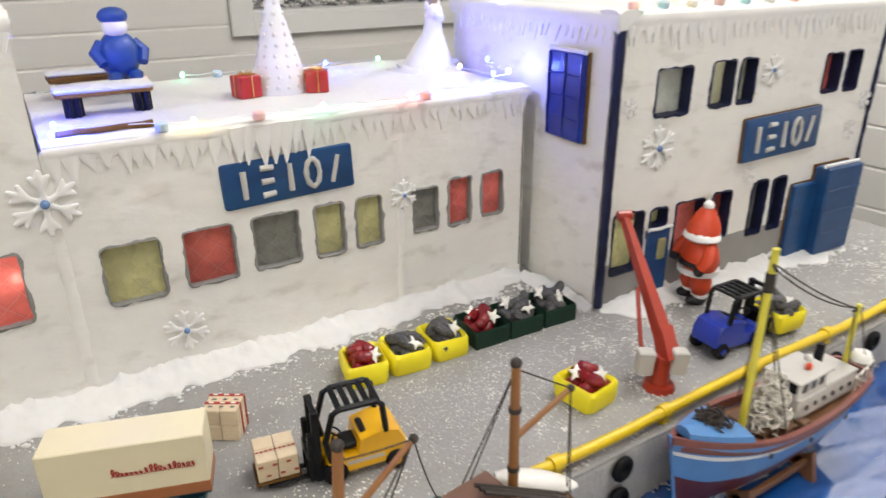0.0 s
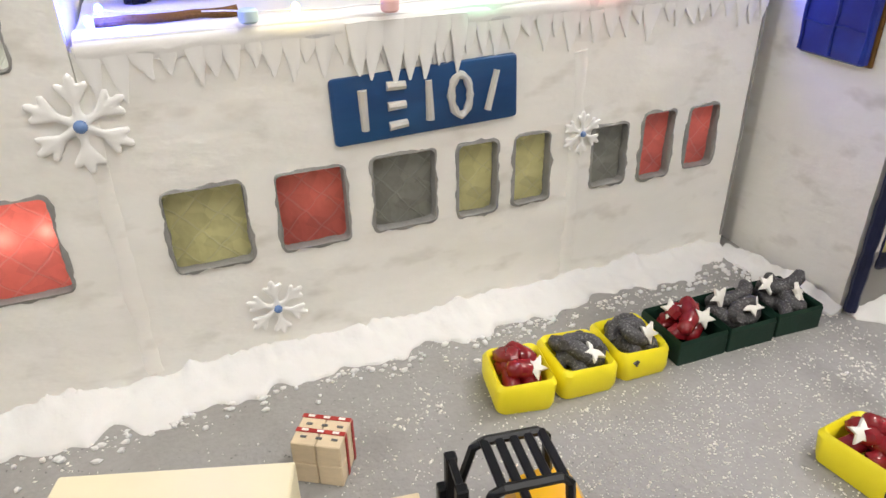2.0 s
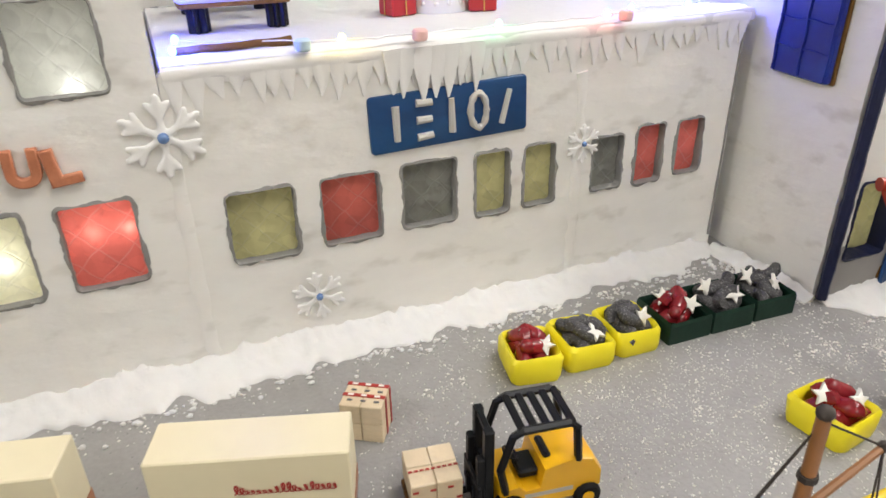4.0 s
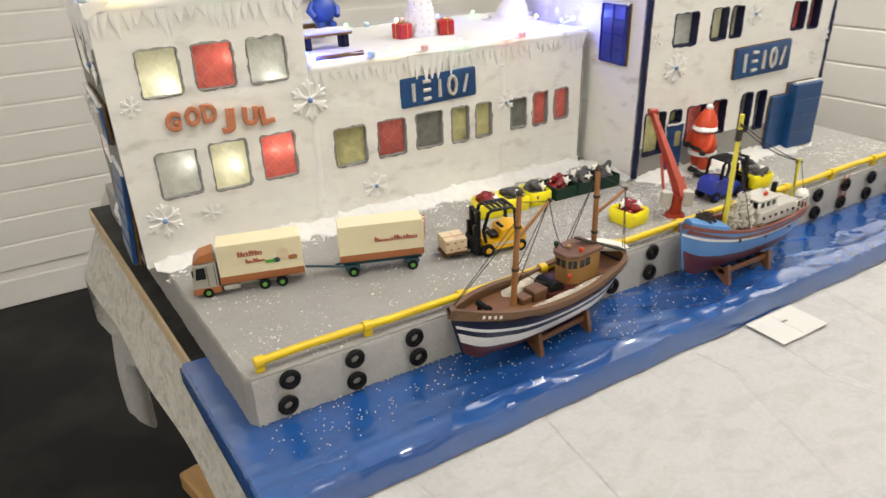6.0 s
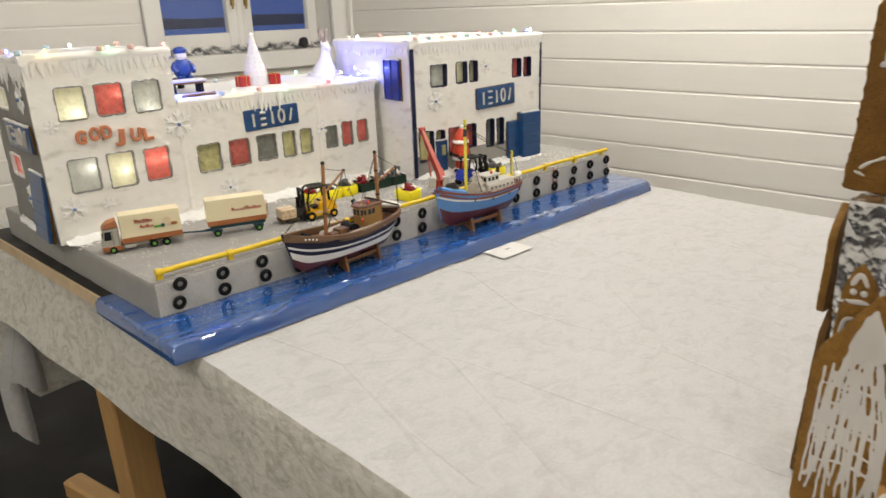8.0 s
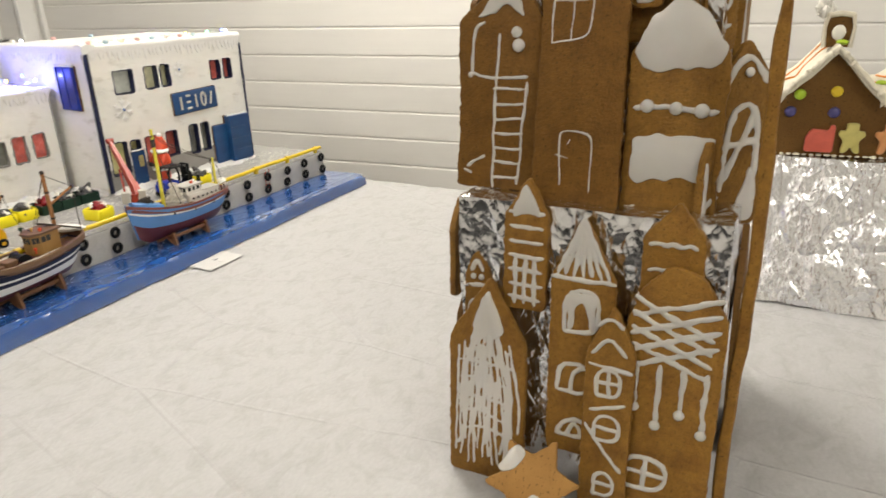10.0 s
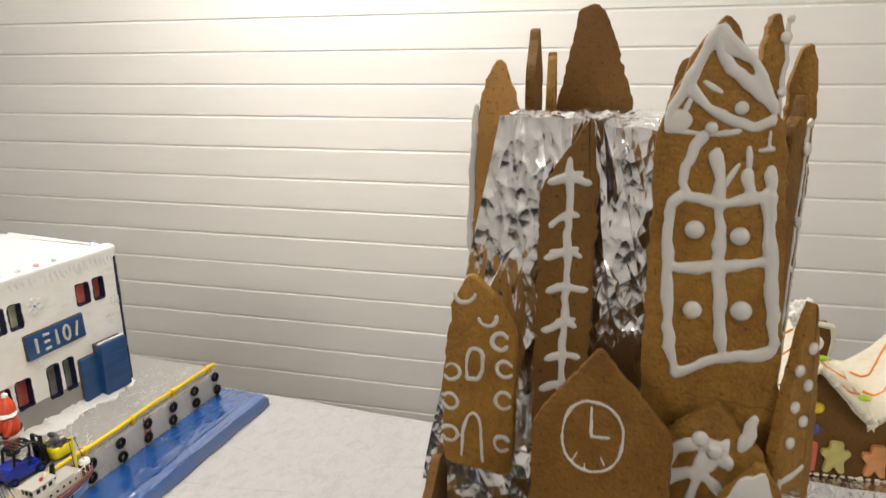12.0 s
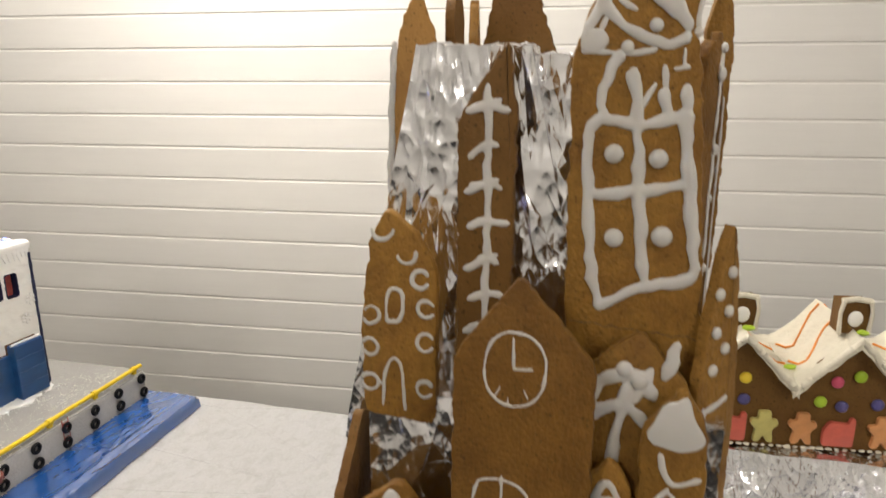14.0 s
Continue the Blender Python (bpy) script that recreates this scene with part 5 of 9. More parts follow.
# ---------------------------------------------------------------- things on the quay
def wheel(parent, x, y, z, r, w, hub, tyre=M_RUBBER):
    """A wheel with its axle along y: the tyre, and a hub under it."""
    bm = bmesh.new()
    rings = [ring((x, y + s * w / 2, z), (1, 0, 0), (0, 0, 1), rr, 18) for s, rr in ((-0.9, r * 0.44), (-1, r * 0.9), (-0.6, r * 1.04), (0.6, r * 1.04), (1, r * 0.9), (0.9, r * 0.44))]
    loft(bm, rings)
    bmesh.ops.recalc_face_normals(bm, faces=bm.faces)
    ob = part("wheel", bm, tyre, parent, "black toy wheel", smooth=True)
    bm = bmesh.new()
    rings = [ring((x, y + s * w / 2, z), (1, 0, 0), (0, 0, 1), rr, 14) for s, rr in ((-1.08, r * 0.2), (-1.10, r * 0.36), (-1.02, r * 0.45), (1.02, r * 0.45), (1.1, r * 0.36))]
    loft(bm, rings)
    bmesh.ops.recalc_face_normals(bm, faces=bm.faces)
    part("hub", bm, hub, ob, smooth=True)
    return ob


def scrawl(bm, x0, x1, y, z, h, seed):
    """A flowing line of print: plain loops, no letters."""
    r = random.Random(int(seed * 10))
    loops = max(8, int((x1 - x0) / (h * 0.42)))
    tall = [r.choice((0.32, 0.36, 0.40, 0.8, 0.9)) for _ in range(loops + 1)]
    tall[0] = tall[loops // 2] = 1.0
    pts = []
    for i in range(loops * 10):
        k = i / 10
        a = tall[int(k)] * (1 - k % 1) + tall[int(k) + 1] * (k % 1)
        pts.append((x0 + (x1 - x0) * k / loops + 0.24 * h * math.sin(6.283 * k + 0.6) + 0.30 * h * a * 0.5 * (1 - math.cos(6.283 * k)), y, z - h * 0.40 + h * a * 0.5 * (1 - math.cos(6.283 * k))))
    for p, q in zip(pts, pts[1:]):
        d = Vector(q) - Vector(p)
        n = Vector((-d.z, 0, d.x)).normalized() * h * (0.035 + 0.045 * abs(d.normalized().z))
        add(bm, [Vector(p) - n, Vector(q) - n, Vector(q) + n, Vector(p) + n], [(0, 1, 2, 3)])


def cargo_box(parent, x0, x1, z0, z1, w, seam):
    bm = bmesh.new()
    box(bm, ((x0 + x1) / 2, w / 2, (z0 + z1) / 2), (x1 - x0, w, z1 - z0), bev=0.0008)
    body = part("cargo_box", bm, M_TRUCKCREAM, parent, "cream cargo box with red script print")
    bm = bmesh.new()
    box(bm, ((x0 + x1) / 2, w / 2, z0 + seam / 2), (x1 - x0 + 0.0006, w + 0.0008, seam), bev=0.0003)
    part("lower_panel", bm, M_TRUCKBROWN, body, "brown lower panel")
    return body


def truck():
    ang = -15.0
    t = thing("toy_truck", "toy delivery truck with cream box and brown cab", "toy truck", pose(0.0125, 0.1785, DZ + 0.0004, 0, 0, ang))
    w = 0.030
    bm = bmesh.new()
    prof = [(-0.0135, 0.0045), (-0.0150, 0.009), (-0.0150, 0.020), (-0.0118, 0.0405), (0.0125, 0.0420), (0.0125, 0.0045)]
    loft(bm, [[(x, y, z) for x, z in prof] for y in (0.0, w)])
    bmesh.ops.recalc_face_normals(bm, faces=bm.faces)
    cab = part("cab", bm, M_TRUCKGREY, t, "grey cab with brown roof and bumper")
    bm = bmesh.new()
    add(bm, [(-0.0116, 0.0015, 0.042), (0.0115, 0.0015, 0.043), (0.0115, w - 0.0015, 0.043), (-0.0116, w - 0.0015, 0.042), (-0.004, 0.003, 0.050), (0.0105, 0.003, 0.0535), (0.0105, w - 0.003, 0.0535), (-0.004, w - 0.003, 0.050)], [(0, 1, 5, 4), (1, 2, 6, 5), (2, 3, 7, 6), (3, 0, 4, 7), (4, 5, 6, 7), (3, 2, 1, 0)])
    part("wind_deflector", bm, M_TRUCKBROWN, cab, "brown roof deflector")
    bm = bmesh.new()
    box(bm, (-0.0005, w / 2, 0.0085), (0.0300, w + 0.0008, 0.009), bev=0.001)
    part("bumper", bm, M_TRUCKBROWN, cab, "brown lower cab")
    bm = bmesh.new()
    add(bm, [(-0.0151, 0.003, 0.0215), (-0.0151, w - 0.003, 0.0215), (-0.0122, w - 0.003, 0.0385), (-0.0122, 0.003, 0.0385)], [(0, 1, 2, 3)])
    part("windscreen", bm, M_GLASSDARK, cab, "dark windscreen")
    for y0 in (-0.0006, w - 0.0002):
        bm = bmesh.new()
        loft(bm, [[(x, y, z) for x, z in ((-0.0108, 0.0235), (0.0005, 0.0235), (0.0005, 0.0375), (-0.0086, 0.0375))] for y in (y0, y0 + 0.0008)])
        part("side_window", bm, M_GLASSDARK, cab, "dark side window")
    for x in (0.0022, 0.0105):
        bm = bmesh.new()
        box(bm, (x, -0.0002, 0.0265), (0.0006, 0.0006, 0.025))
        part("door_seam", bm, M_BLACK, cab)
    bm = bmesh.new()
    box(bm, (-0.0149, w / 2, 0.0155), (0.0012, w * 0.72, 0.0045), bev=0.0003)
    part("grille", bm, M_BLACK, cab)
    bm = bmesh.new()
    for y in (0.004, w - 0.004):
        box(bm, (-0.0148, y, 0.0135), (0.0012, 0.005, 0.003), bev=0.0004)
    part("headlight", bm, M_STAR, cab)
    bm = bmesh.new()
    box(bm, (-0.0125, -0.0025, 0.033), (0.0015, 0.004, 0.008), bev=0.0004)
    part("mirror", bm, M_BLACK, cab)
    body = cargo_box(t, 0.015, 0.108, 0.0135, 0.0605, w, 0.0088)
    bm = bmesh.new()
    scrawl(bm, 0.036, 0.064, -0.0007, 0.047, 0.0070, 0.3)
    scrawl(bm, 0.044, 0.066, -0.0007, 0.0385, 0.0070, 1.3)
    part("print", bm, M_REDPRINT, body, "red flowing print")
    for x, z, sx, sz, mt in ((0.072, 0.0345, 0.012, 0.004, M_WHEELGREEN), (0.079, 0.035, 0.007, 0.006, M_TEAL), (0.086, 0.041, 0.014, 0.014, M_CARTON), (0.097, 0.036, 0.010, 0.005, M_TRUCKBROWN)):
        bm = bmesh.new()
        slab(bm, rounded(sx, sz, min(sx, sz) * 0.4, 3, x, z), 0.0004)
        part("print", bm, mt, body, "printed picture of groceries", m=pose(0, -0.0009, 0))
    bm = bmesh.new()
    box(bm, (0.056, w / 2, 0.0095), (0.108, 0.016, 0.006), bev=0.0008)
    box(bm, (0.026, 0.003, 0.0085), (0.018, 0.007, 0.006), bev=0.001)
    part("chassis", bm, M_TRUCKGREY, t)
    bm = bmesh.new()
    for y in (0.001, w - 0.007):
        box(bm, (0.072, y + 0.003, 0.0125), (0.036, 0.006, 0.0016), bev=0.0004)
    part("mudguard", bm, M_BLACK, t)
    for x in (0.0, 0.062, 0.0815):
        for y in (0.0022, w - 0.0022):
            wheel(t, x, y, 0.0058, 0.0062, 0.006, M_WHEELGREEN)
    # trailer
    t = thing("toy_trailer", "toy drawbar trailer with a cream box behind the truck", "toy trailer", pose(0.1695, 0.1315, DZ + 0.0004, 0, 0, -19.0))
    body = cargo_box(t, -0.014, 0.0845, 0.0195, 0.0645, w, 0.0085)
    bm = bmesh.new()
    scrawl(bm, 0.026, 0.077, -0.0007, 0.0445, 0.0066, 0.9)
    part("print", bm, M_REDPRINT, body, "red flowing print")
    bm = bmesh.new()
    box(bm, (0.036, w / 2, 0.0155), (0.094, 0.018, 0.007), bev=0.0008)
    for x in (0.0, 0.0705):
        box(bm, (x, w / 2, 0.010), (0.017, w * 0.9, 0.006), bev=0.0008)
    part("chassis", bm, M_TEAL, t, "teal chassis")
    bm = bmesh.new()
    tube(bm, [(-0.004, w / 2 - 0.007, 0.010), (-0.020, w / 2 - 0.002, 0.010), (-0.066, w / 2 + 0.012, 0.0095)], 0.0016, 6)
    tube(bm, [(-0.004, w / 2 + 0.007, 0.010), (-0.020, w / 2 + 0.002, 0.010)], 0.0016, 6)
    part("drawbar", bm, M_TEAL, t, "teal drawbar")
    for x in (0.0, 0.0705):
        for y in (0.0022, w - 0.0022):
            wheel(t, x, y, 0.0058, 0.0062, 0.006, M_WHEELGREEN)


truck()


def forklift(m, paint, label, hub):
    """A toy forklift: mast towards -x, its near side along y = 0."""
    t = thing("toy_forklift", label, "toy forklift", m, group="forklifts")
    w = 0.030
    bm = bmesh.new()
    prof = [(0.000, 0.006), (0.002, 0.020), (0.010, 0.021), (0.014, 0.017), (0.022, 0.018), (0.024, 0.030), (0.040, 0.034), (0.051, 0.031), (0.056, 0.022), (0.056, 0.012), (0.050, 0.007)]
    rings = []
    for y, s in ((0.002, 0.96), (0.004, 1.0), (w - 0.004, 1.0), (w - 0.002, 0.96)):
        rings.append([(0.028 + (x - 0.028) * s, y, 0.019 + (z - 0.019) * s) for x, z in prof])
    loft(bm, rings)
    bmesh.ops.recalc_face_normals(bm, faces=bm.faces)
    body = part("body", bm, paint, t, smooth=True)
    bm = bmesh.new()
    box(bm, (0.027, 0.0025, 0.0135), (0.026, 0.0012, 0.0028))
    part("decal", bm, M_LIGHTGREY, body, "pale stripe decal")
    bm = bmesh.new()
    box(bm, (0.019, w / 2, 0.0215), (0.012, 0.014, 0.005), bev=0.001)
    box(bm, (0.0245, w / 2, 0.029), (0.004, 0.014, 0.013), pose(0, 0, 0, 0, 6, 0), bev=0.001)
    part("seat", bm, M_BLACK, t, "black seat")
    bm = bmesh.new()
    rod(bm, (0.006, w / 2, 0.019), (0.010, w / 2, 0.030), 0.0008)
    torus(bm, (0.0105, w / 2, 0.031), (0.6, 0, 1), 0.0042, 0.0007, 14, 5)
    part("steering_wheel", bm, M_BLACK, t)
    bm = bmesh.new()
    for y in (0.003, w - 0.003):
        tube(bm, [(0.004, y, 0.018), (0.001, y, 0.034), (0.007, y, 0.055), (0.012, y, 0.0575), (0.036, y, 0.0575), (0.040, y, 0.054), (0.042, y, 0.032)], 0.0021, 6)
    guard = part("overhead_guard", bm, M_BLACK, t, "black overhead guard")
    for k in range(5):
        x = 0.0115 + 0.0064 * k
        bm = bmesh.new()
        box(bm, (x, w / 2, 0.0578), (0.0040, w - 0.005, 0.0022), bev=0.0006)
        part("slat", bm, M_BLACK, guard)
    bm = bmesh.new()
    for y in (0.007, w - 0.007):
        box(bm, (-0.004, y, 0.030), (0.005, 0.0046, 0.056), bev=0.0006)
        box(bm, (-0.0080, y, 0.022), (0.004, 0.0046, 0.038), bev=0.0006)
    for z in (0.008, 0.030, 0.056):
        box(bm, (-0.004, w / 2, z), (0.003, w - 0.014, 0.0034), bev=0.0004)
    box(bm, (-0.0095, w / 2, 0.016), (0.002, 0.024, 0.016), bev=0.0004)
    part("mast", bm, M_BLACK, t, "black lifting mast")
    for y in (0.010, w - 0.010):
        bm = bmesh.new()
        box(bm, (-0.023, y, 0.0050), (0.028, 0.0036, 0.0014), bev=0.0003)
        box(bm, (-0.0105, y, 0.011), (0.0016, 0.0036, 0.012), bev=0.0003)
        part("fork", bm, M_BLACK, t)
    for x, r in ((0.006, 0.0080), (0.048, 0.0072)):
        for y in (0.003, w - 0.003):
            wheel(t, x, y, r, r, 0.007, hub)
    return t


forklift(pose(0.3225, 0.0850, DZ + 0.0004, 0, 0, -9.5) @ Matrix.Diagonal((1.06, 1.18, 1.04, 1)), M_FORK, "yellow toy forklift with black mast carrying a carton", M_FORK)
forklift(pose(0.748, 0.073, DZ + 0.0004, 0, 0, 176) @ Matrix.Diagonal((1.12, 1.12, 1.0, 1)), M_FORKBLUE, "blue toy forklift carrying a yellow crate beside the crane", M_FORKBLUE)


def carton(m, s, label, stripe, tiers=2):
    t = thing("carton", label, "box", m, group="cartons")
    for i in range(2):
        for j in range(2):
            for k in range(tiers):
                bm = bmesh.new()
                box(bm, ((i - 0.5) * s[0] / 2, (j - 0.5) * s[1] / 2, (k + 0.5) * s[2] / tiers), (s[0] / 2 - 0.0004, s[1] / 2 - 0.0004, s[2] / tiers - 0.0004), bev=0.0005)
                part("small_box", bm, M_CARTON, t)
    bm = bmesh.new()
    r = random.Random(int(s[0] * 1e4))
    if stripe:
        for y in (-0.04, 0.44):
            box(bm, (0, y * s[1], s[2] + 0.0002), (s[0] * 0.99, s[1] * 0.13, 0.0003))
            box(bm, (s[0] / 2 + 0.0002, y * s[1], s[2] * 0.5), (0.0003, s[1] * 0.13, s[2] * 0.98))
    else:
        for k in range(9):
            box(bm, ((k / 9 - 0.44) * s[0], -s[1] * 0.12, s[2] + 0.0002), (s[0] / 13, 0.0012, 0.0003))
    for k in range(6):
        z = s[2] * (0.28 if k % 2 else 0.75)
        if not stripe:
            box(bm, ((k / 6 - 0.41) * s[0], -s[1] / 2 - 0.0002, z), (s[0] / 9, 0.0003, 0.0014))
            box(bm, (s[0] / 2 + 0.0002, (k / 6 - 0.41) * s[1], z), (0.0003, s[1] / 9, 0.0014))
    part("print", bm, M_REDPRINT, t, "red print marks")
    if stripe:
        dark, pale = bmesh.new(), bmesh.new()
        for i in range(3):
            for y in (0.18, -0.26):
                box(dark, ((i - 0.92) * s[0] / 3.2, y * s[1], s[2] + 0.0002), (s[0] * 0.12, s[1] * 0.07, 0.0003))
            for y in (-0.04, 0.44):
                box(pale, ((i - 1) * s[0] / 3.2, y * s[1], s[2] + 0.0005), (s[0] * 0.13, s[1] * 0.07, 0.0003))
        part("print", dark, M_PRINT, t, "small grey print marks")
        part("print", pale, M_STAR, t, "small white marks on the red bands")
    return t


ct = carton(pose(0.2965, 0.1165, DZ + 0.0090, 0, 0, -9.5), (0.0285, 0.0285, 0.0175), "pale low carton on the forklift's pallet", False, 1)
bm = bmesh.new()
for k in range(5):
    box(bm, (0, -0.0125 + 0.00625 * k, -0.0012), (0.026, 0.0050, 0.0014))
for x in (-0.014, 0, 0.014):
    box(bm, (x, 0, -0.0036), (0.003, 0.024, 0.0030))
part("pallet", bm, M_GINGERDARK, ct, "dark little pallet")
carton(pose(0.2800, 0.1850, DZ + 0.0003, 0, 0, -33), (0.027, 0.022, 0.028), "carton with red print beside the trailer", True)


# ---- crates and sweets
def crate(m, s, mt, label, soft):
    t = thing("crate", label, "crate", m, group="fish crates")
    bm = bmesh.new()
    w, d, h, th = *s, (0.0042 if soft else 0.0016)
    n = 5
    out = rounded(w, d, 0.006 if soft else 0.001, n)
    inn = rounded(w - 2 * th, d - 2 * th, 0.004 if soft else 0.0008, n)
    rings = []
    for pts, z, k in ((out, 0.0, 0.94 if soft else 1), (out, h * 0.25, 1.0), (out, h * 0.85, 1.02 if soft else 1), ([( (a[0]+b[0])/2, (a[1]+b[1])/2) for a, b in zip(out, inn)], h, 1.02 if soft else 1), (inn, h * 0.86, 1), (inn, h * 0.25, 1)):
        rings.append([(x * k, y * k, z) for x, y in pts])
    loft(bm, rings)
    bmesh.ops.recalc_face_normals(bm, faces=bm.faces)
    if soft:
        wobble(bm, 0.0017, 60, m.translation.x * 70)
        for v in bm.verts:
            v.co.z = max(v.co.z, 0)
    part("tray", bm, mt, t, smooth=soft)
    return t


SWEET = {}
def sweet_mesh(kind, seed):
    bm = bmesh.new()
    if kind == "red":
        ball(bm, (0, 0, 0), (0.0118, 0.0064, 0.0062), wob=0.25, seed=seed, nu=10, nv=8)
        ball(bm, (0.0060, 0.0008, 0.0018), (0.0058, 0.0058, 0.0050), wob=0.2, seed=seed + 2, nu=8, nv=6)
        return bm, M_REDCANDY
    if kind == "grey":
        r = random.Random(seed)
        a = r.uniform(0.6, 1.8)
        tube(bm, [(0.0105 * math.cos(a * (i / 7 - 0.5) * 2) - 0.009, 0.0105 * math.sin(a * (i / 7 - 0.5) * 2), 0.0006 * math.sin(i)) for i in range(8)], [0.0034, 0.0048, 0.0053, 0.0052, 0.0050, 0.0052, 0.0050, 0.0034], 10)
        return bm, M_LIQUORICE
    out = []
    for k in range(10):
        rr = 0.0078 if k % 2 == 0 else 0.0036
        out.append((rr * math.cos(math.pi * k / 5), rr * math.sin(math.pi * k / 5)))
    slab(bm, out, 0.0026, bev=0.0006)
    return bm, M_STAR


def sweet(kind, m, k):
    key = (kind, k % 3)
    label, cat = {"red": ("glossy dark red jelly sweet heaped in a crate", "sweet"), "grey": ("sugared grey liquorice sweet heaped in a crate", "sweet"), "star": ("small white sugar star on the sweets", "sugar star")}[kind]
    nm = {"red": "jelly_sweet", "grey": "liquorice_sweet", "star": "sugar_star"}[kind]
    if key not in SWEET:
        bm, mt = sweet_mesh(kind, k * 1.7)
        SWEET[key] = single(nm, bm, mt, label, cat, m, nm.replace("_", " ") + "s", smooth=True)
    else:
        ob = new(nm, SWEET[key].data)
        ob.matrix_world = m
        tagged(ob, label, cat, nm.replace("_", " ") + "s")


rng = random.Random(21)
CRATES = [(0.406, 0.200, -12, True, "red"), (0.4465, 0.198, -5, True, "grey"), (0.488, 0.199, -4, True, "grey"), (0.5325, 0.199, -2, False, "red"), (0.5725, 0.197, -3, False, "grey"), (0.6145, 0.196, -4, False, "grey"), (0.5465, 0.068, 8, True, "red"), (0.7830, 0.0540, -3, True, "grey")]
for x, y, r, soft, kind in CRATES:
    m = pose(x, y, DZ + (0.0062 if x > 0.7 else 0), 0, 0, r)
    s = (0.038, 0.042, 0.0205) if soft else (0.0385, 0.043, 0.0185)
    crate(m, s, M_YELLOW if soft else M_GREEN, ("lumpy yellow fondant crate" if soft else "dark green folded crate") + " heaped with " + ("red sweets" if kind == "red" else "grey liquorice"), soft)
    for i, (u, v, z) in enumerate(((-0.005, -0.007, 0.014), (0.005, -0.007, 0.014), (-0.005, 0.007, 0.014), (0.005, 0.007, 0.014), (0.0, -0.006, 0.021), (-0.004, 0.006, 0.022), (0.005, 0.003, 0.024))):
        sweet(kind, m @ pose(u + rng.uniform(-0.002, 0.002), v + rng.uniform(-0.002, 0.002), z, rng.uniform(-35, 35), rng.uniform(-35, 35), rng.uniform(0, 360)), i)
    for u, v, z in ((0.007, -0.010, 0.0250),) if x < 0.5 or x > 0.7 else ((0.006, -0.011, 0.0250), (-0.009, 0.003, 0.0270)):
        sweet("star", m @ pose(u, v, z, rng.uniform(-70, -20), rng.uniform(-25, 25), rng.uniform(-40, 40)), 0)

# ---- crane
crane = thing("toy_crane", "red-orange toy jib crane with two grey boxes", "toy crane", pose(0.610, 0.045, DZ))
bm = bmesh.new()
rod(bm, (0, 0, 0), (0, 0, 0.005), 0.014, 0.012, 16)
rod(bm, (0, 0, 0.004), (0.002, 0, 0.030), 0.0085, 0.007, 10)
part("base", bm, M_CRANE, crane, smooth=True)
bm = bmesh.new()
def beam(bm, p, q, a, b):
    p, q = Vector(p), Vector(q)
    w = (q - p).normalized()
    u = Vector((1, 0, 0))
    v = w.cross(u).normalized()
    loft(bm, [[c + s * u + t * v for s, t in ((-k, -k), (k, -k), (k, k), (-k, k))] for c, k in ((p, a), (q, b))])
beam(bm, (0.004, -0.005, 0.026), (0.016, 0.016, 0.044), 0.0074, 0.0066)
beam(bm, (0.013, 0.012, 0.040), (0.047, 0.100, 0.115), 0.0060, 0.0034)
rod(bm, (0.042, 0.103, 0.116), (0.054, 0.098, 0.116), 0.0050, n=12)
part("arm", bm, M_CRANE, crane, "tapered red jib arm")
bm = bmesh.new()
tube(bm, [(-0.005, 0.012, 0.018), (0.002, 0.026, 0.030), (0.018, 0.050, 0.070)], 0.0020, 7)
part("hydraulic_ram", bm, M_CRANE, crane)
for x, y, rz in ((-0.0125, 0.0075, -32), (0.0115, -0.0075, -32)):
    bm = bmesh.new()
    box(bm, (0, 0, 0), (0.014, 0.012, 0.022), bev=0.0012)
    part("counterweight", bm, M_LIGHTGREY, crane, "light grey box", m=pose(x, y, 0.026, 0, 4, rz))

# ---- clay figure in red and white, seen beside the small door: one plain mesh
bm = bmesh.new()
for y in (-0.009, 0.009):
    ball(bm, (-0.003, y, 0.006), (0.012, 0.008, 0.0065), mi=2)
    ball(bm, (0, y, 0.012), (0.009, 0.0085, 0.006), mi=1)
    ball(bm, (0, y, 0.025), (0.0115, 0.0105, 0.017), mi=0, wob=0.1)
ball(bm, (0, 0, 0.055), (0.018, 0.0225, 0.025), mi=0, nu=16, nv=10, wob=0.08)
rod(bm, (0, 0, 0.037), (0, 0, 0.043), 0.0205, 0.0212, 16, mi=1)
rod(bm, (0, 0, 0.0475), (0, 0, 0.0525), 0.0206, 0.0206, 16, mi=2)
for s in (-1, 1):
    tube(bm, [(0.0, s * 0.017, 0.072), (-0.006, s * 0.0245, 0.060), (-0.012, s * 0.0225, 0.050)], [0.0062, 0.0068, 0.0060], 8, mi=0)
    ball(bm, (-0.0135, s * 0.0215, 0.047), 0.0055, mi=2)
ball(bm, (-0.001, 0, 0.0815), (0.0185, 0.0195, 0.0095), mi=1, nu=14, wob=0.12)
rings = [ring((0.001 * k, 0.0006 * k, z), (1, 0, 0), (0, 1, 0), r, 12) for k, (z, r) in enumerate(((0.085, 0.0172), (0.093, 0.0158), (0.102, 0.0118), (0.111, 0.0062)))]
loft(bm, rings, mi=0)
ball(bm, (0.004, 0.002, 0.1140), 0.0056, mi=1)
single("clay_figure", bm, [M_RED, M_ICICLE, M_FIGBLACK], "stout clay figure in a red and white suit on the quay", "figurine", pose(0.768, 0.138, DZ, 0, 0, -20) @ Matrix.Diagonal((1.0, 1.06, 0.93, 1)), smooth=True)


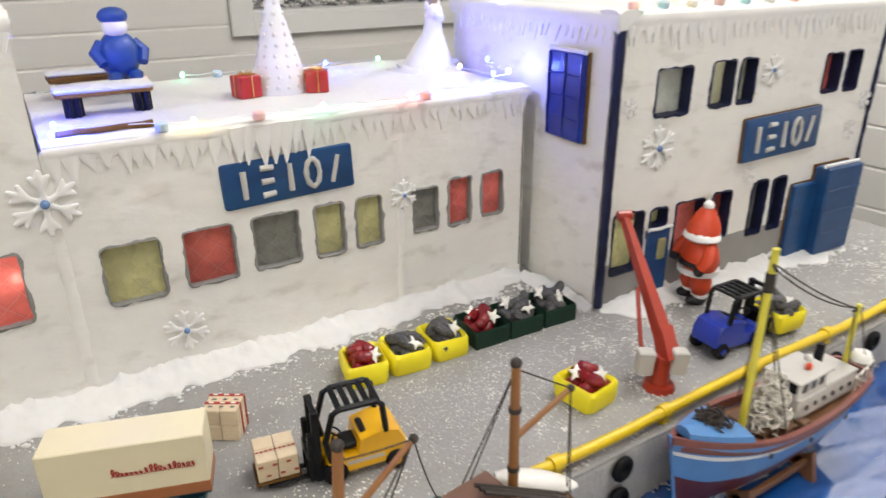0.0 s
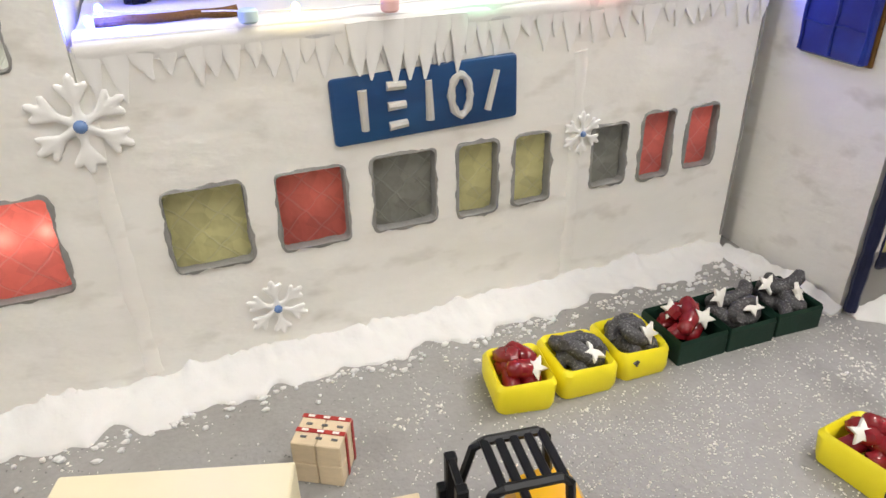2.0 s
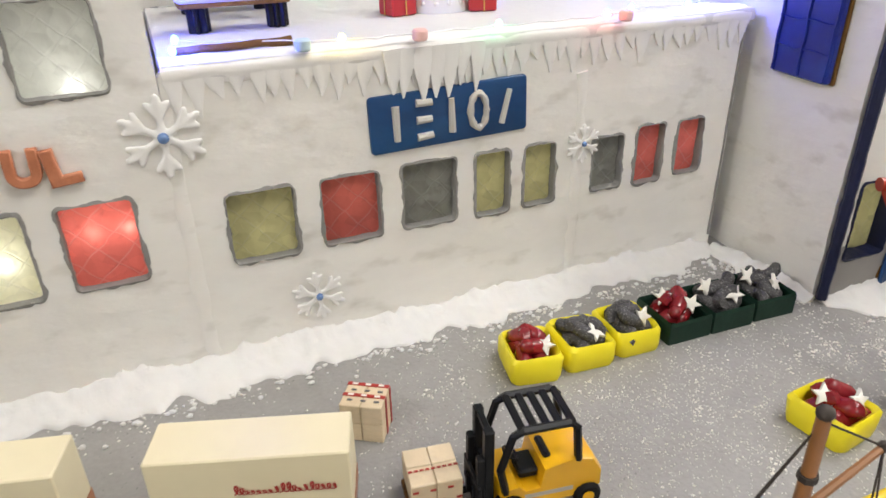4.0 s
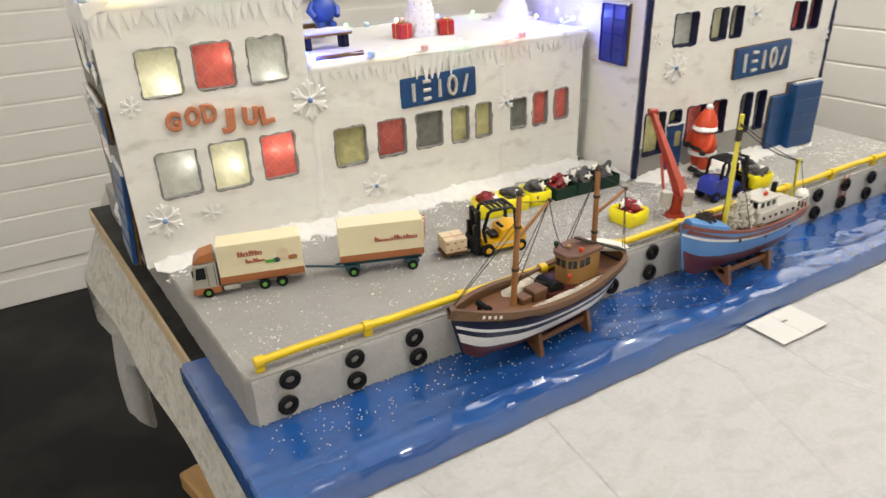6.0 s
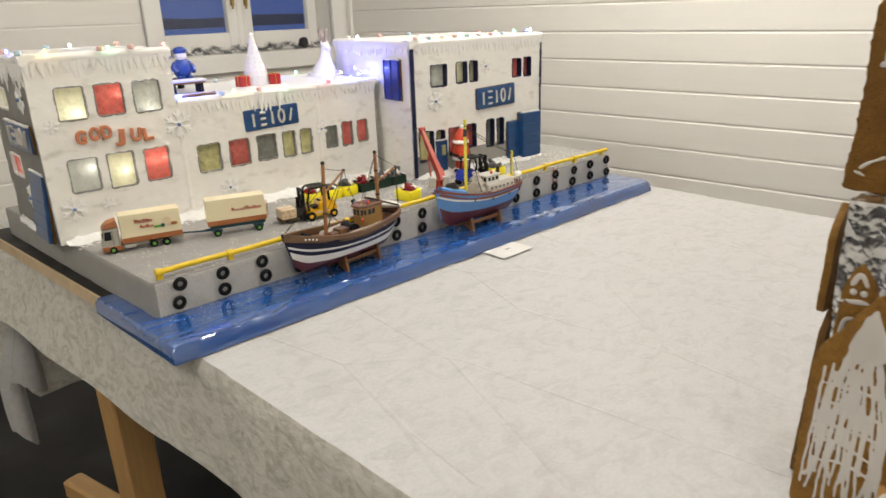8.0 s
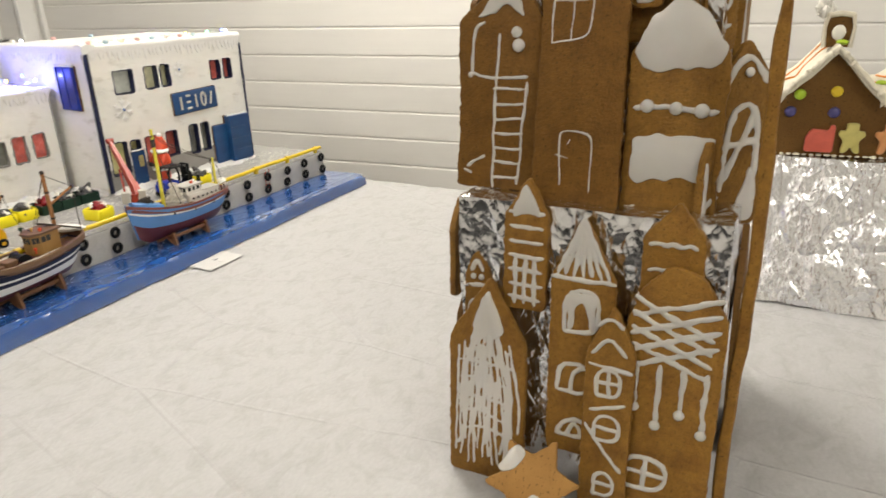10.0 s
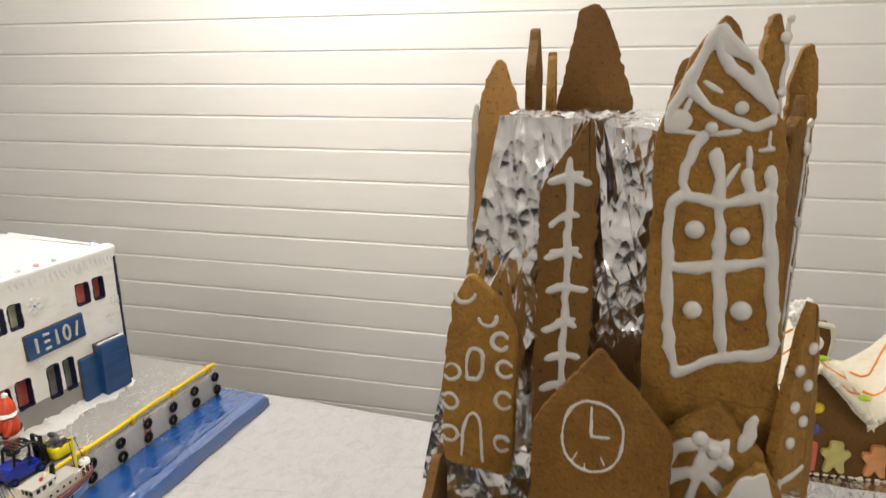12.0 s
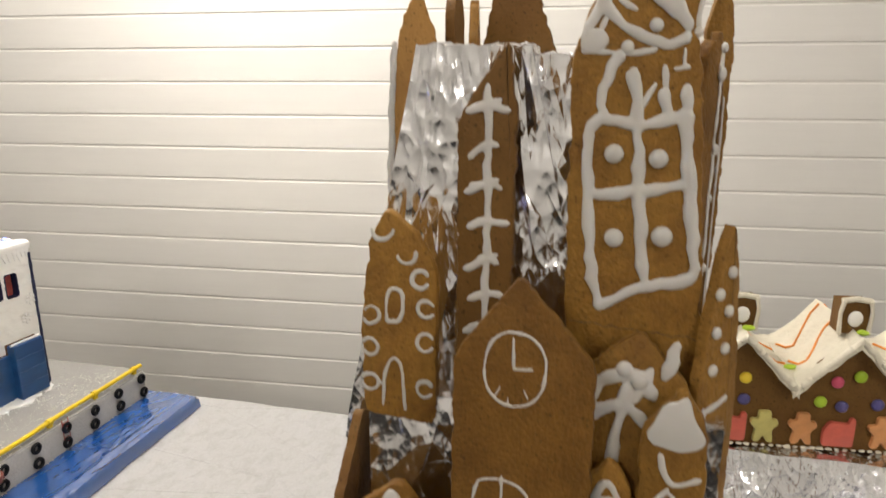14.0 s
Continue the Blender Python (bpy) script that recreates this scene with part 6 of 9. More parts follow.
# ---------------------------------------------------------------- fishing boats
def boat(m, L, beam, bow_z, mid_z, stern_z, keel_z, bands, deck, label, rail_mat, rail_drop, rail_in):
    """A hull from bow (x = 0) to stern (x = L), height from the stand; bands: materials from the keel up with their share of the height."""
    t = thing("model_boat", label, "model boat", m, group="fishing boats")
    n = 34
    def sheer(s):
        return mid_z + (bow_z - mid_z) * max(0, 1 - s / 0.60) ** 1.7 + (stern_z - mid_z) * max(0, (s - 0.55) / 0.45) ** 1.7
    def half(s):
        bow = math.sin(min(1, s / 0.44) * math.pi / 2) ** 0.82
        stern = 1 - 0.34 * max(0, (s - 0.58) / 0.42) ** 2.2
        tuck = 1 - max(0, (s - 0.95) / 0.05) ** 2 * 0.30
        return beam / 2 * bow * stern * tuck
    def section(s, k):
        """k from 0 (keel) to 1 (gunwale): half width and height."""
        low = keel_z + 0.016 * max(0, 1 - s / 0.16) ** 1.6 + 0.016 * max(0, (s - 0.82) / 0.18) ** 2
        z = low + (sheer(s) - low) * k
        p = 0.40 + 0.55 * max(0, 1 - s / 0.30) + 0.25 * max(0, (s - 0.75) / 0.25)
        return max(half(s) * k ** p, 0.0011), z
    rake = lambda s, k: 0.017 * (1 - k) * max(0, 1 - s / 0.20) - 0.016 * (1 - k) * max(0, (s - 0.85) / 0.15)
    cuts = [0.0]
    for mt, share_ in bands:
        cuts.append(cuts[-1] + share_)
    hull = None
    for b, (mt, share_) in enumerate(bands):
        bm = bmesh.new()
        ks = [cuts[b] + share_ * i / 3 for i in range(4)]
        for sg in (-1, 1):
            rows = []
            for i in range(n + 1):
                s = i / n
                rows.append([bm.verts.new((s * L + rake(s, k), sg * section(s, k)[0], section(s, k)[1])) for k in ks])
            for p, q in zip(rows, rows[1:]):
                for j in range(3):
                    f = [p[j], q[j], q[j + 1], p[j + 1]]
                    bm.faces.new(f if sg < 0 else f[::-1])
            if sg > 0:
                for j in range(3):
                    bm.faces.new([end[j], end[j + 1], rows[-1][j + 1], rows[-1][j]])
                    bm.faces.new([start[j], rows[0][j], rows[0][j + 1], start[j + 1]])
            else:
                end, start = rows[-1], rows[0]
        if hull is None:
            hull = part("hull", bm, mt, t, smooth=True)
        else:
            part("hull_band", bm, mt, hull, smooth=True)
    # deck planks' sheet, set below the rail
    bm = bmesh.new()
    rows = []
    for i in range(1, n + 1):
        s = i / n
        z = sheer(s) - 0.010
        w = max(half(s) - 0.0018, 0.0008)
        rows.append([bm.verts.new((s * L, y, z)) for y in (-w, w)])
    for p, q in zip(rows, rows[1:]):
        bm.faces.new((p[0], q[0], q[1], p[1]))
    part("deck", bm, deck, t, "brown wooden deck")
    for sg in (-1, 1):
        bm = bmesh.new()
        prof = []
        for i in range(n + 1):
            s = i / n
            y, z = sg * half(s), sheer(s)
            d = rail_drop * (1 + 1.3 * max(0, 1 - s / 0.32))
            prof.append([(s * L, y - sg * rail_in * 0.6, z - 0.011), (s * L, y - sg * rail_in, z - 0.002), (s * L, y - sg * rail_in, z + 0.0016), (s * L, y + sg * 0.0014, z + 0.0018), (s * L, y + sg * 0.0013, z - d), (s * L, y - sg * 0.0010, z - d)])
        loft(bm, prof)
        bmesh.ops.recalc_face_normals(bm, faces=bm.faces)
        part("gunwale", bm, rail_mat, t)
    bm = bmesh.new()
    y, z = half(1.0), sheer(1.0)
    loft(bm, [[(L - 0.003, sy * y, z - 0.011), (L + 0.0012, sy * y, z - 0.011), (L + 0.0014, sy * y, z + 0.0018), (L - 0.003, sy * y, z + 0.0016)] for sy in (-1, 1)])
    part("transom", bm, rail_mat, t)
    bm = bmesh.new()
    low = keel_z + 0.014
    tube(bm, [(0.0165, 0, low), (0.008, 0, (low + bow_z) / 2), (-0.001, 0, bow_z + 0.003)], 0.0016, 6)
    part("stem", bm, bands[-1][0], t)
    return t, sheer, half


def rope(bm, p, q, sag=0.0, r=0.0005, n=8):
    p, q = Vector(p), Vector(q)
    tube(bm, [p.lerp(q, i / n) - Vector((0, 0, sag * 4 * (i / n) * (1 - i / n))) for i in range(n + 1)], r, 5)


def stand(m, w, label):
    t = thing("boat_stand", label, "stand", m, group="boat stands")
    for x in (-w / 2, w / 2):
        bm = bmesh.new()
        for s in (-1, 1):
            slab(bm, [(s * 0.003, 0.003), (s * 0.021, -0.0065), (s * 0.027, -0.0065), (s * 0.021, 0.020), (s * 0.013, 0.013)], 0.005)
        box(bm, (0, 0.0025, 0.008), (0.036, 0.005, 0.006))
        part("cradle", bm, M_BOATWOOD, t, m=pose(x, 0, 0, 0, 0, 90))
    for s in (-1, 1):
        bm = bmesh.new()
        box(bm, (0, s * 0.017, 0.009), (w, 0.004, 0.006), bev=0.0006)
        part("rail", bm, M_BOATWOOD, t)


def net_bm(cx, cy, cz, sx, sy, sz, count, r, seed):
    """Tangled thread loops in a heap."""
    bm = bmesh.new()
    rr = random.Random(seed)
    for _ in range(count):
        a, b = rr.uniform(0, 6.28), rr.uniform(0.2, 1)
        c = Vector((cx + sx * b * math.cos(a), cy + sy * b * math.sin(a), cz + sz * rr.uniform(0, 1) * (1.1 - b * 0.8)))
        u, v = frame_of((rr.uniform(-1, 1), rr.uniform(-1, 1), rr.uniform(0.2, 1)))
        R = rr.uniform(0.003, 0.006)
        tube(bm, [c + R * (math.cos(k) * u * rr.uniform(0.8, 1.2) + math.sin(k) * v) for k in (0, 0.8, 1.6, 2.4, 3.2, 4.0, 4.8, 5.6, 6.4)], r, 4)
    return bm


def fold_net_bm(pts, w, h, r, seed):
    """A net folded lengthwise: threads that run along the line and cross ties between them."""
    bm = bmesh.new()
    rr = random.Random(seed)
    n = 40
    line = [Vector(pts[0]).lerp(Vector(pts[1]), i / n) for i in range(n + 1)]
    way = (Vector(pts[1]) - Vector(pts[0])).normalized()
    side = Vector((-way.y, way.x, 0))
    for k in range(26):
        a = rr.uniform(0, math.pi)
        ph, am = rr.uniform(0, 6), rr.uniform(0.6, 1.0)
        out = []
        for i, c in enumerate(line):
            e = min(1.0, 0.45 + i / 6, 0.45 + (n - i) / 6)
            a2 = a + 0.7 * math.sin(i * 0.55 + ph) + 0.4 * math.sin(i * 1.3 + ph * 2)
            out.append(c + e * am * (side * w * math.cos(a2) + Vector((0, 0, h * abs(math.sin(a2))))))
        tube(bm, out, r, 4)
    for k in range(70):
        c = line[rr.randrange(1, n)]
        a = rr.uniform(0, 2.2)
        tube(bm, [c + side * w * math.cos(a + j * 0.3) + Vector((0, 0, h * abs(math.sin(a + j * 0.3)) + 0.0004)) + way * 0.0008 * j for j in range(5)], r, 4)
    return bm


# boat 1: navy and white, brown wood
SZ = TZ + 0.0345
B1 = pose(0.1945, -0.0435, SZ, 0, 0, 6.6)
stand(B1 @ pose(0.146, 0, -0.001), 0.076, "small brown wooden stand under the navy boat")
b1, sheer1, half1 = boat(B1, 0.246, 0.074, 0.080, 0.0585, 0.068, 0.0075, [(M_MAROON, 0.27), (M_WHITEPAINT, 0.21), (M_NAVYHULL, 0.115), (M_WHITEPAINT, 0.065), (M_NAVYHULL, 0.34)], M_BOATWOOD, "navy and white model fishing boat with brown deck on a stand", M_BOATRAIL, 0.0045, 0.0052)
for p, top in (((0.0850, 0, 0.046), (0.0940, 0.003, 0.1770)), ((0.2115, 0.002, 0.056), (0.2120, 0.004, 0.1740))):
    bm = bmesh.new()
    tube(bm, [p, tuple((a_ + b_) / 2 for a_, b_ in zip(p, top)), top], [0.0034, 0.0032, 0.0028], 9)
    mast = part("mast", bm, M_MAST, b1, "varnished wooden mast", smooth=True)
    bm = bmesh.new()
    ball(bm, top, (0.0036, 0.0036, 0.0034))
    part("cap", bm, M_STRING, mast, smooth=True)
    for f in (0.72, 0.36):
        q = Vector(p).lerp(Vector(top), f)
        bm = bmesh.new()
        rod(bm, q, q + Vector((0, 0, 0.003)), 0.0040, 0.0040, 9)
        part("band", bm, M_STRING, mast)
TIP1, TIP2 = (0.140, 0.006, 0.156), (0.2545, -0.002, 0.1415)
for p, q in (((0.0915, 0.002, 0.128), TIP1), ((0.2120, 0.003, 0.1215), TIP2)):
    bm = bmesh.new()
    rod(bm, p, q, 0.0021, 0.0017, 8)
    boom = part("boom", bm, M_MAST, b1, smooth=True)
    bm = bmesh.new()
    ball(bm, q, 0.0027)
    part("block", bm, M_STRING, boom, smooth=True)
for p, q, sag in (((0.006, 0, 0.083), (0.090, 0.002, 0.140), 0.0), ((0.006, 0.001, 0.083), (0.0905, 0.002, 0.150), 0.0), ((0.094, 0.003, 0.168), TIP1, 0.001), (TIP1, (0.097, 0.010, 0.062), 0.0), (TIP1, (0.100, 0.012, 0.062), 0.0), (TIP1, (0.090, 0.002, 0.092), 0.0), (TIP1, (0.172, 0.004, 0.094), 0.020), ((0.0900, 0, 0.098), (0.132, -0.002, 0.064), 0.004), ((0.212, 0.004, 0.170), TIP2, 0.0), (TIP2, (0.240, -0.020, 0.071), 0.0), (TIP2, (0.246, -0.012, 0.071), 0.0), ((0.212, 0.004, 0.170), (0.186, 0.030, 0.066), 0.0), ((0.212, 0.004, 0.170), (0.194, 0.030, 0.066), 0.0)):
    bm = bmesh.new()
    rope(bm, p, q, sag)
    part("rigging_line", bm, M_STRING, b1)
# red casing and the six-sided wheelhouse on it
bm = bmesh.new()
foot = [(0.126, -0.013), (0.143, -0.020), (0.203, -0.0205), (0.203, 0.0205), (0.143, 0.020), (0.126, 0.013)]
loft(bm, [[(x, y, z) for x, y in foot] for z in (0.0485, 0.0555, 0.0565)])
part("engine_casing", bm, M_CASING, b1, "dark red casing round the wheelhouse")
wall = [(0.1560, -0.0085), (0.1660, -0.0165), (0.2005, -0.0165), (0.2005, 0.0165), (0.1660, 0.0165), (0.1560, 0.0085)]
bm = bmesh.new()
loft(bm, [[(x, y, z) for x, y in wall] for z in (0.0555, 0.0885)])
wh = part("wheelhouse", bm, M_CABIN, b1, "ochre wooden wheelhouse")
bm = bmesh.new()
grow = lambda f: [(0.178 + (x - 0.178) * f, y * f) for x, y in wall]
loft(bm, [[(x, y, z) for x, y in grow(f)] for z, f in ((0.0882, 1.12), (0.0915, 1.14), (0.0922, 1.10))])
part("roof", bm, M_ROOFBROWN, wh, "brown cabin roof")
def pane_on(p, q, t0, t1, z0, z1):
    bm = bmesh.new()
    p, q = Vector((*p, 0)), Vector((*q, 0))
    o = Vector(((q - p).y, -(q - p).x, 0)).normalized() * 0.0005
    a_, b_ = p.lerp(q, t0) + o, p.lerp(q, t1) + o
    loft(bm, [[(a_.x, a_.y, z), (b_.x, b_.y, z), (b_.x - 3 * o.x, b_.y - 3 * o.y, z), (a_.x - 3 * o.x, a_.y - 3 * o.y, z)] for z in (z0, z1)])
    part("window", bm, M_GLASSDARK, wh)
for i, spans in ((0, ((0.12, 0.46), (0.54, 0.88))), (1, ((0.06, 0.26), (0.32, 0.52))), (5, ((0.10, 0.45), (0.55, 0.90))), (4, ((0.12, 0.46), (0.54, 0.88)))):
    for t0, t1 in spans:
        pane_on(wall[i], wall[(i + 1) % 6], t0, t1, 0.0755, 0.0845)
for x, y, z, r, mt in ((0.160, 0.012, 0.0975, 0.0042, M_GREEN), (0.172, -0.0135, 0.0960, 0.0038, M_RED), (0.1575, -0.0125, 0.0680, 0.0034, M_RED), (0.168, 0.0, 0.0960, 0.0030, M_GOLD), (0.146, 0.014, 0.064, 0.0034, M_MAROON)):
    bm = bmesh.new()
    ball(bm, (x, y, z), r * 0.78)
    rod(bm, (x, y, z - 0.007), (x, y, z), 0.0011)
    part("lantern", bm, mt, wh, smooth=True)
for x, y, s, hh in ((0.100, 0.0, 0.014, 0.011), (0.119, 0.001, 0.020, 0.014)):
    bm = bmesh.new()
    box(bm, (x, y, 0.0485 + hh / 2), (s, s * 0.95, hh), bev=0.001)
    part("hatch", bm, M_HATCHWOOD, b1, "brown hatch cover")
bm = bmesh.new()
tube(bm, [(0.137, -0.013, 0.0575), (0.138, -0.009, 0.0575), (0.138, 0.009, 0.0575), (0.139, 0.013, 0.0575)], [0.0095, 0.0085, 0.0085, 0.0095], 16)
part("winch", bm, M_BLACK, b1, "black winch drum", smooth=True)
for y in (-0.009, 0.005):
    bm = bmesh.new()
    box(bm, (0.043, y, 0.0665), (0.005, 0.004, 0.013), bev=0.001)
    part("bollard", bm, M_BLACK, b1)
bm = bmesh.new()
tube(bm, [(0.043, -0.011, 0.069), (0.043, 0.008, 0.069)], 0.0034, 10)
part("capstan", bm, M_BLACK, b1, smooth=True)
part("net", fold_net_bm(((0.088, -0.0235, 0.0495), (0.196, -0.0265, 0.0520)), 0.0062, 0.0085, 0.00055, 4), M_NET, b1, "pale folded fishing net", kind="stuff")
part("net", fold_net_bm(((0.090, 0.0220, 0.0495), (0.150, 0.0265, 0.0500)), 0.0065, 0.0085, 0.00055, 6), M_NET, b1, "pale folded fishing net", kind="stuff")
for k in range(3):
    bm = bmesh.new()
    rod(bm, (0.184, -0.002 + 0.0045 * k, 0.1000 - 0.0005 * k), (0.236, -0.024 + 0.0045 * k, 0.0780), 0.0015, 0.0015, 7)
    part("pole", bm, M_STRING, b1, "dark wooden pole")
bm = bmesh.new()
rings = []
for i in range(16):
    s = i / 15
    w = 0.0098 * math.sin(math.pi * min(0.985, 0.10 + s * 0.885)) ** 0.55
    c = Vector((0.212 + 0.044 * s, 0.019 - 0.031 * s, 0.0800 - 0.0085 * s))
    side = Vector((0.029, 0.046, 0)).normalized()
    rings.append([c + side * w * math.cos(a) + Vector((0, 0, 0.72 * w * math.sin(a))) for a in (0, 0.63, 1.26, 1.88, 2.51, 3.14, 3.9, 4.71, 5.5)])
loft(bm, rings)
bmesh.ops.recalc_face_normals(bm, faces=bm.faces)
part("lifeboat", bm, M_WHITEPAINT, b1, "white upturned dinghy", smooth=True)
for k in range(4):
    s = 0.115 + 0.022 * k
    bm = bmesh.new()
    box(bm, (s * 0.246, -half1(s) - 0.0017, sheer1(s) - 0.0035), (0.0030, 0.0008, 0.0030))
    part("name_mark", bm, M_WHITEPAINT, b1, "tiny white mark at the bow")

# boat 2: light blue
B2 = pose(0.522, -0.0385, SZ, 0, 0, 0) @ Matrix.Diagonal((0.914, 0.735, 0.935, 1))
stand(pose(0.640, -0.0385, SZ - 0.001), 0.080, "small brown wooden stand under the light blue boat")
b2, sheer2, half2 = boat(B2, 0.255, 0.078, 0.092, 0.064, 0.068, 0.0085, [(M_MAROON, 0.43), (M_BOATBLUE, 0.33), (M_WHITEPAINT, 0.055), (M_BOATBLUE, 0.185)], M_BOATWOOD, "light blue model trawler with yellow mast on a stand", M_REDRAIL, 0.0020, 0.0040)
bm = bmesh.new()
rows = []
for i in range(1, 9):
    s = 0.02 + 0.25 * i / 8
    w = max(half2(s) - 0.001, 0.001)
    rows.append([(s * 0.255, -w, sheer2(s) + 0.001), (s * 0.255, -w * 0.92, sheer2(s) + 0.006), (s * 0.255, -w * 0.4, sheer2(s) + 0.009), (s * 0.255, w * 0.4, sheer2(s) + 0.009), (s * 0.255, w * 0.92, sheer2(s) + 0.006), (s * 0.255, w, sheer2(s) + 0.001)])
loft(bm, rows, closed=False, caps=True)
bmesh.ops.recalc_face_normals(bm, faces=bm.faces)
part("foredeck", bm, M_BOATBLUE, b2, "light blue foredeck", smooth=True)
for k in range(3):
    s = 0.34 + 0.21 * k
    bm = bmesh.new()
    box(bm, (s * 0.255, -half2(s) - 0.0007, sheer2(s) - 0.0125), (0.0035, 0.0012, 0.0040))
    part("scupper", bm, M_STRING, b2)
for x, z0, z1, r, lean in ((0.0895, 0.055, 0.221, 0.0038, 0.000), (0.2355, 0.060, 0.135, 0.0030, 0.001)):
    bm = bmesh.new()
    tube(bm, [(x, 0, z0), (x + lean * 0.5, 0, (z0 + z1) / 2), (x + lean, 0, z1)], [r, r, r * 0.9], 9)
    mast = part("mast", bm, M_MASTYELLOW, b2, "yellow painted mast", smooth=True)
    if z1 > 0.2:
        bm = bmesh.new()
        rod(bm, (x, 0, z1 - 0.034), (x, 0, z1 - 0.019), r * 1.3, r * 1.2, 9)
        part("band", bm, M_STRING, mast)
bm = bmesh.new()
rod(bm, (0.081, -0.010, 0.209), (0.098, 0.010, 0.209), 0.0016)
part("crosstree", bm, M_STRING, b2)
bm = bmesh.new()
rod(bm, (0.228, 0, 0.131), (0.244, 0, 0.129), 0.0013)
part("crosstree", bm, M_STRING, b2)
for p, q, sag in (((0.090, -0.002, 0.209), (0.236, 0, 0.131), 0.004), ((0.090, 0.002, 0.207), (0.240, 0, 0.130), 0.008), ((0.090, 0, 0.190), (0.116, 0.030, 0.070), 0), ((0.090, 0, 0.190), (0.122, 0.030, 0.070), 0), ((0.090, 0, 0.190), (0.112, -0.030, 0.070), 0), ((0.090, 0, 0.190), (0.126, -0.006, 0.080), 0), ((0.230, 0, 0.131), (0.226, -0.010, 0.085), 0), ((0.242, 0, 0.129), (0.244, -0.02, 0.072), 0)):
    bm = bmesh.new()
    rope(bm, p, q, sag, 0.0007)
    part("rigging_line", bm, M_STRING, b2)
bm = bmesh.new()
box(bm, (0.186, 0, 0.0710), (0.096, 0.044, 0.026), bev=0.002)
wh = part("wheelhouse", bm, M_WHITEPAINT, b2, "white superstructure", m=pose(0.186, 0, 0.058) @ Matrix.Diagonal((0.90, 0.88, 0.84, 1)) @ pose(-0.186, 0, -0.058))
bm = bmesh.new()
box(bm, (0.156, 0, 0.0925), (0.046, 0.042, 0.021), bev=0.0015)
part("bridge", bm, M_WHITEPAINT, wh)
bm = bmesh.new()
box(bm, (0.156, 0, 0.1040), (0.054, 0.049, 0.003), bev=0.001)
part("roof", bm, M_LIGHTGREY, wh, "grey roof")
bm = bmesh.new()
box(bm, (0.206, 0, 0.0845), (0.056, 0.046, 0.002), bev=0.0008)
part("roof", bm, M_LIGHTGREY, wh, "grey roof")
for k in range(3):
    for face in range(2):
        bm = bmesh.new()
        if face == 0:
            box(bm, (0.1328, -0.0132 + 0.0132 * k, 0.0955), (0.0008, 0.0100, 0.0100))
        else:
            box(bm, (0.1425 + 0.0130 * k, -0.0212, 0.0955), (0.0078, 0.0009, 0.0088))
        part("window", bm, M_GLASSDARK, wh)
for k in range(6):
    bm = bmesh.new()
    rod(bm, (0.150 + 0.0145 * k, -0.0215, 0.071), (0.150 + 0.0145 * k, -0.0228, 0.071), 0.0028, n=10)
    part("porthole", bm, M_GLASSDARK, wh)
for x, y, z, r, mt in ((0.160, -0.008, 0.1085, 0.0042, M_RED), (0.176, 0.004, 0.107, 0.0045, M_WHITEPAINT)):
    bm = bmesh.new()
    ball(bm, (x, y, z), r)
    part("lantern", bm, mt, wh, smooth=True)
bm = bmesh.new()
rod(bm, (0.190, 0.004, 0.084), (0.194, 0.004, 0.118), 0.0064, 0.0046, 10)
part("funnel", bm, M_BLACK, wh, smooth=True)
part("net", net_bm(0.116, -0.004, 0.057, 0.021, 0.020, 0.056, 240, 0.0008, 14), M_NET, b2, "pale tangled fishing net", kind="stuff")
part("coil", net_bm(0.048, 0.0, 0.087, 0.012, 0.014, 0.010, 70, 0.0008, 17), M_STRING, b2, "dark coiled rope", kind="stuff")
part("tackle", net_bm(0.118, -0.016, 0.054, 0.040, 0.012, 0.012, 60, 0.0010, 19), M_HATCHWOOD, b2, "brown tangled tackle on deck", kind="stuff")
for x, y, s in ((0.100, 0.014, 0.014), (0.124, -0.022, 0.014), (0.140, -0.028, 0.010)):
    bm = bmesh.new()
    box(bm, (x, y, 0.060), (s, s, 0.012), bev=0.001)
    part("hatch", bm, M_HATCHWOOD, b2, "brown hatch cover")
bm = bmesh.new()
for i in range(4):
    tube(bm, [(0.214 + 0.010 * i, -0.029 + 0.001 * i, 0.068), (0.214 + 0.010 * i, -0.029 + 0.001 * i, 0.083)], 0.0008, 5)
tube(bm, [(0.208, -0.030, 0.083), (0.250, -0.022, 0.083)], 0.0009, 5)
part("rail", bm, M_WHITEPAINT, b2)
bm = bmesh.new()
ball(bm, (0.246, -0.010, 0.083), (0.010, 0.012, 0.007), wob=0.2)
part("life_raft", bm, M_WHITEPAINT, b2, "white raft canister at the stern", smooth=True)

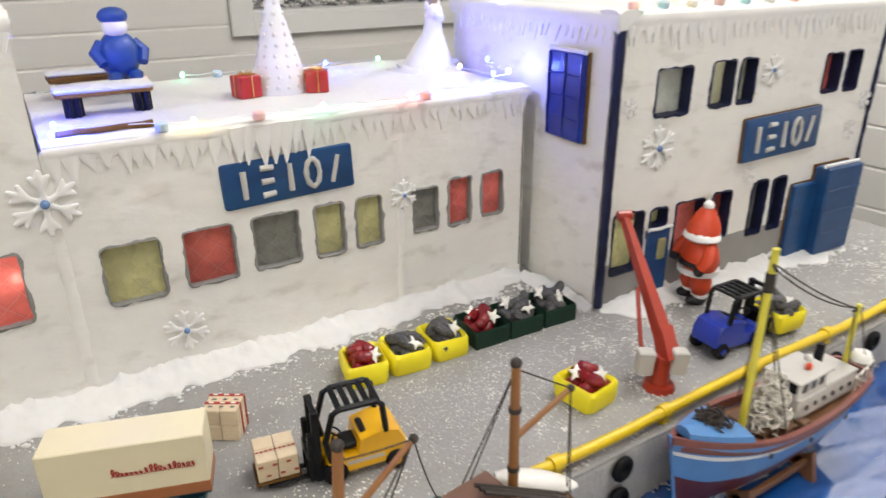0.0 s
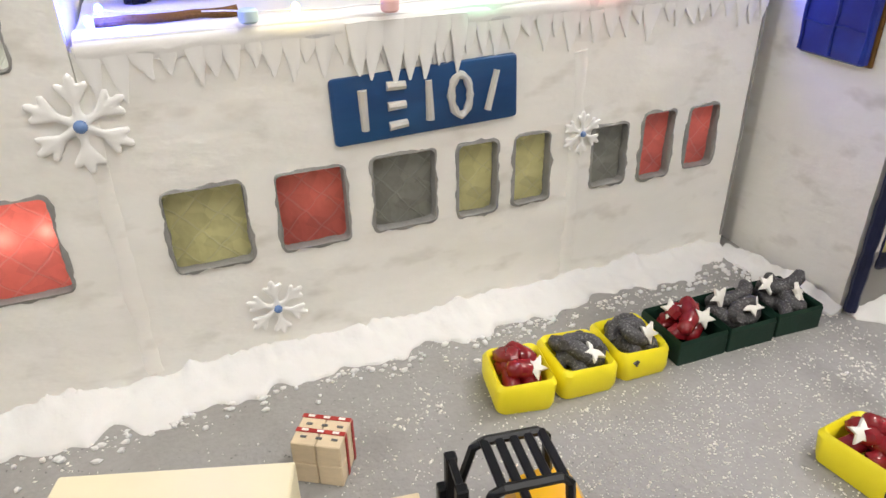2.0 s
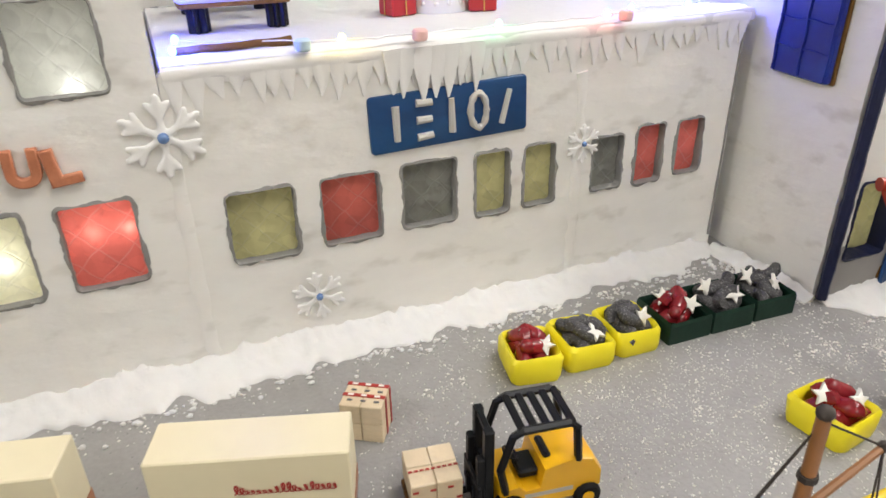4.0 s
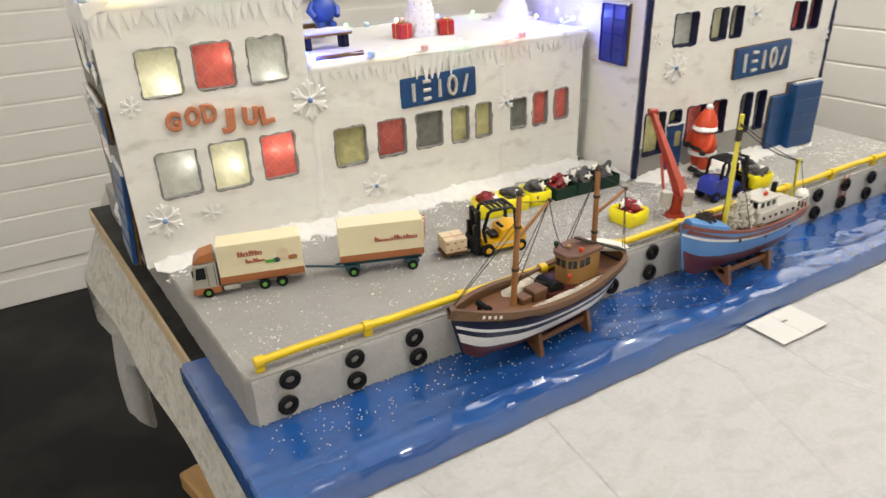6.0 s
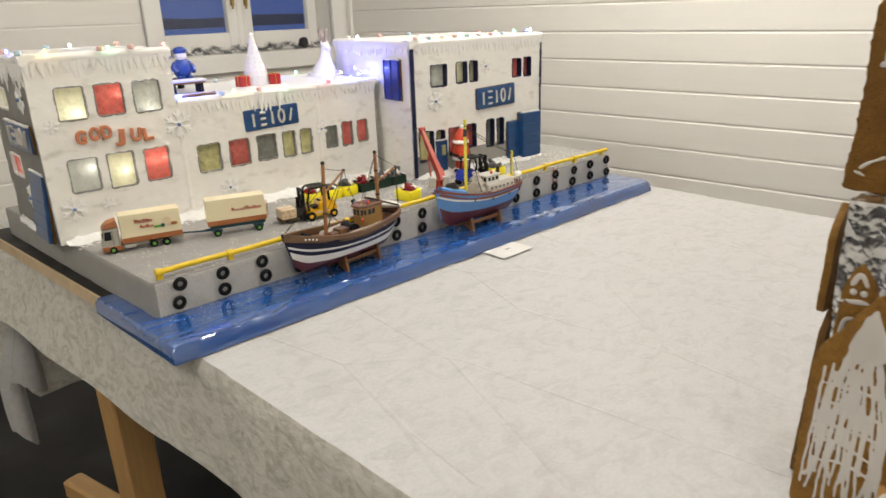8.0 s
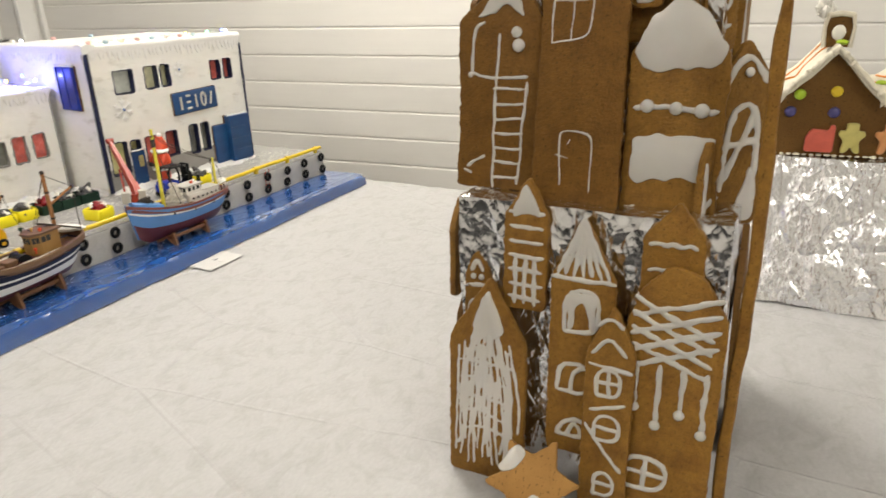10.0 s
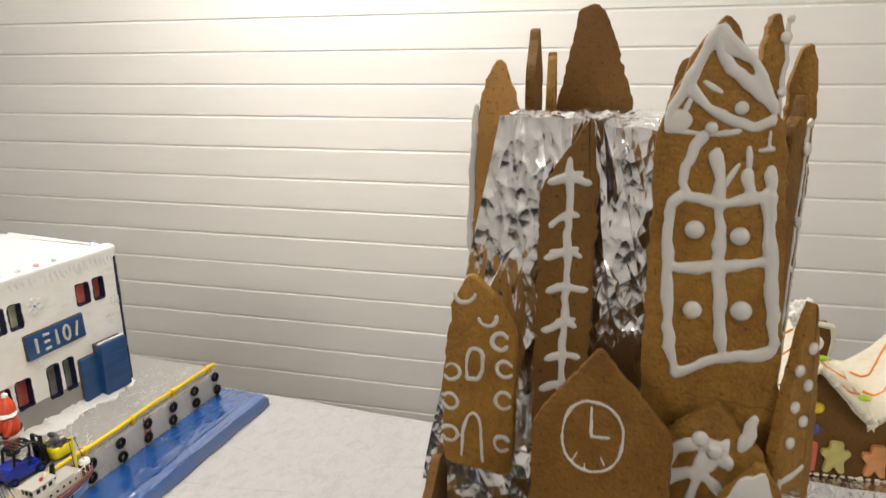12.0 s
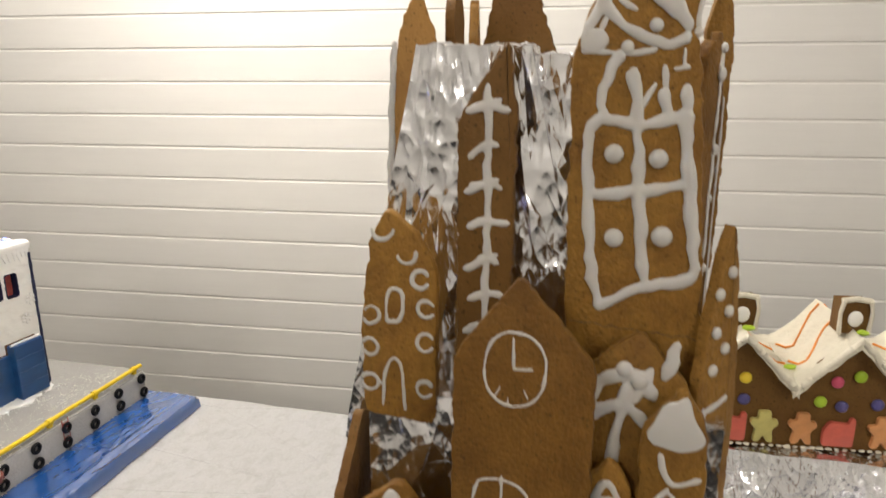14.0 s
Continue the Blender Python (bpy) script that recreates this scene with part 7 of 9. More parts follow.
# ---- sugar snow strewn over the quay and the sea's edge
bm = bmesh.new()
rr = random.Random(33)
n = 0
while n < 11000:
    x, y = rr.uniform(0.0, 1.14), rr.uniform(0.004, 0.285)
    if x > 0.66 and y > 0.15:
        continue
    dense = noise.noise(Vector((x * 7, y * 9, 3))) + 0.9 * noise.noise(Vector((x * 26, y * 26, 8))) + 0.9 * noise.noise(Vector((x * 75, y * 75, 5)))
    want = 0.07 + 0.9 * max(0, dense) + 0.5 * math.exp(-((x - 0.47) ** 2 / 0.02 + (y - 0.12) ** 2 / 0.004))
    want *= 0.22 + 0.78 / (1 + math.exp(-(x - 0.33) / 0.03))
    if rr.random() > want:
        continue
    n += 1
    s = rr.choice((rr.uniform(0.0003, 0.0007), rr.uniform(0.0003, 0.0007), rr.uniform(0.0003, 0.0008), rr.uniform(0.0007, 0.0014), rr.uniform(0.0010, 0.0019) if dense > 0.35 else 0.0006))
    a = rr.uniform(0, 6.28)
    c, q = math.cos(a) * s, math.sin(a) * s
    z = DZ + 0.0003
    add(bm, [(x - c, y - q, z), (x + q * 0.6, y - c * 0.6, z), (x + c, y + q, z), (x - q * 0.6, y + c * 0.6, z), (x, y, z + s * 0.7)], [(0, 1, 4), (1, 2, 4), (2, 3, 4), (3, 0, 4)])
for _ in range(420):
    x, y = rr.uniform(0.0, 0.6), rr.gauss(-0.03, 0.03)
    if not -0.10 < y < -0.004:
        continue
    s = rr.uniform(0.0004, 0.0010)
    z = TZ + 0.0292
    add(bm, [(x - s, y, z), (x, y - s, z), (x + s, y, z), (x, y + s, z), (x, y, z + s)], [(0, 1, 4), (1, 2, 4), (2, 3, 4), (3, 0, 4)])
single("sugar_flakes", bm, M_STAR, "white sugar flakes strewn over quay and sea", "sugar snow", kind="stuff")
bm = bmesh.new()
for _ in range(1500):
    x, y = rr.uniform(0.0, 1.15), rr.uniform(0.003, 0.29)
    s = rr.uniform(0.0003, 0.0007)
    add(bm, [(x - s, y, DZ + 0.0003), (x, y - s, DZ + 0.0003), (x + s, y, DZ + 0.0003), (x, y + s, DZ + 0.0003)], [(0, 1, 2, 3)])
single("dark_specks", bm, M_PRINT, "fine dark specks in the grey quay paint", "specks", kind="stuff")

# ---------------------------------------------------------------- things on the roofs
RZ = 1.0535
tree = thing("wax_tree", "white cone tree studded with silver pearls on the roof", "tree ornament", pose(0.428, 0.412, RZ - 0.001))
bm = bmesh.new()
rings = [ring((0, 0, z), (1, 0, 0), (0, 1, 0), r, 24) for z, r in ((0.0, 0.0285), (0.002, 0.0295), (0.03, 0.0225), (0.06, 0.0138), (0.09, 0.0058), (0.098, 0.0036))]
loft(bm, rings)
part("cone", bm, M_WAX, tree, smooth=True)
bm = bmesh.new()
ball(bm, (0, 0, 0.101), (0.0052, 0.0042, 0.0052), wob=0.3)
part("tip", bm, M_WAX, tree, smooth=True)
pearl = None
for k in range(9):
    z = 0.008 + 0.0098 * k
    r = 0.0292 - 0.0262 * z / 0.098
    n = max(4, int(18 * r / 0.0292))
    for i in range(n):
        a = 2 * math.pi * (i + 0.5 * (k % 2)) / n
        m = pose(r * math.cos(a), r * math.sin(a), z)
        if pearl is None:
            bm = bmesh.new()
            ball(bm, (0, 0, 0), 0.0024, nu=8, nv=5)
            pearl = part("pearl", bm, M_SILVER, tree, "silver sugar pearl", m=m, smooth=True)
        else:
            share("pearl", pearl, tree, m, "silver sugar pearl")
for x, y, r in ((0.389, 0.398, 12), (0.458, 0.388, -18)):
    g = thing("gift_box", "red wrapped gift tied with gold thread on the roof", "gift", pose(x, y, RZ, 0, 0, r), group="gifts")
    bm = bmesh.new()
    box(bm, (0, 0, 0.0105), (0.0225, 0.0215, 0.021), bev=0.001)
    part("wrapped_box", bm, M_GIFT, g)
    bm = bmesh.new()
    for ax in (0, 1):
        pts = [(-0.0117, 0.0), (-0.0117, 0.0215), (0.0117, 0.0215), (0.0117, 0.0)]
        tube(bm, [((p, 0.001, z) if ax else (0.001, p * 0.96, z)) for p, z in pts], 0.0006, 5)
    for s in (-1, 1):
        tube(bm, [(0, 0, 0.0215), (s * 0.004, 0.002, 0.0255), (s * 0.007, 0, 0.0235), (0, 0, 0.0218)], 0.0006, 5)
    part("thread", bm, M_GOLD, g, "gold thread with a bow")

# blue clay figure at a snow-covered table, one plain mesh
bm = bmesh.new()
ball(bm, (0, 0, 0.026), (0.0165, 0.0145, 0.0185), mi=0, nu=14, nv=9, wob=0.08)
for s in (-1, 1):
    tube(bm, [(s * 0.012, 0, 0.036), (s * 0.0185, -0.003, 0.028), (s * 0.015, -0.010, 0.020)], [0.0045, 0.005, 0.004], 8, mi=0)
    tube(bm, [(s * 0.006, 0, 0.012), (s * 0.008, -0.010, 0.010), (s * 0.008, -0.012, 0.0)], [0.006, 0.0055, 0.005], 8, mi=0)
ball(bm, (0, -0.001, 0.048), (0.0098, 0.0095, 0.009), mi=1, nu=12, nv=8)
ball(bm, (0, 0.0, 0.056), (0.0118, 0.0115, 0.0072), mi=0, nu=12, nv=8)
single("clay_figure", bm, [M_CLAYBLUE, M_ICICLE], "blue clay figure with white face on a roof bench", "figurine", pose(0.288, 0.452, RZ + 0.012, 0, 0, 5) @ Matrix.Scale(1.16, 4), smooth=True)
bench = thing("roof_table", "snow-covered gingerbread table on black liquorice legs", "table model", pose(0.262, 0.392, RZ))
bm = bmesh.new()
box(bm, (0, 0, 0.0195), (0.078, 0.026, 0.004), bev=0.0012)
top_ = part("tabletop", bm, M_GINGER, bench)
bm = bmesh.new()
box(bm, (0, 0, 0.0235), (0.080, 0.029, 0.005), bev=0.0018)
wobble(bm, 0.0012, 70)
part("snow", bm, M_SNOW, top_, smooth=True)
for x in (-0.026, 0.030):
    bm = bmesh.new()
    loft(bm, [[((0.0068 + 0.0015 * math.cos(7 * a)) * math.cos(a), (0.0068 + 0.0015 * math.cos(7 * a)) * math.sin(a), z) for a in (2 * math.pi * k / 42 for k in range(42))] for z in (0.0, 0.0172)])
    part("leg", bm, M_BLACK, bench, "black liquorice leg", m=pose(x, 0, 0))
pl = thing("plank_bench", "gingerbread plank under a layer of icing snow", "bench model", pose(0.268, 0.495, RZ + 0.015, 0, 0, 1.5))
bm = bmesh.new()
box(bm, (0, 0, 0.004), (0.086, 0.030, 0.0055), bev=0.0012)
part("plank", bm, M_GINGERDARK, pl)
bm = bmesh.new()
box(bm, (-0.002, 0.002, 0.0085), (0.082, 0.028, 0.005), bev=0.002)
wobble(bm, 0.0016, 60, 15)
part("snow", bm, M_SNOW, pl, smooth=True)
for x in (-0.03, 0.03):
    bm = bmesh.new()
    rod(bm, (x, 0, -0.016), (x, 0, 0.0015), 0.007, n=10)
    part("leg", bm, M_BLACK, pl, "black liquorice leg")
# a crooked gingerbread stick lying in the snow
bm = bmesh.new()
pts = [(-0.036 + 0.008 * k, 0.0012 * noise.noise(Vector((k * 0.6, 2, 1))), 0.0030 + 0.0008 * noise.noise(Vector((k * 0.7, 5, 1)))) for k in range(10)]
tube(bm, pts, [0.0024 + 0.0007 * noise.noise(Vector((k, 1, 8))) + (0.0007 if k in (8, 9) else 0) for k in range(10)], 8)
single("gingerbread_stick", bm, M_GINGERDARK, "thin crooked gingerbread stick lying in the roof snow", "biscuit", pose(0.250, 0.314, RZ - 0.0005, 0, 0, 2), smooth=True)
# white reindeer figure with bare antlers: one plain mesh
bm = bmesh.new()
rings = [ring((x, y, z), (1, 0, 0), (0, 1, 0), r, 18) for x, y, z, r in ((-0.004, 0, 0, 0.030), (-0.003, 0, 0.005, 0.0305), (-0.001, 0, 0.016, 0.0265), (0.002, 0, 0.028, 0.0195), (0.005, -0.001, 0.040, 0.0130), (0.006, -0.001, 0.050, 0.0105), (0.006, -0.001, 0.058, 0.0100))]
loft(bm, rings)
ball(bm, (0.006, -0.003, 0.064), (0.0110, 0.0125, 0.0110), wob=0.15)
ball(bm, (0.004, -0.013, 0.061), (0.0070, 0.0080, 0.0060))
for s_ in (-1, 1):
    ball(bm, (0.006 + s_ * 0.009, -0.001, 0.073), (0.0032, 0.0022, 0.0048))
wobble(bm, 0.0014, 60, 3)
for x0, pts in ((0.003, ((0, 0, 0.073), (-0.004, 0.001, 0.086), (-0.009, 0.001, 0.099), (-0.010, 0.001, 0.106))), (0.008, ((0, 0, 0.073), (0.004, 0, 0.086), (0.007, 0, 0.099), (0.008, 0, 0.104)))):
    tube(bm, [(x0 + x, y, z) for x, y, z in pts], [0.0034, 0.0042, 0.0038, 0.0018], 8, mi=1)
    tube(bm, [(x0 + pts[2][0], 0, 0.096), (x0 + pts[2][0] + 0.005, 0, 0.107)], [0.0026, 0.0014], 6, mi=1)
single("reindeer_figure", bm, [M_WAX, M_ANTLER], "white reindeer figure with brownish antlers in the roof snow", "figurine", pose(0.630, 0.452, RZ, 0, 0, 10), smooth=True)
bm = bmesh.new()
ball(bm, (0, 0, 0), (0.045, 0.035, 0.011), wob=0.5, nu=18, nv=10)
single("snow_mound", bm, M_SNOW, "low heap of icing snow round the reindeer", "icing snow", pose(0.626, 0.458, RZ), smooth=True)

# marshmallows along the roof edges
spots = [(0.288, 0.292, 0, 1), (0.365, 0.289, 0, 0), (0.527, 0.287, 0, 0), (0.40, 0.545, 0, 1), (0.47, 0.55, 0, 0), (0.32, 0.545, 0, 0), (0.085, 0.290, 1, 0), (0.135, 0.290, 1, 0), (0.185, 0.50, 1, 0), (0.06, 0.50, 1, 1), (-0.033, 0.30, 1, 1), (-0.033, 0.40, 1, 0)]
rng = random.Random(4)
for x, y, up, blue in spots:
    bm = bmesh.new()
    z = RZ if not up else 1.1465
    rings = [ring((0, 0, h), (1, 0, 0), (0, 1, 0), r, 14) for h, r in ((0, 0.0040), (0.0012, 0.0052), (0.0062, 0.0052), (0.0074, 0.0040))]
    loft(bm, rings)
    single("marshmallow", bm, M_PALEBLUE if blue else M_PINK, ("pale blue" if blue else "pink") + " mini marshmallow on the roof's snowy edge", "marshmallow", pose(x, y, z - 0.0005, 0, 0, rng.uniform(0, 90)), "marshmallows", smooth=True)
for k in range(11):
    u, v = (0.02 + 0.036 * k, 0.006) if k < 8 else (0.02 + 0.09 * (k - 8), 0.27)
    q = RM @ Vector((u, v, 1.1320))
    bm = bmesh.new()
    rings = [ring((0, 0, h), (1, 0, 0), (0, 1, 0), r, 14) for h, r in ((0, 0.0040), (0.0012, 0.0050), (0.0060, 0.0050), (0.0072, 0.0040))]
    loft(bm, rings)
    single("marshmallow", bm, (M_PINK, M_PALEBLUE, M_STAR)[k % 3], ("pink", "pale blue", "white")[k % 3] + " mini marshmallow on the roof's snowy edge", "marshmallow", pose(*q, 0, 0, 20 * k), "marshmallows", smooth=True)

# ---- fairy lights: one string, bulbs in four colours
COL = {"b": (0.035, 0.07, 1.0), "w": (0.75, 0.78, 1.0), "y": (1.0, 0.72, 0.10), "g": (0.10, 0.85, 0.35), "r": (1.0, 0.10, 0.08)}
GLOW = {k: bulb_material("led_" + k, v, 34.0 if k in "bw" else 18.0) for k, v in COL.items()}
lights = thing("fairy_lights", "string of lit coloured fairy lights along the roofs", "fairy lights", pose(0.4, 0.3, RZ))
LI = pose(0.4, 0.3, RZ).inverted()
H2 = 1.149
r_ = lambda u, v, z=1.137: tuple(RM @ Vector((u, v, z)))
BULBS = [(-0.030, 0.52, H2, "r"), (-0.035, 0.36, H2, "b"), (0.002, 0.287, H2, "y"), (0.098, 0.288, H2, "g"), (0.196, 0.300, H2, "r"), (0.10, 0.50, H2, "w"), (0.212, 0.302, RZ + 0.003, "b"), (0.216, 0.34, RZ + 0.003, "b"), (0.313, 0.291, RZ + 0.003, "y"), (0.423, 0.289, RZ + 0.003, "g"), (0.511, 0.288, RZ + 0.003, "r"), (0.541, 0.300, RZ + 0.004, "b"), (0.588, 0.292, RZ + 0.005, "b"),
         (0.648, 0.318, RZ + 0.010, "w"), (0.650, 0.360, RZ + 0.018, "b"), (0.648, 0.345, RZ + 0.004, "b"), (0.640, 0.400, RZ + 0.006, "y"), (0.600, 0.53, RZ + 0.004, "g"), (0.53, 0.535, RZ + 0.004, "b"), (0.45, 0.535, RZ + 0.004, "w"), (0.36, 0.54, RZ + 0.004, "g"),
         (*r_(0.0, 0.20), "w"), (*r_(0.03, 0.0), "g"), (*r_(0.075, 0.002), "y"), (*r_(0.14, 0.002), "g"), (*r_(0.20, 0.004), "r"), (*r_(0.25, 0.004), "y"), (*r_(0.31, 0.004), "g"), (*r_(0.365, 0.004), "w"), (*r_(0.37, 0.02), "b")]
bm = bmesh.new()
pts = []
for p, q in zip(BULBS, BULBS[1:]):
    for k in range(6):
        s = k / 6
        v = Vector(p[:3]).lerp(Vector(q[:3]), s)
        pts.append(v + Vector((0.003 * math.sin(k * 2 + p[0] * 40), 0.003 * math.cos(k * 3), 0.001)))
    if (Vector(p[:3]) - Vector(q[:3])).length > 0.2:
        if len(pts) > 7:
            tube(bm, pts[:-5], 0.00045, 4)
        pts = []
if len(pts) > 2:
    tube(bm, pts, 0.00045, 4)
part("cable", bm, M_CABLE, lights, "thin clear cable", m=LI)
for x, y, z, k in BULBS:
    bm = bmesh.new()
    ball(bm, (0, 0, 0), (0.0024, 0.0024, 0.0032), nu=10, nv=7)
    part("bulb", bm, GLOW[k], lights, {"b": "glowing blue", "w": "glowing white", "y": "glowing yellow", "g": "glowing green", "r": "glowing red"}[k] + " bulb", m=LI @ pose(x, y, z + 0.002), smooth=True)
for x, y, z, watts, k in ((0.220, 0.305, RZ + 0.012, 0.22, "b"), (0.216, 0.345, RZ + 0.03, 0.18, "b"), (0.313, 0.287, RZ + 0.010, 0.008, "y"), (0.423, 0.286, RZ + 0.010, 0.006, "g"), (0.511, 0.286, RZ + 0.010, 0.008, "r"), (0.002, 0.284, H2 + 0.008, 0.012, "y"), (0.628, 0.305, RZ + 0.016, 0.12, "b"), (0.590, 0.298, RZ + 0.016, 0.09, "b"), (0.634, 0.312, RZ + 0.016, 0.020, "w"), (0.622, 0.40, RZ + 0.03, 0.13, "b"), (0.53, 0.50, RZ + 0.014, 0.05, "b")):
    lamp_point("fairy_glow", (x, y, z), 0.004, watts, COL[k])
# bulbs of the same string inside the taller wing and the right block, behind the panes
for x, z, w in ((0.030, 1.052, 0.030), (0.098, 1.078, 0.012), (0.150, 1.048, 0.012), (0.034, 0.960, 0.012), (0.088, 0.945, 0.022), (0.139, 0.957, 0.012), (0.160, 0.957, 0.012)):
    lamp_point("window_glow", (x, FY + 0.026, z), 0.010, w * 1.25, (1.0, 0.96, 0.86))
    lamp_point("window_glow", (x + 0.006, FY + 0.0092, z - 0.004), 0.001, 0.0030, (1.0, 0.97, 0.90))
# unseen lamps added behind the middle wing's panes to brighten them
for x, z, w in ((0.250, 0.930, 0.005), (0.312, 0.945, 0.006), (0.424, 0.940, 0.004), (0.466, 0.940, 0.004), (0.574, 0.940, 0.005), (0.616, 0.945, 0.006)):
    lamp_point("window_glow", (x, FY + 0.024, z), 0.008, w, (1.0, 0.96, 0.86))
for y, z in ((0.470, 1.066), (0.480, 0.948)):
    lamp_point("window_glow", (-0.034 + 0.026, y, z), 0.004, 0.018, (1.0, 0.96, 0.86))
for u, z, w in ((0.075, 1.052, 0.006), (0.142, 1.07, 0.008), (0.31, 1.04, 0.008), (0.04, 0.91, 0.008), (0.12, 0.91, 0.006)):
    lamp_point("window_glow", tuple(RM @ Vector((u, 0.034, z))), 0.004, w, (1.0, 0.95, 0.84))

# ---------------------------------------------------------------- gingerbread tower on a foil core
TWM = pose(0.43, -0.90, TZ)
TWI = TWM.inverted()
tower = thing("gingerbread_tower", "tall gingerbread tower of iced biscuits on a foil-wrapped core", "gingerbread tower", TWM)


def foil_bm(x0, x1, y0, y1, z0, z1, amp, step, seed, taper=0.0):
    """A box wrapped in crumpled foil: every face a sheet of uneven facets, longer upwards than across."""
    bm = bmesh.new()
    r = random.Random(int(seed * 10))
    c = Vector(((x0 + x1) / 2, (y0 + y1) / 2, (z0 + z1) / 2))
    h = Vector(((x1 - x0) / 2, (y1 - y0) / 2, (z1 - z0) / 2))
    for ax in range(3):
        a, b = [(1, 2), (2, 0), (0, 1)][ax]
        for s in (-1, 1):
            na, nb = (max(2, round(2 * h[k] / (step * (1.7 if k == 2 else 1.0)))) for k in (a, b))
            g = {}
            for i in range(na + 1):
                for j in range(nb + 1):
                    p = Vector((0, 0, 0))
                    ja = r.uniform(-0.46, 0.46) if 0 < i < na else 0
                    jb = r.uniform(-0.46, 0.46) if 0 < j < nb else 0
                    p[ax], p[a], p[b] = s * h[ax], (2 * (i + ja) / na - 1) * h[a], (2 * (j + jb) / nb - 1) * h[b]
                    p += c
                    k = Vector((p.x * 26, p.y * 26, p.z * 9)) + Vector((seed, seed, seed))
                    crease = noise.voronoi(k)[0][0] + 0.6 * noise.voronoi(k * 2.3)[0][0] - 0.7
                    out = (p - c)
                    out = Vector((out.x / h.x, out.y / h.y, out.z / h.z))
                    if 0 < i < na and 0 < j < nb:
                        crease += r.uniform(-0.17, 0.17)
                        out = Vector([s if q == ax else 0 for q in range(3)])
                    p += amp * crease * 1.3 * out.normalized() + amp * 0.3 * noise.noise_vector(k * 1.3)
                    p.y = c.y + (p.y - c.y) * (1 - taper * (p.z - z0) / (z1 - z0))
                    p.z = max(p.z, TZ)
                    g[i, j] = bm.verts.new(p)
            for i in range(na):
                for j in range(nb):
                    q = [g[i, j], g[i + 1, j], g[i + 1, j + 1], g[i, j + 1]]
                    if s < 0:
                        q = q[::-1]
                    if r.random() < 0.5:
                        q = q[1:] + q[:1]
                    bm.faces.new((q[0], q[1], q[2]))
                    bm.faces.new((q[0], q[2], q[3]))
    bmesh.ops.remove_doubles(bm, verts=bm.verts, dist=1e-5)
    return bm


for x0, x1, y0, y1, z0, z1, sd, tp in ((0.302, 0.575, -1.020, -0.785, TZ + 0.001, 1.035, 1.0, 0), (0.374, 0.565, -0.990, -0.788, 1.03, 1.262, 4.0, 0.02), (0.409, 0.552, -0.972, -0.796, 1.255, 1.452, 8.0, 0.34), (0.404, 0.440, -0.930, -0.762, 1.210, 1.458, 11.0, 0.62)):
    part("foil_core", foil_bm(x0, x1, y0, y1, z0, z1, 0.0042, 0.0092, sd, tp), M_FOIL, tower, "crumpled kitchen foil", m=TWI)


def chaikin(pts, times=2, r=0.006):
    """Rounds the corners of an outline over about r."""
    out = []
    for i, (x, z) in enumerate(pts):
        p, n = Vector(pts[i - 1]), Vector(pts[(i + 1) % len(pts)])
        c = Vector((x, z))
        a, b = min(r, (p - c).length * 0.45), min(r, (n - c).length * 0.45)
        if (p - c).length < 1e-6 or (n - c).length < 1e-6:
            continue
        s, e = c + (p - c).normalized() * a, c + (n - c).normalized() * b
        for k in range(4):
            t = k / 3
            q = s * (1 - t) ** 2 + c * 2 * t * (1 - t) + e * t * t
            out.append((q.x, q.y))
    dense = []
    for (x, z), (p, q) in zip(out, out[1:] + out[:1]):
        n = max(1, int(math.hypot(p - x, q - z) / 0.003))
        dense += [(x + (p - x) * i / n, z + (q - z) * i / n) for i in range(n)]
    return dense


def gable(w, h, sh, apex=None, flare=0.0):
    """A house-shaped biscuit: w wide, h high, shoulders at sh."""
    return [(-flare, 0), (w + flare, 0), (w, sh * 0.5), (w, sh), ((apex if apex is not None else w / 2), h), (0, sh), (0, sh * 0.5)]


def strokes_bm(lines, r, seed=0.0):
    """Piped icing: rounded, uneven strings of icing along lines of (x, z)."""
    bm = bmesh.new()
    for n, line in enumerate(lines):
        for _ in range(2):
            if 2 < len(line) < 60:
                cut = [line[0]]
                for p, q in zip(line, line[1:]):
                    cut += [(p[0] * 0.75 + q[0] * 0.25, p[1] * 0.75 + q[1] * 0.25), (p[0] * 0.25 + q[0] * 0.75, p[1] * 0.25 + q[1] * 0.75)]
                line = cut + [line[-1]]
        pts = []
        for p, q in zip(line, line[1:]):
            k = max(1, int(math.hypot(q[0] - p[0], q[1] - p[1]) / 0.004))
            pts += [(p[0] + (q[0] - p[0]) * i / k, p[1] + (q[1] - p[1]) * i / k) for i in range(k)]
        pts.append(line[-1])
        path, rad = [], []
        for i, (x, z) in enumerate(pts):
            s = Vector((x * 160 + seed, z * 160, n * 3.1))
            w = Vector((x * 45 + seed, z * 45, n * 1.7))
            path.append((x + r * 0.5 * noise.noise(s) + 0.0014 * noise.noise(w), 0, z + r * 0.5 * noise.noise(s + Vector((7, 7, 7))) + 0.0014 * noise.noise(w + Vector((3, 8, 1)))))
            rad.append(r * (1.12 + 0.5 * noise.noise(s * 0.7)))
        for e, f in ((0, 1), (-1, -2)):
            rad[e] *= 0.75
            d = (Vector(path[e]) - Vector(path[f])).normalized() * rad[e] * 0.8
            path.insert(0, tuple(Vector(path[0]) + d)) if e == 0 else path.append(tuple(Vector(path[-1]) + d))
            rad.insert(0, rad[0] * 0.45) if e == 0 else rad.append(rad[-1] * 0.45)
        tube(bm, path, rad, 8)
    for v in bm.verts:
        v.co.y = v.co.y * 0.46 - r * 0.08
    return bm


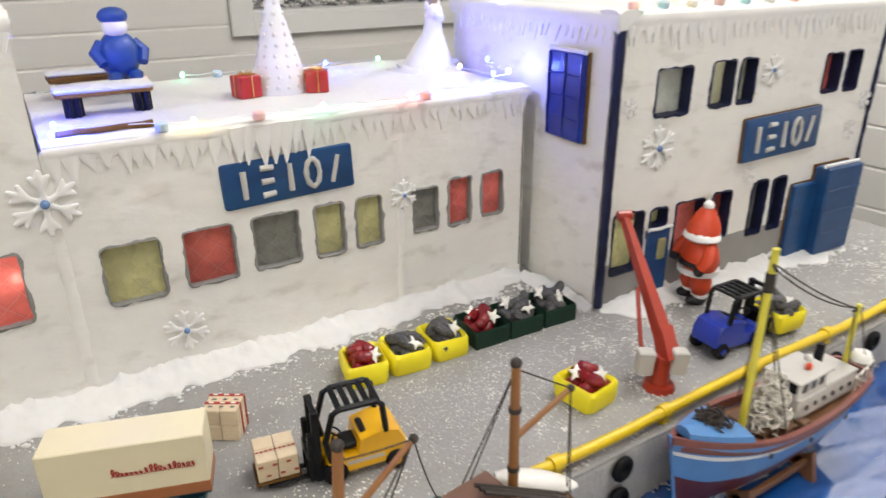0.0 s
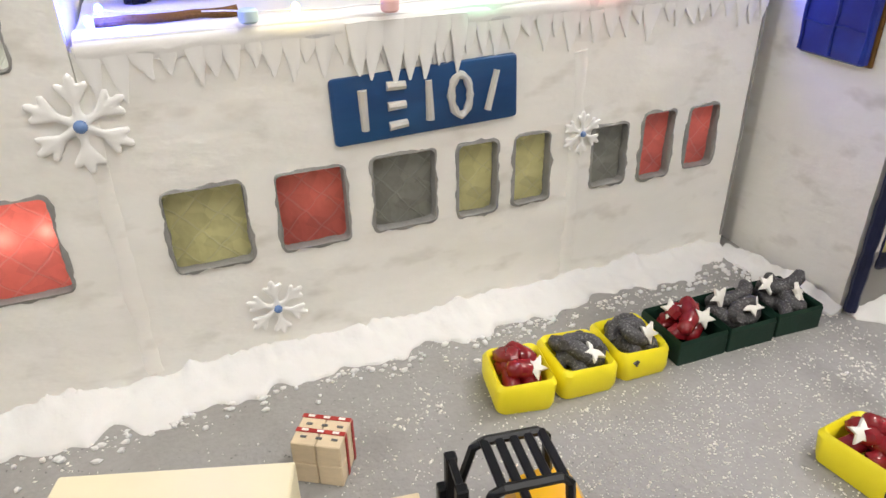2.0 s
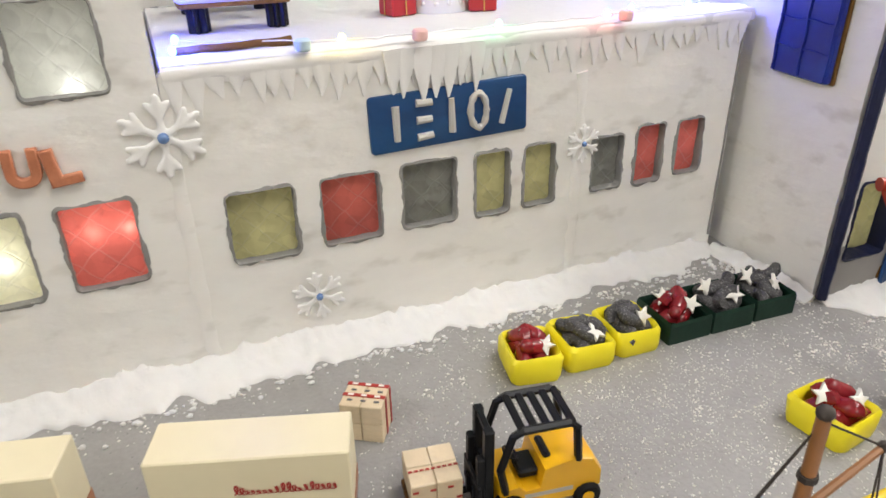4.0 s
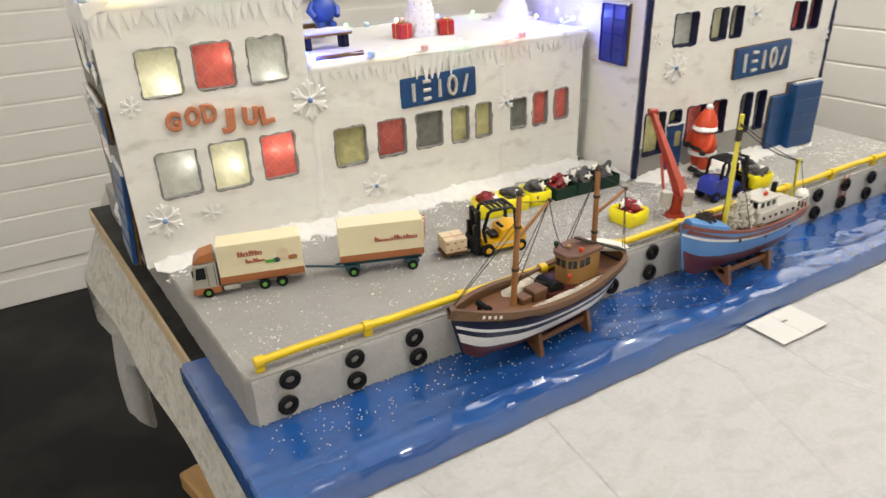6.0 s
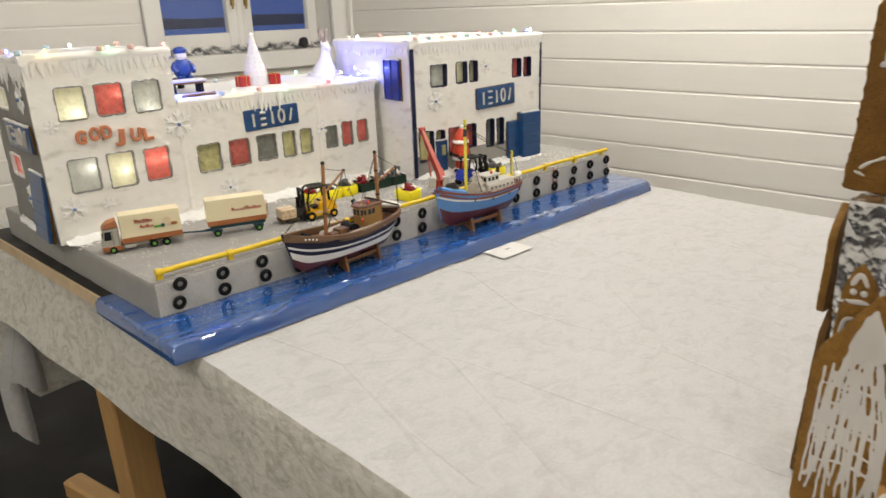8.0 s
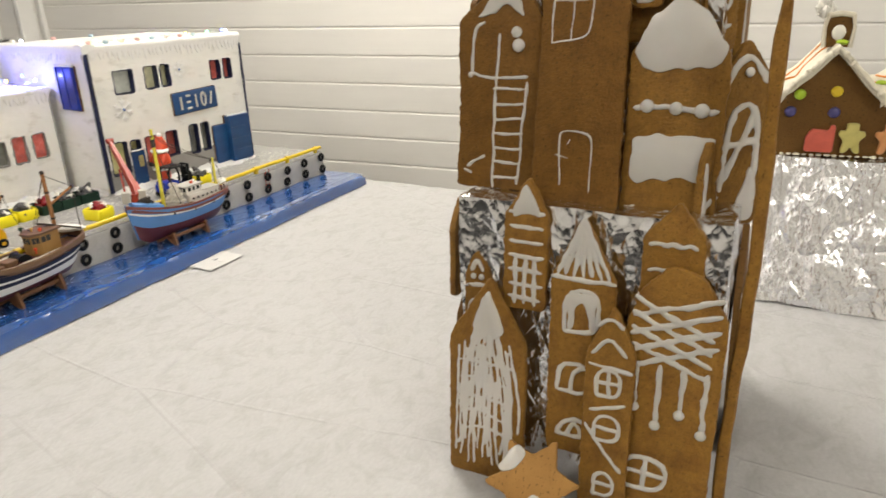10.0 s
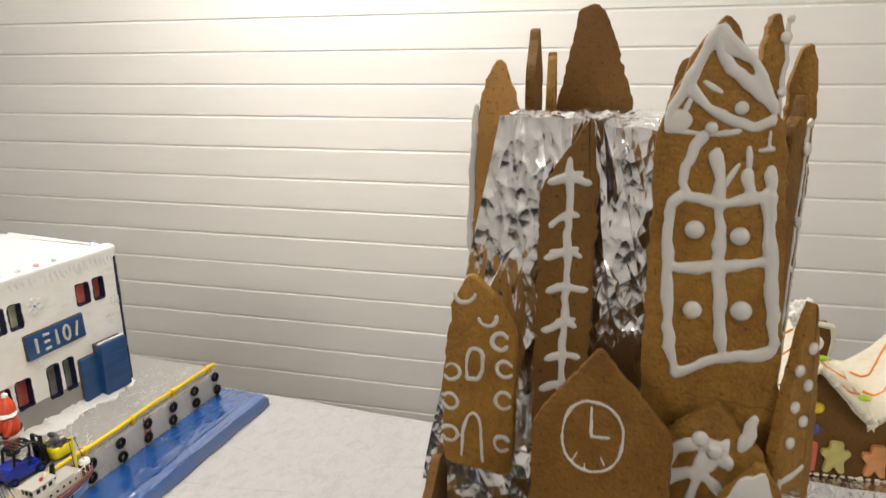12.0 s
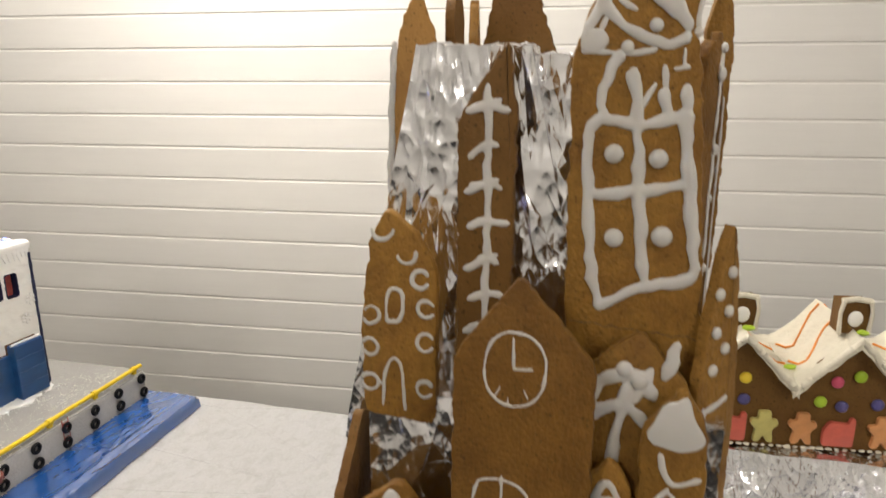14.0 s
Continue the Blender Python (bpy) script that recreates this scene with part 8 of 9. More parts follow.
def blobs_bm(dots):
    bm = bmesh.new()
    for x, z, r in dots:
        ball(bm, (x, -r * 0.25, z), (r, r * 0.6, r), nu=12, nv=8)
    return bm


def arc(cx, cz, r, a0, a1, n=14, sq=1.0):
    return [(cx + r * math.cos(radians(a0 + (a1 - a0) * i / n)), cz + sq * r * math.sin(radians(a0 + (a1 - a0) * i / n))) for i in range(n + 1)]


def rect(x0, x1, z0, z1):
    return [(x0, z0), (x1, z0), (x1, z1), (x0, z1), (x0, z0)]


def islands(ob):
    """Leaves the first loose piece of a mesh in ob and gives each other one an object of its own."""
    bm = bmesh.new()
    bm.from_mesh(ob.data)
    left, groups = set(bm.verts), []
    while left:
        todo, got = [left.pop()], []
        while todo:
            v = todo.pop()
            got.append(v)
            for e in v.link_edges:
                o = e.other_vert(v)
                if o in left:
                    left.remove(o)
                    todo.append(o)
        groups.append(got)
    for n, got in enumerate(groups):
        if len(got) < 12:
            continue
        idx = {v: i for i, v in enumerate(got)}
        me = bpy.data.meshes.new(ob.name)
        me.from_pydata([tuple(v.co) for v in got], [], [[idx[v] for v in f.verts] for f in {f for v in got for f in v.link_faces}])
        me.materials.append(ob.data.materials[0])
        me.polygons.foreach_set("use_smooth", [True] * len(me.polygons))
        if n:
            one = new("piping", me)
            one.parent = ob.parent
        else:
            ob.data = me
    bm.free()


def biscuit(m, outline, lines=(), r=0.0013, dots=(), fills=(), mat=None, thick=0.0065, label="", rounds=2, seed=0.0):
    bm = bmesh.new()
    out = chaikin(outline, rounds)
    out = [(x + 0.0012 * noise.noise(Vector((x * 70 + seed, z * 70, seed))) + 0.0014 * noise.noise(Vector((x * 210, z * 210, seed))) + 0.0007 * noise.noise(Vector((x * 520, z * 520, seed))), z + 0.0012 * noise.noise(Vector((x * 70, z * 70 + seed, 5))) + 0.0010 * noise.noise(Vector((x * 260, z * 260, seed + 4)))) for x, z in out]
    slab(bm, out, thick, bev=0.0016)
    ob = part("biscuit", bm, mat or M_GINGER, tower, label or "brown gingerbread biscuit piped with white icing", m=TWI @ m, smooth=True)
    if lines:
        # strings of icing that touch have run into one another
        islands(fuse(part("piping", strokes_bm(lines, r * 1.15, seed), M_DRAWN, ob), max(0.0006, r * 0.33), 4))
    for d in dots:
        part("icing_dot", blobs_bm([d]), M_DRAWN, ob, smooth=True)
    for f in fills:
        bm = bmesh.new()
        o = chaikin(f, 2)
        o = [(x + 0.0022 * noise.noise(Vector((x * 90 + seed, z * 90, 2))), z + 0.0034 * noise.noise(Vector((x * 95, z * 95, seed)))) for x, z in o]
        slab(bm, o, 0.0018, bev=0.0010)
        part("icing_patch", bm, M_DRAWN, ob, "thick white icing patch", m=pose(0, -0.0014, 0), smooth=True)
    return ob


def on_front(x, u, z, tilt=0.0, lean=0.0):
    """A place on the tower's front: u to the right as seen from there."""
    return pose(x, -u, z, 0, 0, -90) @ pose(0, 0, 0, -tilt, lean, 0)


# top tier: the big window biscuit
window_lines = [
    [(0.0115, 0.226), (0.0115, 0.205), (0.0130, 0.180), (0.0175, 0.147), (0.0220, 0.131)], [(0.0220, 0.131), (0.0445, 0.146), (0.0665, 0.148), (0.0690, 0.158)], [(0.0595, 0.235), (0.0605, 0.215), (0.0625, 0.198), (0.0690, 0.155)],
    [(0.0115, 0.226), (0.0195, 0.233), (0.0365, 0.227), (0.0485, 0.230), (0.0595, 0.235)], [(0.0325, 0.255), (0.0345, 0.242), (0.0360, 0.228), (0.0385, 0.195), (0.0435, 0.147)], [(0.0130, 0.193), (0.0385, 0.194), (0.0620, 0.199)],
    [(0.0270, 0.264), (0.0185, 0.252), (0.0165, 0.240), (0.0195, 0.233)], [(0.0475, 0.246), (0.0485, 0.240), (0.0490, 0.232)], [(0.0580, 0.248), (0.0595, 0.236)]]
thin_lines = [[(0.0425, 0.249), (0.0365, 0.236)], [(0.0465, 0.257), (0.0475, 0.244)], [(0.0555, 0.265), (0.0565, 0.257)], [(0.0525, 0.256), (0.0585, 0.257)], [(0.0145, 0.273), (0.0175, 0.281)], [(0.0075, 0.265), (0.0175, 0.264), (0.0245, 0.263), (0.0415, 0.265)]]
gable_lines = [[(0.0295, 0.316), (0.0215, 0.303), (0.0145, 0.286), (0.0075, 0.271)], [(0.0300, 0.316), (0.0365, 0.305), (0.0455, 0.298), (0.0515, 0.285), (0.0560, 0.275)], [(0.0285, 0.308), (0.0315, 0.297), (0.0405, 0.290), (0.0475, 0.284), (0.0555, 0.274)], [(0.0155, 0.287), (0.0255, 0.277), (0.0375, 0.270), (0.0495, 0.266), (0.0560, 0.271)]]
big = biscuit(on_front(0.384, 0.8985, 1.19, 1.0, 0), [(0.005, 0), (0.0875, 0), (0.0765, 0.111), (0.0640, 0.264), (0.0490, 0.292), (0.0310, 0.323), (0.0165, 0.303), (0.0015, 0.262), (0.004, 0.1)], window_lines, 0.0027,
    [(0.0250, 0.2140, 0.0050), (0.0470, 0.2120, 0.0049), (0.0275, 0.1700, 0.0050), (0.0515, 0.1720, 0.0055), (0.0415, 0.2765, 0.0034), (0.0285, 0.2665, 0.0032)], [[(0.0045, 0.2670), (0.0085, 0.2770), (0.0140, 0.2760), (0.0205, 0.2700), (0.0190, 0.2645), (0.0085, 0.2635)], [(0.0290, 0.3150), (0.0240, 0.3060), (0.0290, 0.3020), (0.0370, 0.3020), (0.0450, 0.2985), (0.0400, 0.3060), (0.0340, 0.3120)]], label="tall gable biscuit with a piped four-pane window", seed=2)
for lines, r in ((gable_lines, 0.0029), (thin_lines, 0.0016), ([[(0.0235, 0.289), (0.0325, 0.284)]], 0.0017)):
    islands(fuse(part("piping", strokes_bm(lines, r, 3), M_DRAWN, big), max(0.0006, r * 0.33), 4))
bm = bmesh.new()
tube(bm, [(0.006 + 0.0039 * i, 0.0001, 0.122 + 0.0022 * noise.noise(Vector((i * 0.9, 3, 1))) - 0.0003 * i) for i in range(20)], [0.0002 + 0.0002 * abs(noise.noise(Vector((i * 1.3, 1, 6)))) for i in range(20)], 6)
part("crack", bm, M_FIGBLACK, tower, "dark crack across the biscuit", m=TWI @ on_front(0.384, 0.8985, 1.19, 1.0, 0))
# piping below it, on its lower part
loops = [arc(0.022, 0.030, 0.017, 20, 205), arc(0.024, 0.048, 0.014, 20, 190), [(0.008, -0.008), (0.006, 0.022), (0.010, 0.048)], [(0.022, -0.010), (0.020, 0.030), (0.026, 0.056)], [(0.006, 0.004), (0.022, 0.000)], [(0.030, 0.050), (0.036, 0.064)], [(0.042, 0.062), (0.047, 0.076)]]
biscuit(on_front(0.3635, 0.9085, 1.1680, 2.5), gable(0.060, 0.147, 0.119, 0.034), [[(x * 1.12, z * 1.25 + 0.046) for x, z in line] for line in loops], 0.0030, [(0.035, 0.120, 0.0046), (0.027, 0.126, 0.0045)], seed=5)
biscuit(on_front(0.390, 0.840, 1.272, 1.0), [(0, 0), (0.031, 0), (0.0325, 0.150), (0.0275, 0.190), (0.022, 0.182), (0.000, 0.148)], [[(0.0165, 0.02), (0.0175, 0.09), (0.017, 0.165)]] + [[(0.005 + 0.002 * (k % 2), 0.026 + 0.021 * k - 0.002 * (k % 3)), (0.017, 0.030 + 0.021 * k), (0.029 - 0.003 * (k % 3), 0.027 + 0.021 * k + 0.002 * (k % 2))] for k in range(7)] + [[(0.009 + 0.004 * (k % 2), 0.029 + 0.042 * k), (0.023, 0.031 + 0.042 * k)] for k in range(4)], 0.0019, mat=M_GINGERDARK, label="dark narrow biscuit with a piped ladder of bars", seed=7)
biscuit(on_front(0.372, 0.790, 1.249, 1), [(-0.002, 0), (0.042, -0.004), (0.043, 0.09), (0.030, 0.112), (0.014, 0.124), (0.004, 0.105), (-0.002, 0.06)], [rect(0.013, 0.023, 0.058, 0.078), [(0.011, 0.006), (0.012, 0.030), (0.017, 0.038), (0.023, 0.030), (0.024, 0.004)], arc(0.034, 0.085, 0.005, 30, 330), arc(0.036, 0.067, 0.005, 30, 330), arc(0.036, 0.047, 0.005, 30, 330), arc(0.036, 0.018, 0.005, 30, 330), arc(0.004, 0.062, 0.005, -150, 150), arc(0.003, 0.042, 0.005, -150, 150), arc(0.003, 0.020, 0.005, -150, 150), arc(0.012, 0.112, 0.006, 180, 360), arc(0.026, 0.098, 0.005, 180, 380)], 0.0011, label="pointed biscuit with piped swirls, window and door", seed=9)
# middle tier
biscuit(on_front(0.320, 0.8485, 1.030, 5.5), gable(0.073, 0.318, 0.274, 0.033, 0.003), [arc(0.032, 0.269, 0.0165, 0, 360, 24, 1.22), [(0.032, 0.269), (0.031, 0.286)], [(0.032, 0.269), (0.042, 0.269)], [(0.023, 0.254), (0.025, 0.258)], [(0.030, 0.249), (0.030, 0.253)], [(0.039, 0.253), (0.037, 0.257)], [(0.010, 0.140), (0.012, 0.204), (0.020, 0.208), (0.038, 0.206), (0.044, 0.196), (0.044, 0.151), (0.036, 0.144), (0.010, 0.140)], [(0.027, 0.143), (0.028, 0.211)], [(0.012, 0.174), (0.042, 0.174)], [(0.024, 0.020), (0.021, 0.062), (0.024, 0.068), (0.046, 0.066), (0.050, 0.058), (0.050, 0.016)], [(0.019, 0.046), (0.029, 0.045)], [(0.029, 0.056), (0.031, 0.060)]], 0.0008, mat=M_MID, label="tall gable biscuit with a piped clock, window and door", seed=12)
biscuit(on_front(0.336, 0.7695, 1.036, 1), gable(0.081, 0.192, 0.152, 0.050, 0.004), [[(0.033, 0.002), (0.036, 0.098), (0.040, 0.140)], [(0.058, 0.006), (0.062, 0.060), (0.066, 0.100)]] + [[(0.034, 0.012 + 0.0135 * k), (0.060 + 0.0006 * k, 0.013 + 0.0135 * k)] for k in range(7)] + [[(0.014, 0.104), (0.016, 0.146), (0.026, 0.150)], [(0.012, 0.106), (0.036, 0.102), (0.066, 0.104)], [(0.008, 0.020), (0.016, 0.026), (0.026, 0.030)], [(0.004, 0.016), (0.012, 0.014)]], 0.0012, [(0.012, 0.105, 0.0026), (0.058, 0.131, 0.0058), (0.056, 0.142, 0.005)], [[(0.018, 0.152), (0.030, 0.170), (0.046, 0.186), (0.060, 0.170), (0.064, 0.152), (0.048, 0.166), (0.030, 0.156)]], mat=M_MID, label="biscuit with a piped ladder leaning at a door", seed=15)
biscuit(on_front(0.332, 0.9235, 1.012, 3), gable(0.078, 0.198, 0.150, 0.037), [[(0.006, 0.106), (0.022, 0.108), (0.044, 0.107), (0.072, 0.105)], [(0.004, 0.020), (0.03, 0.021)]], 0.0020, [(0.017, 0.108, 0.0056), (0.040, 0.107, 0.0054), (0.060, 0.106, 0.0060), (0.012, 0.02, 0.004)], [[(0.002, 0.152), (0.016, 0.178), (0.036, 0.195), (0.052, 0.186), (0.076, 0.154), (0.066, 0.140), (0.040, 0.138), (0.014, 0.134)], [(0.005, 0.052), (0.012, 0.042), (0.040, 0.050), (0.068, 0.048), (0.074, 0.084), (0.040, 0.086), (0.006, 0.082)]], label="gable biscuit with thick snow-white icing roof and band", seed=18)
biscuit(on_front(0.354, 0.9185, 1.196, 1), gable(0.025, 0.052, 0.036, 0.012), [rect(0.005, 0.019, 0.005, 0.028), [(0.005, 0.012), (0.019, 0.012)], [(0.006, 0.019), (0.018, 0.019)], [(0.005, 0.028), (0.012, 0.042), (0.019, 0.028)]], 0.0017, label="tiny house biscuit with a piped window", seed=21)
biscuit(on_front(0.352, 0.9455, 1.202, 1), gable(0.033, 0.092, 0.066, 0.020), [[(0.004, 0.010), (0.030, 0.010)], [(0.010, 0.054), (0.016, 0.034), (0.030, 0.042)], [(0.016, 0.034), (0.006, 0.022)], [(0.016, 0.032), (0.026, 0.020)]], 0.0016, (), [[(0.001, 0.064), (0.010, 0.080), (0.019, 0.089), (0.032, 0.066), (0.030, 0.058), (0.012, 0.056)]], label="small gable biscuit with white icing cap", seed=24)
# lower tier
biscuit(on_front(0.300, 0.7885, 0.905, 1), gable(0.027, 0.082, 0.058, 0.014), [rect(0.006, 0.021, 0.012, 0.030), [(0.005, 0.046), (0.022, 0.046)], [(0.008, 0.06), (0.014, 0.074), (0.02, 0.06)]], 0.0018, [(0.010, 0.054, 0.003), (0.018, 0.054, 0.003)], seed=27)
biscuit(on_front(0.290, 0.832, 0.938, 2), gable(0.041, 0.125, 0.088, 0.022), [[(0.006, 0.012 + 0.0135 * k), (0.036, 0.011 + 0.0135 * k)] for k in range(7)] + [[(0.012 + 0.009 * k, 0.006), (0.012 + 0.009 * k, 0.05)] for k in range(3)], 0.0017, (), [[(0.006, 0.088), (0.020, 0.120), (0.036, 0.090), (0.022, 0.094)]], label="slab biscuit with a piped grid and white gable", seed=30)
rngt = random.Random(17)
streaks = [[(0.010 + 0.0045 * k + rngt.uniform(-0.003, 0.003), 0.008 + rngt.uniform(0, 0.03)), (0.012 + 0.0042 * k + rngt.uniform(-0.004, 0.004), 0.06 + rngt.uniform(-0.01, 0.01)), (0.012 + 0.0042 * k + rngt.uniform(-0.004, 0.004), 0.11), (0.024 + 0.0022 * k + rngt.uniform(-0.003, 0.003), 0.15 + rngt.uniform(-0.01, 0.01)), (0.034 + 0.001 * k, 0.165 + 0.03 * rngt.random())] for k in range(13)] + [[(0.006 + 0.0050 * k + rngt.uniform(-0.002, 0.002), 0.010 + 0.06 * rngt.random()), (0.008 + 0.0048 * k + rngt.uniform(-0.003, 0.003), 0.09 + rngt.uniform(-0.02, 0.02)), (0.012 + 0.0040 * k + rngt.uniform(-0.003, 0.003), 0.145 + rngt.uniform(-0.01, 0.01))] for k in range(14)]
streaks += [[(0.012, 0.05 + 0.019 * k), (0.036 + rngt.uniform(-0.008, 0.008), 0.055 + 0.019 * k + rngt.uniform(-0.008, 0.008)), (0.064, 0.048 + 0.019 * k + rngt.uniform(-0.006, 0.006))] for k in range(5)]
biscuit(on_front(0.268, 0.784, TZ + 0.002, 2.5), gable(0.077, 0.214, 0.150, 0.040), streaks, 0.0012, (), [[(0.024, 0.166), (0.040, 0.204), (0.056, 0.166), (0.048, 0.150), (0.040, 0.160), (0.032, 0.148)]], label="biscuit covered in streaky white icing", seed=33)
biscuit(on_front(0.284, 0.8785, 0.800, 1), gable(0.057, 0.235, 0.176, 0.027), [[(0.027, 0.232), (0.006 + 0.0075 * k, 0.182)] for k in range(7)] + [[(0.001, 0.178), (0.056, 0.178)], rect(0.014, 0.044, 0.128, 0.168), rect(0.010, 0.040, 0.066, 0.096), [(0.022, 0.066), (0.024, 0.090), (0.040, 0.094)], arc(0.028, 0.020, 0.017, 0, 180), [(0.045, 0.02), (0.011, 0.02)], [(0.020, 0.020), (0.028, 0.036), (0.036, 0.020)]], 0.0019, (), [[(0.016, 0.130), (0.016, 0.166), (0.042, 0.166), (0.042, 0.130), (0.036, 0.130), (0.036, 0.146), (0.029, 0.158), (0.022, 0.146), (0.022, 0.130)]], label="tall house biscuit with striped piped roof", seed=36)
biscuit(on_front(0.270, 0.9155, TZ + 0.002, 2), gable(0.043, 0.206, 0.160, 0.022), [[(0.006, 0.160), (0.021, 0.178), (0.036, 0.160)], [(0.010, 0.186), (0.021, 0.196), (0.031, 0.186)], rect(0.012, 0.032, 0.120, 0.146), [(0.022, 0.120), (0.022, 0.146)], [(0.012, 0.133), (0.032, 0.133)], [(0.004, 0.150), (0.040, 0.146)], [(0.006, 0.104), (0.038, 0.114)], [(0.004, 0.088), (0.020, 0.064), (0.038, 0.046)], rect(0.012, 0.034, 0.074, 0.100), [(0.012, 0.087), (0.034, 0.087)], rect(0.014, 0.032, 0.016, 0.040), [(0.014, 0.028), (0.032, 0.028)]], 0.0016, mat=M_GINGER, label="round-topped biscuit with piped windows", seed=39)
biscuit(on_front(0.280, 0.9465, TZ + 0.002, 1.5), [(0, 0), (0.080, 0), (0.080, 0.200), (0.060, 0.236), (0.034, 0.246), (0.010, 0.222), (0, 0.19)], [[(0.006, 0.150 + 0.016 * k), (0.074, 0.180 + 0.014 * k)] for k in range(4)] + [[(0.006, 0.215 - 0.014 * k), (0.070, 0.185 - 0.012 * k)] for k in range(4)] + [[(0.012 + 0.019 * k, 0.155), (0.012 + 0.019 * k, 0.115 - 0.015 * (k % 2))] for k in range(4)] + [rect(0.008, 0.044, 0.028, 0.062), [(0.026, 0.028), (0.026, 0.062)], [(0.008, 0.045), (0.044, 0.045)]], 0.0021, [(0.012 + 0.019 * k, 0.112 - 0.015 * (k % 2), 0.0048) for k in range(4)], mat=M_GINGER, label="broad biscuit with a piped lattice and drops", seed=42)
biscuit(on_front(0.294, 0.953, 0.905, 1), gable(0.049, 0.148, 0.118, 0.026), [[(0.006 + 0.0062 * i, 0.020 + 0.0225 * k + 0.003 * (i % 2)) for i in range(7)] for k in range(5)], 0.0018, label="biscuit with wavy piped bands", seed=45)
# a star-shaped biscuit lying against the foot
star = []
for k in range(12):
    rr = 0.046 if k % 2 == 0 else 0.025
    star.append((rr * math.cos(math.pi * k / 6 + 0.3), rr * math.sin(math.pi * k / 6 + 0.3)))
biscuit(pose(0.236, -0.882, TZ + 0.038, 0, 0, -90) @ pose(0, 0, 0, -38, 8, 0), star, [[(0.008, -0.022), (0.018, -0.014), (0.026, -0.018)], [(0.006, -0.034), (0.014, -0.030)], [(-0.028, 0.006), (-0.016, 0.014), (-0.02, 0.024)]], 0.0026, [(0.016, -0.026, 0.003)], [[(-0.034, 0.0), (-0.018, 0.004), (-0.012, 0.022), (-0.022, 0.030), (-0.030, 0.016)], [(-0.004, -0.022), (0.012, -0.026), (0.018, -0.012), (0.004, -0.006)]], rounds=2, mat=M_TAN, label="star-shaped biscuit leaning at the tower's foot", seed=48)

# narrow biscuits on the front's flank
biscuit(on_front(0.372, 0.9735, 1.160, 1) @ pose(0, 0, 0, 0, 0, 48), [(0, 0), (0.036, 0), (0.035, 0.12), (0.027, 0.185), (0.019, 0.212), (0.011, 0.188), (0, 0.12)], [[(0.006, 0.006), (0.006, 0.110)], [(0.004, 0.016), (0.028, 0.020)], [(0.006, 0.086), (0.028, 0.090)], [(0.006, 0.108), (0.026, 0.112)], arc(0.019, 0.045, 0.008, 0, 360, 14, 1.7)], 0.0017, [(0.010 + 0.009 * (k % 2), 0.132 + 0.0105 * k, 0.0034) for k in range(6)], label="narrow pointed biscuit with teardrops of icing", seed=61)
biscuit(on_front(0.352, 0.9925, 1.018, 1.5) @ pose(0, 0, 0, 0, 0, 30), gable(0.046, 0.155, 0.122, 0.022), [[(0.010, 0.030), (0.012, 0.100), (0.036, 0.104), (0.038, 0.034)], [(0.010, 0.068), (0.038, 0.072)], [(0.014, 0.040), (0.034, 0.098)], [(0.006, 0.118), (0.022, 0.146), (0.040, 0.120)]], 0.0024, [(0.024, 0.128, 0.004)], [[(0.026, 0.004), (0.042, 0.004), (0.042, 0.038), (0.034, 0.052), (0.028, 0.030)]], label="gable biscuit with thick crossed piping on the flank", seed=64)

# biscuits on the tower's sides and back, seen edge on
def on_left(x, y, z, lean=0.0, turn=0.0):
    return pose(x, y, z, 0, 0, 180 + turn) @ pose(0, 0, 0, -lean, 0, 0)
def on_right(x, y, z, lean=0.0, turn=0.0):
    return pose(x, y, z, 0, 0, turn) @ pose(0, 0, 0, -lean, 0, 0)
for m, w, h, sh, mt in ((on_left(0.372, -0.768, TZ + 0.002, 2), 0.060, 0.185, 0.150, M_GINGERDARK), (on_left(0.350, -0.770, 0.93, 1), 0.045, 0.100, 0.075, M_GINGER), (on_left(0.470, -0.766, TZ + 0.002, 2), 0.080, 0.230, 0.180, M_GINGER), (on_left(0.440, -0.770, 1.045, 1), 0.085, 0.195, 0.155, M_GINGERDARK), (on_left(0.540, -0.772, 1.045, 1), 0.070, 0.190, 0.150, M_GINGER),
                      (on_left(0.520, -0.810, 1.30, 0, 4), 0.045, 0.212, 0.180, M_GINGERDARK), (on_left(0.560, -0.814, 1.30, 0, 6), 0.030, 0.198, 0.160, M_GINGER)):
    biscuit(m, gable(w, h, sh, w * 0.55), [[(0.006, sh * 0.4), (w * 0.5, sh * 0.55), (w - 0.006, sh * 0.4)], [(0.004, sh * 0.8), (w - 0.004, sh * 0.8)]], 0.0015, mat=mt, seed=h * 100)
for m, w, h, sh, mt in ((on_right(0.322, -0.996, TZ + 0.002, 1, -30), 0.018, 0.340, 0.320, M_GINGER), (on_right(0.400, -1.036, TZ + 0.002, 2), 0.085, 0.240, 0.180, M_GINGERDARK), (on_right(0.430, -1.003, 1.04, 1), 0.075, 0.240, 0.200, M_GINGER),
                      (on_right(0.460, -0.984, 1.27, 0), 0.060, 0.20, 0.16, M_GINGERDARK)):
    biscuit(m, gable(w, h, sh, w * 0.5), [[(0.002, sh * k / 9), (0.010 + 0.004 * (k % 3), sh * k / 9 + 0.006)] for k in range(1, 9)] + [[(0.004, sh * 0.05), (0.003, sh)]], 0.0021, mat=mt, seed=h * 77)
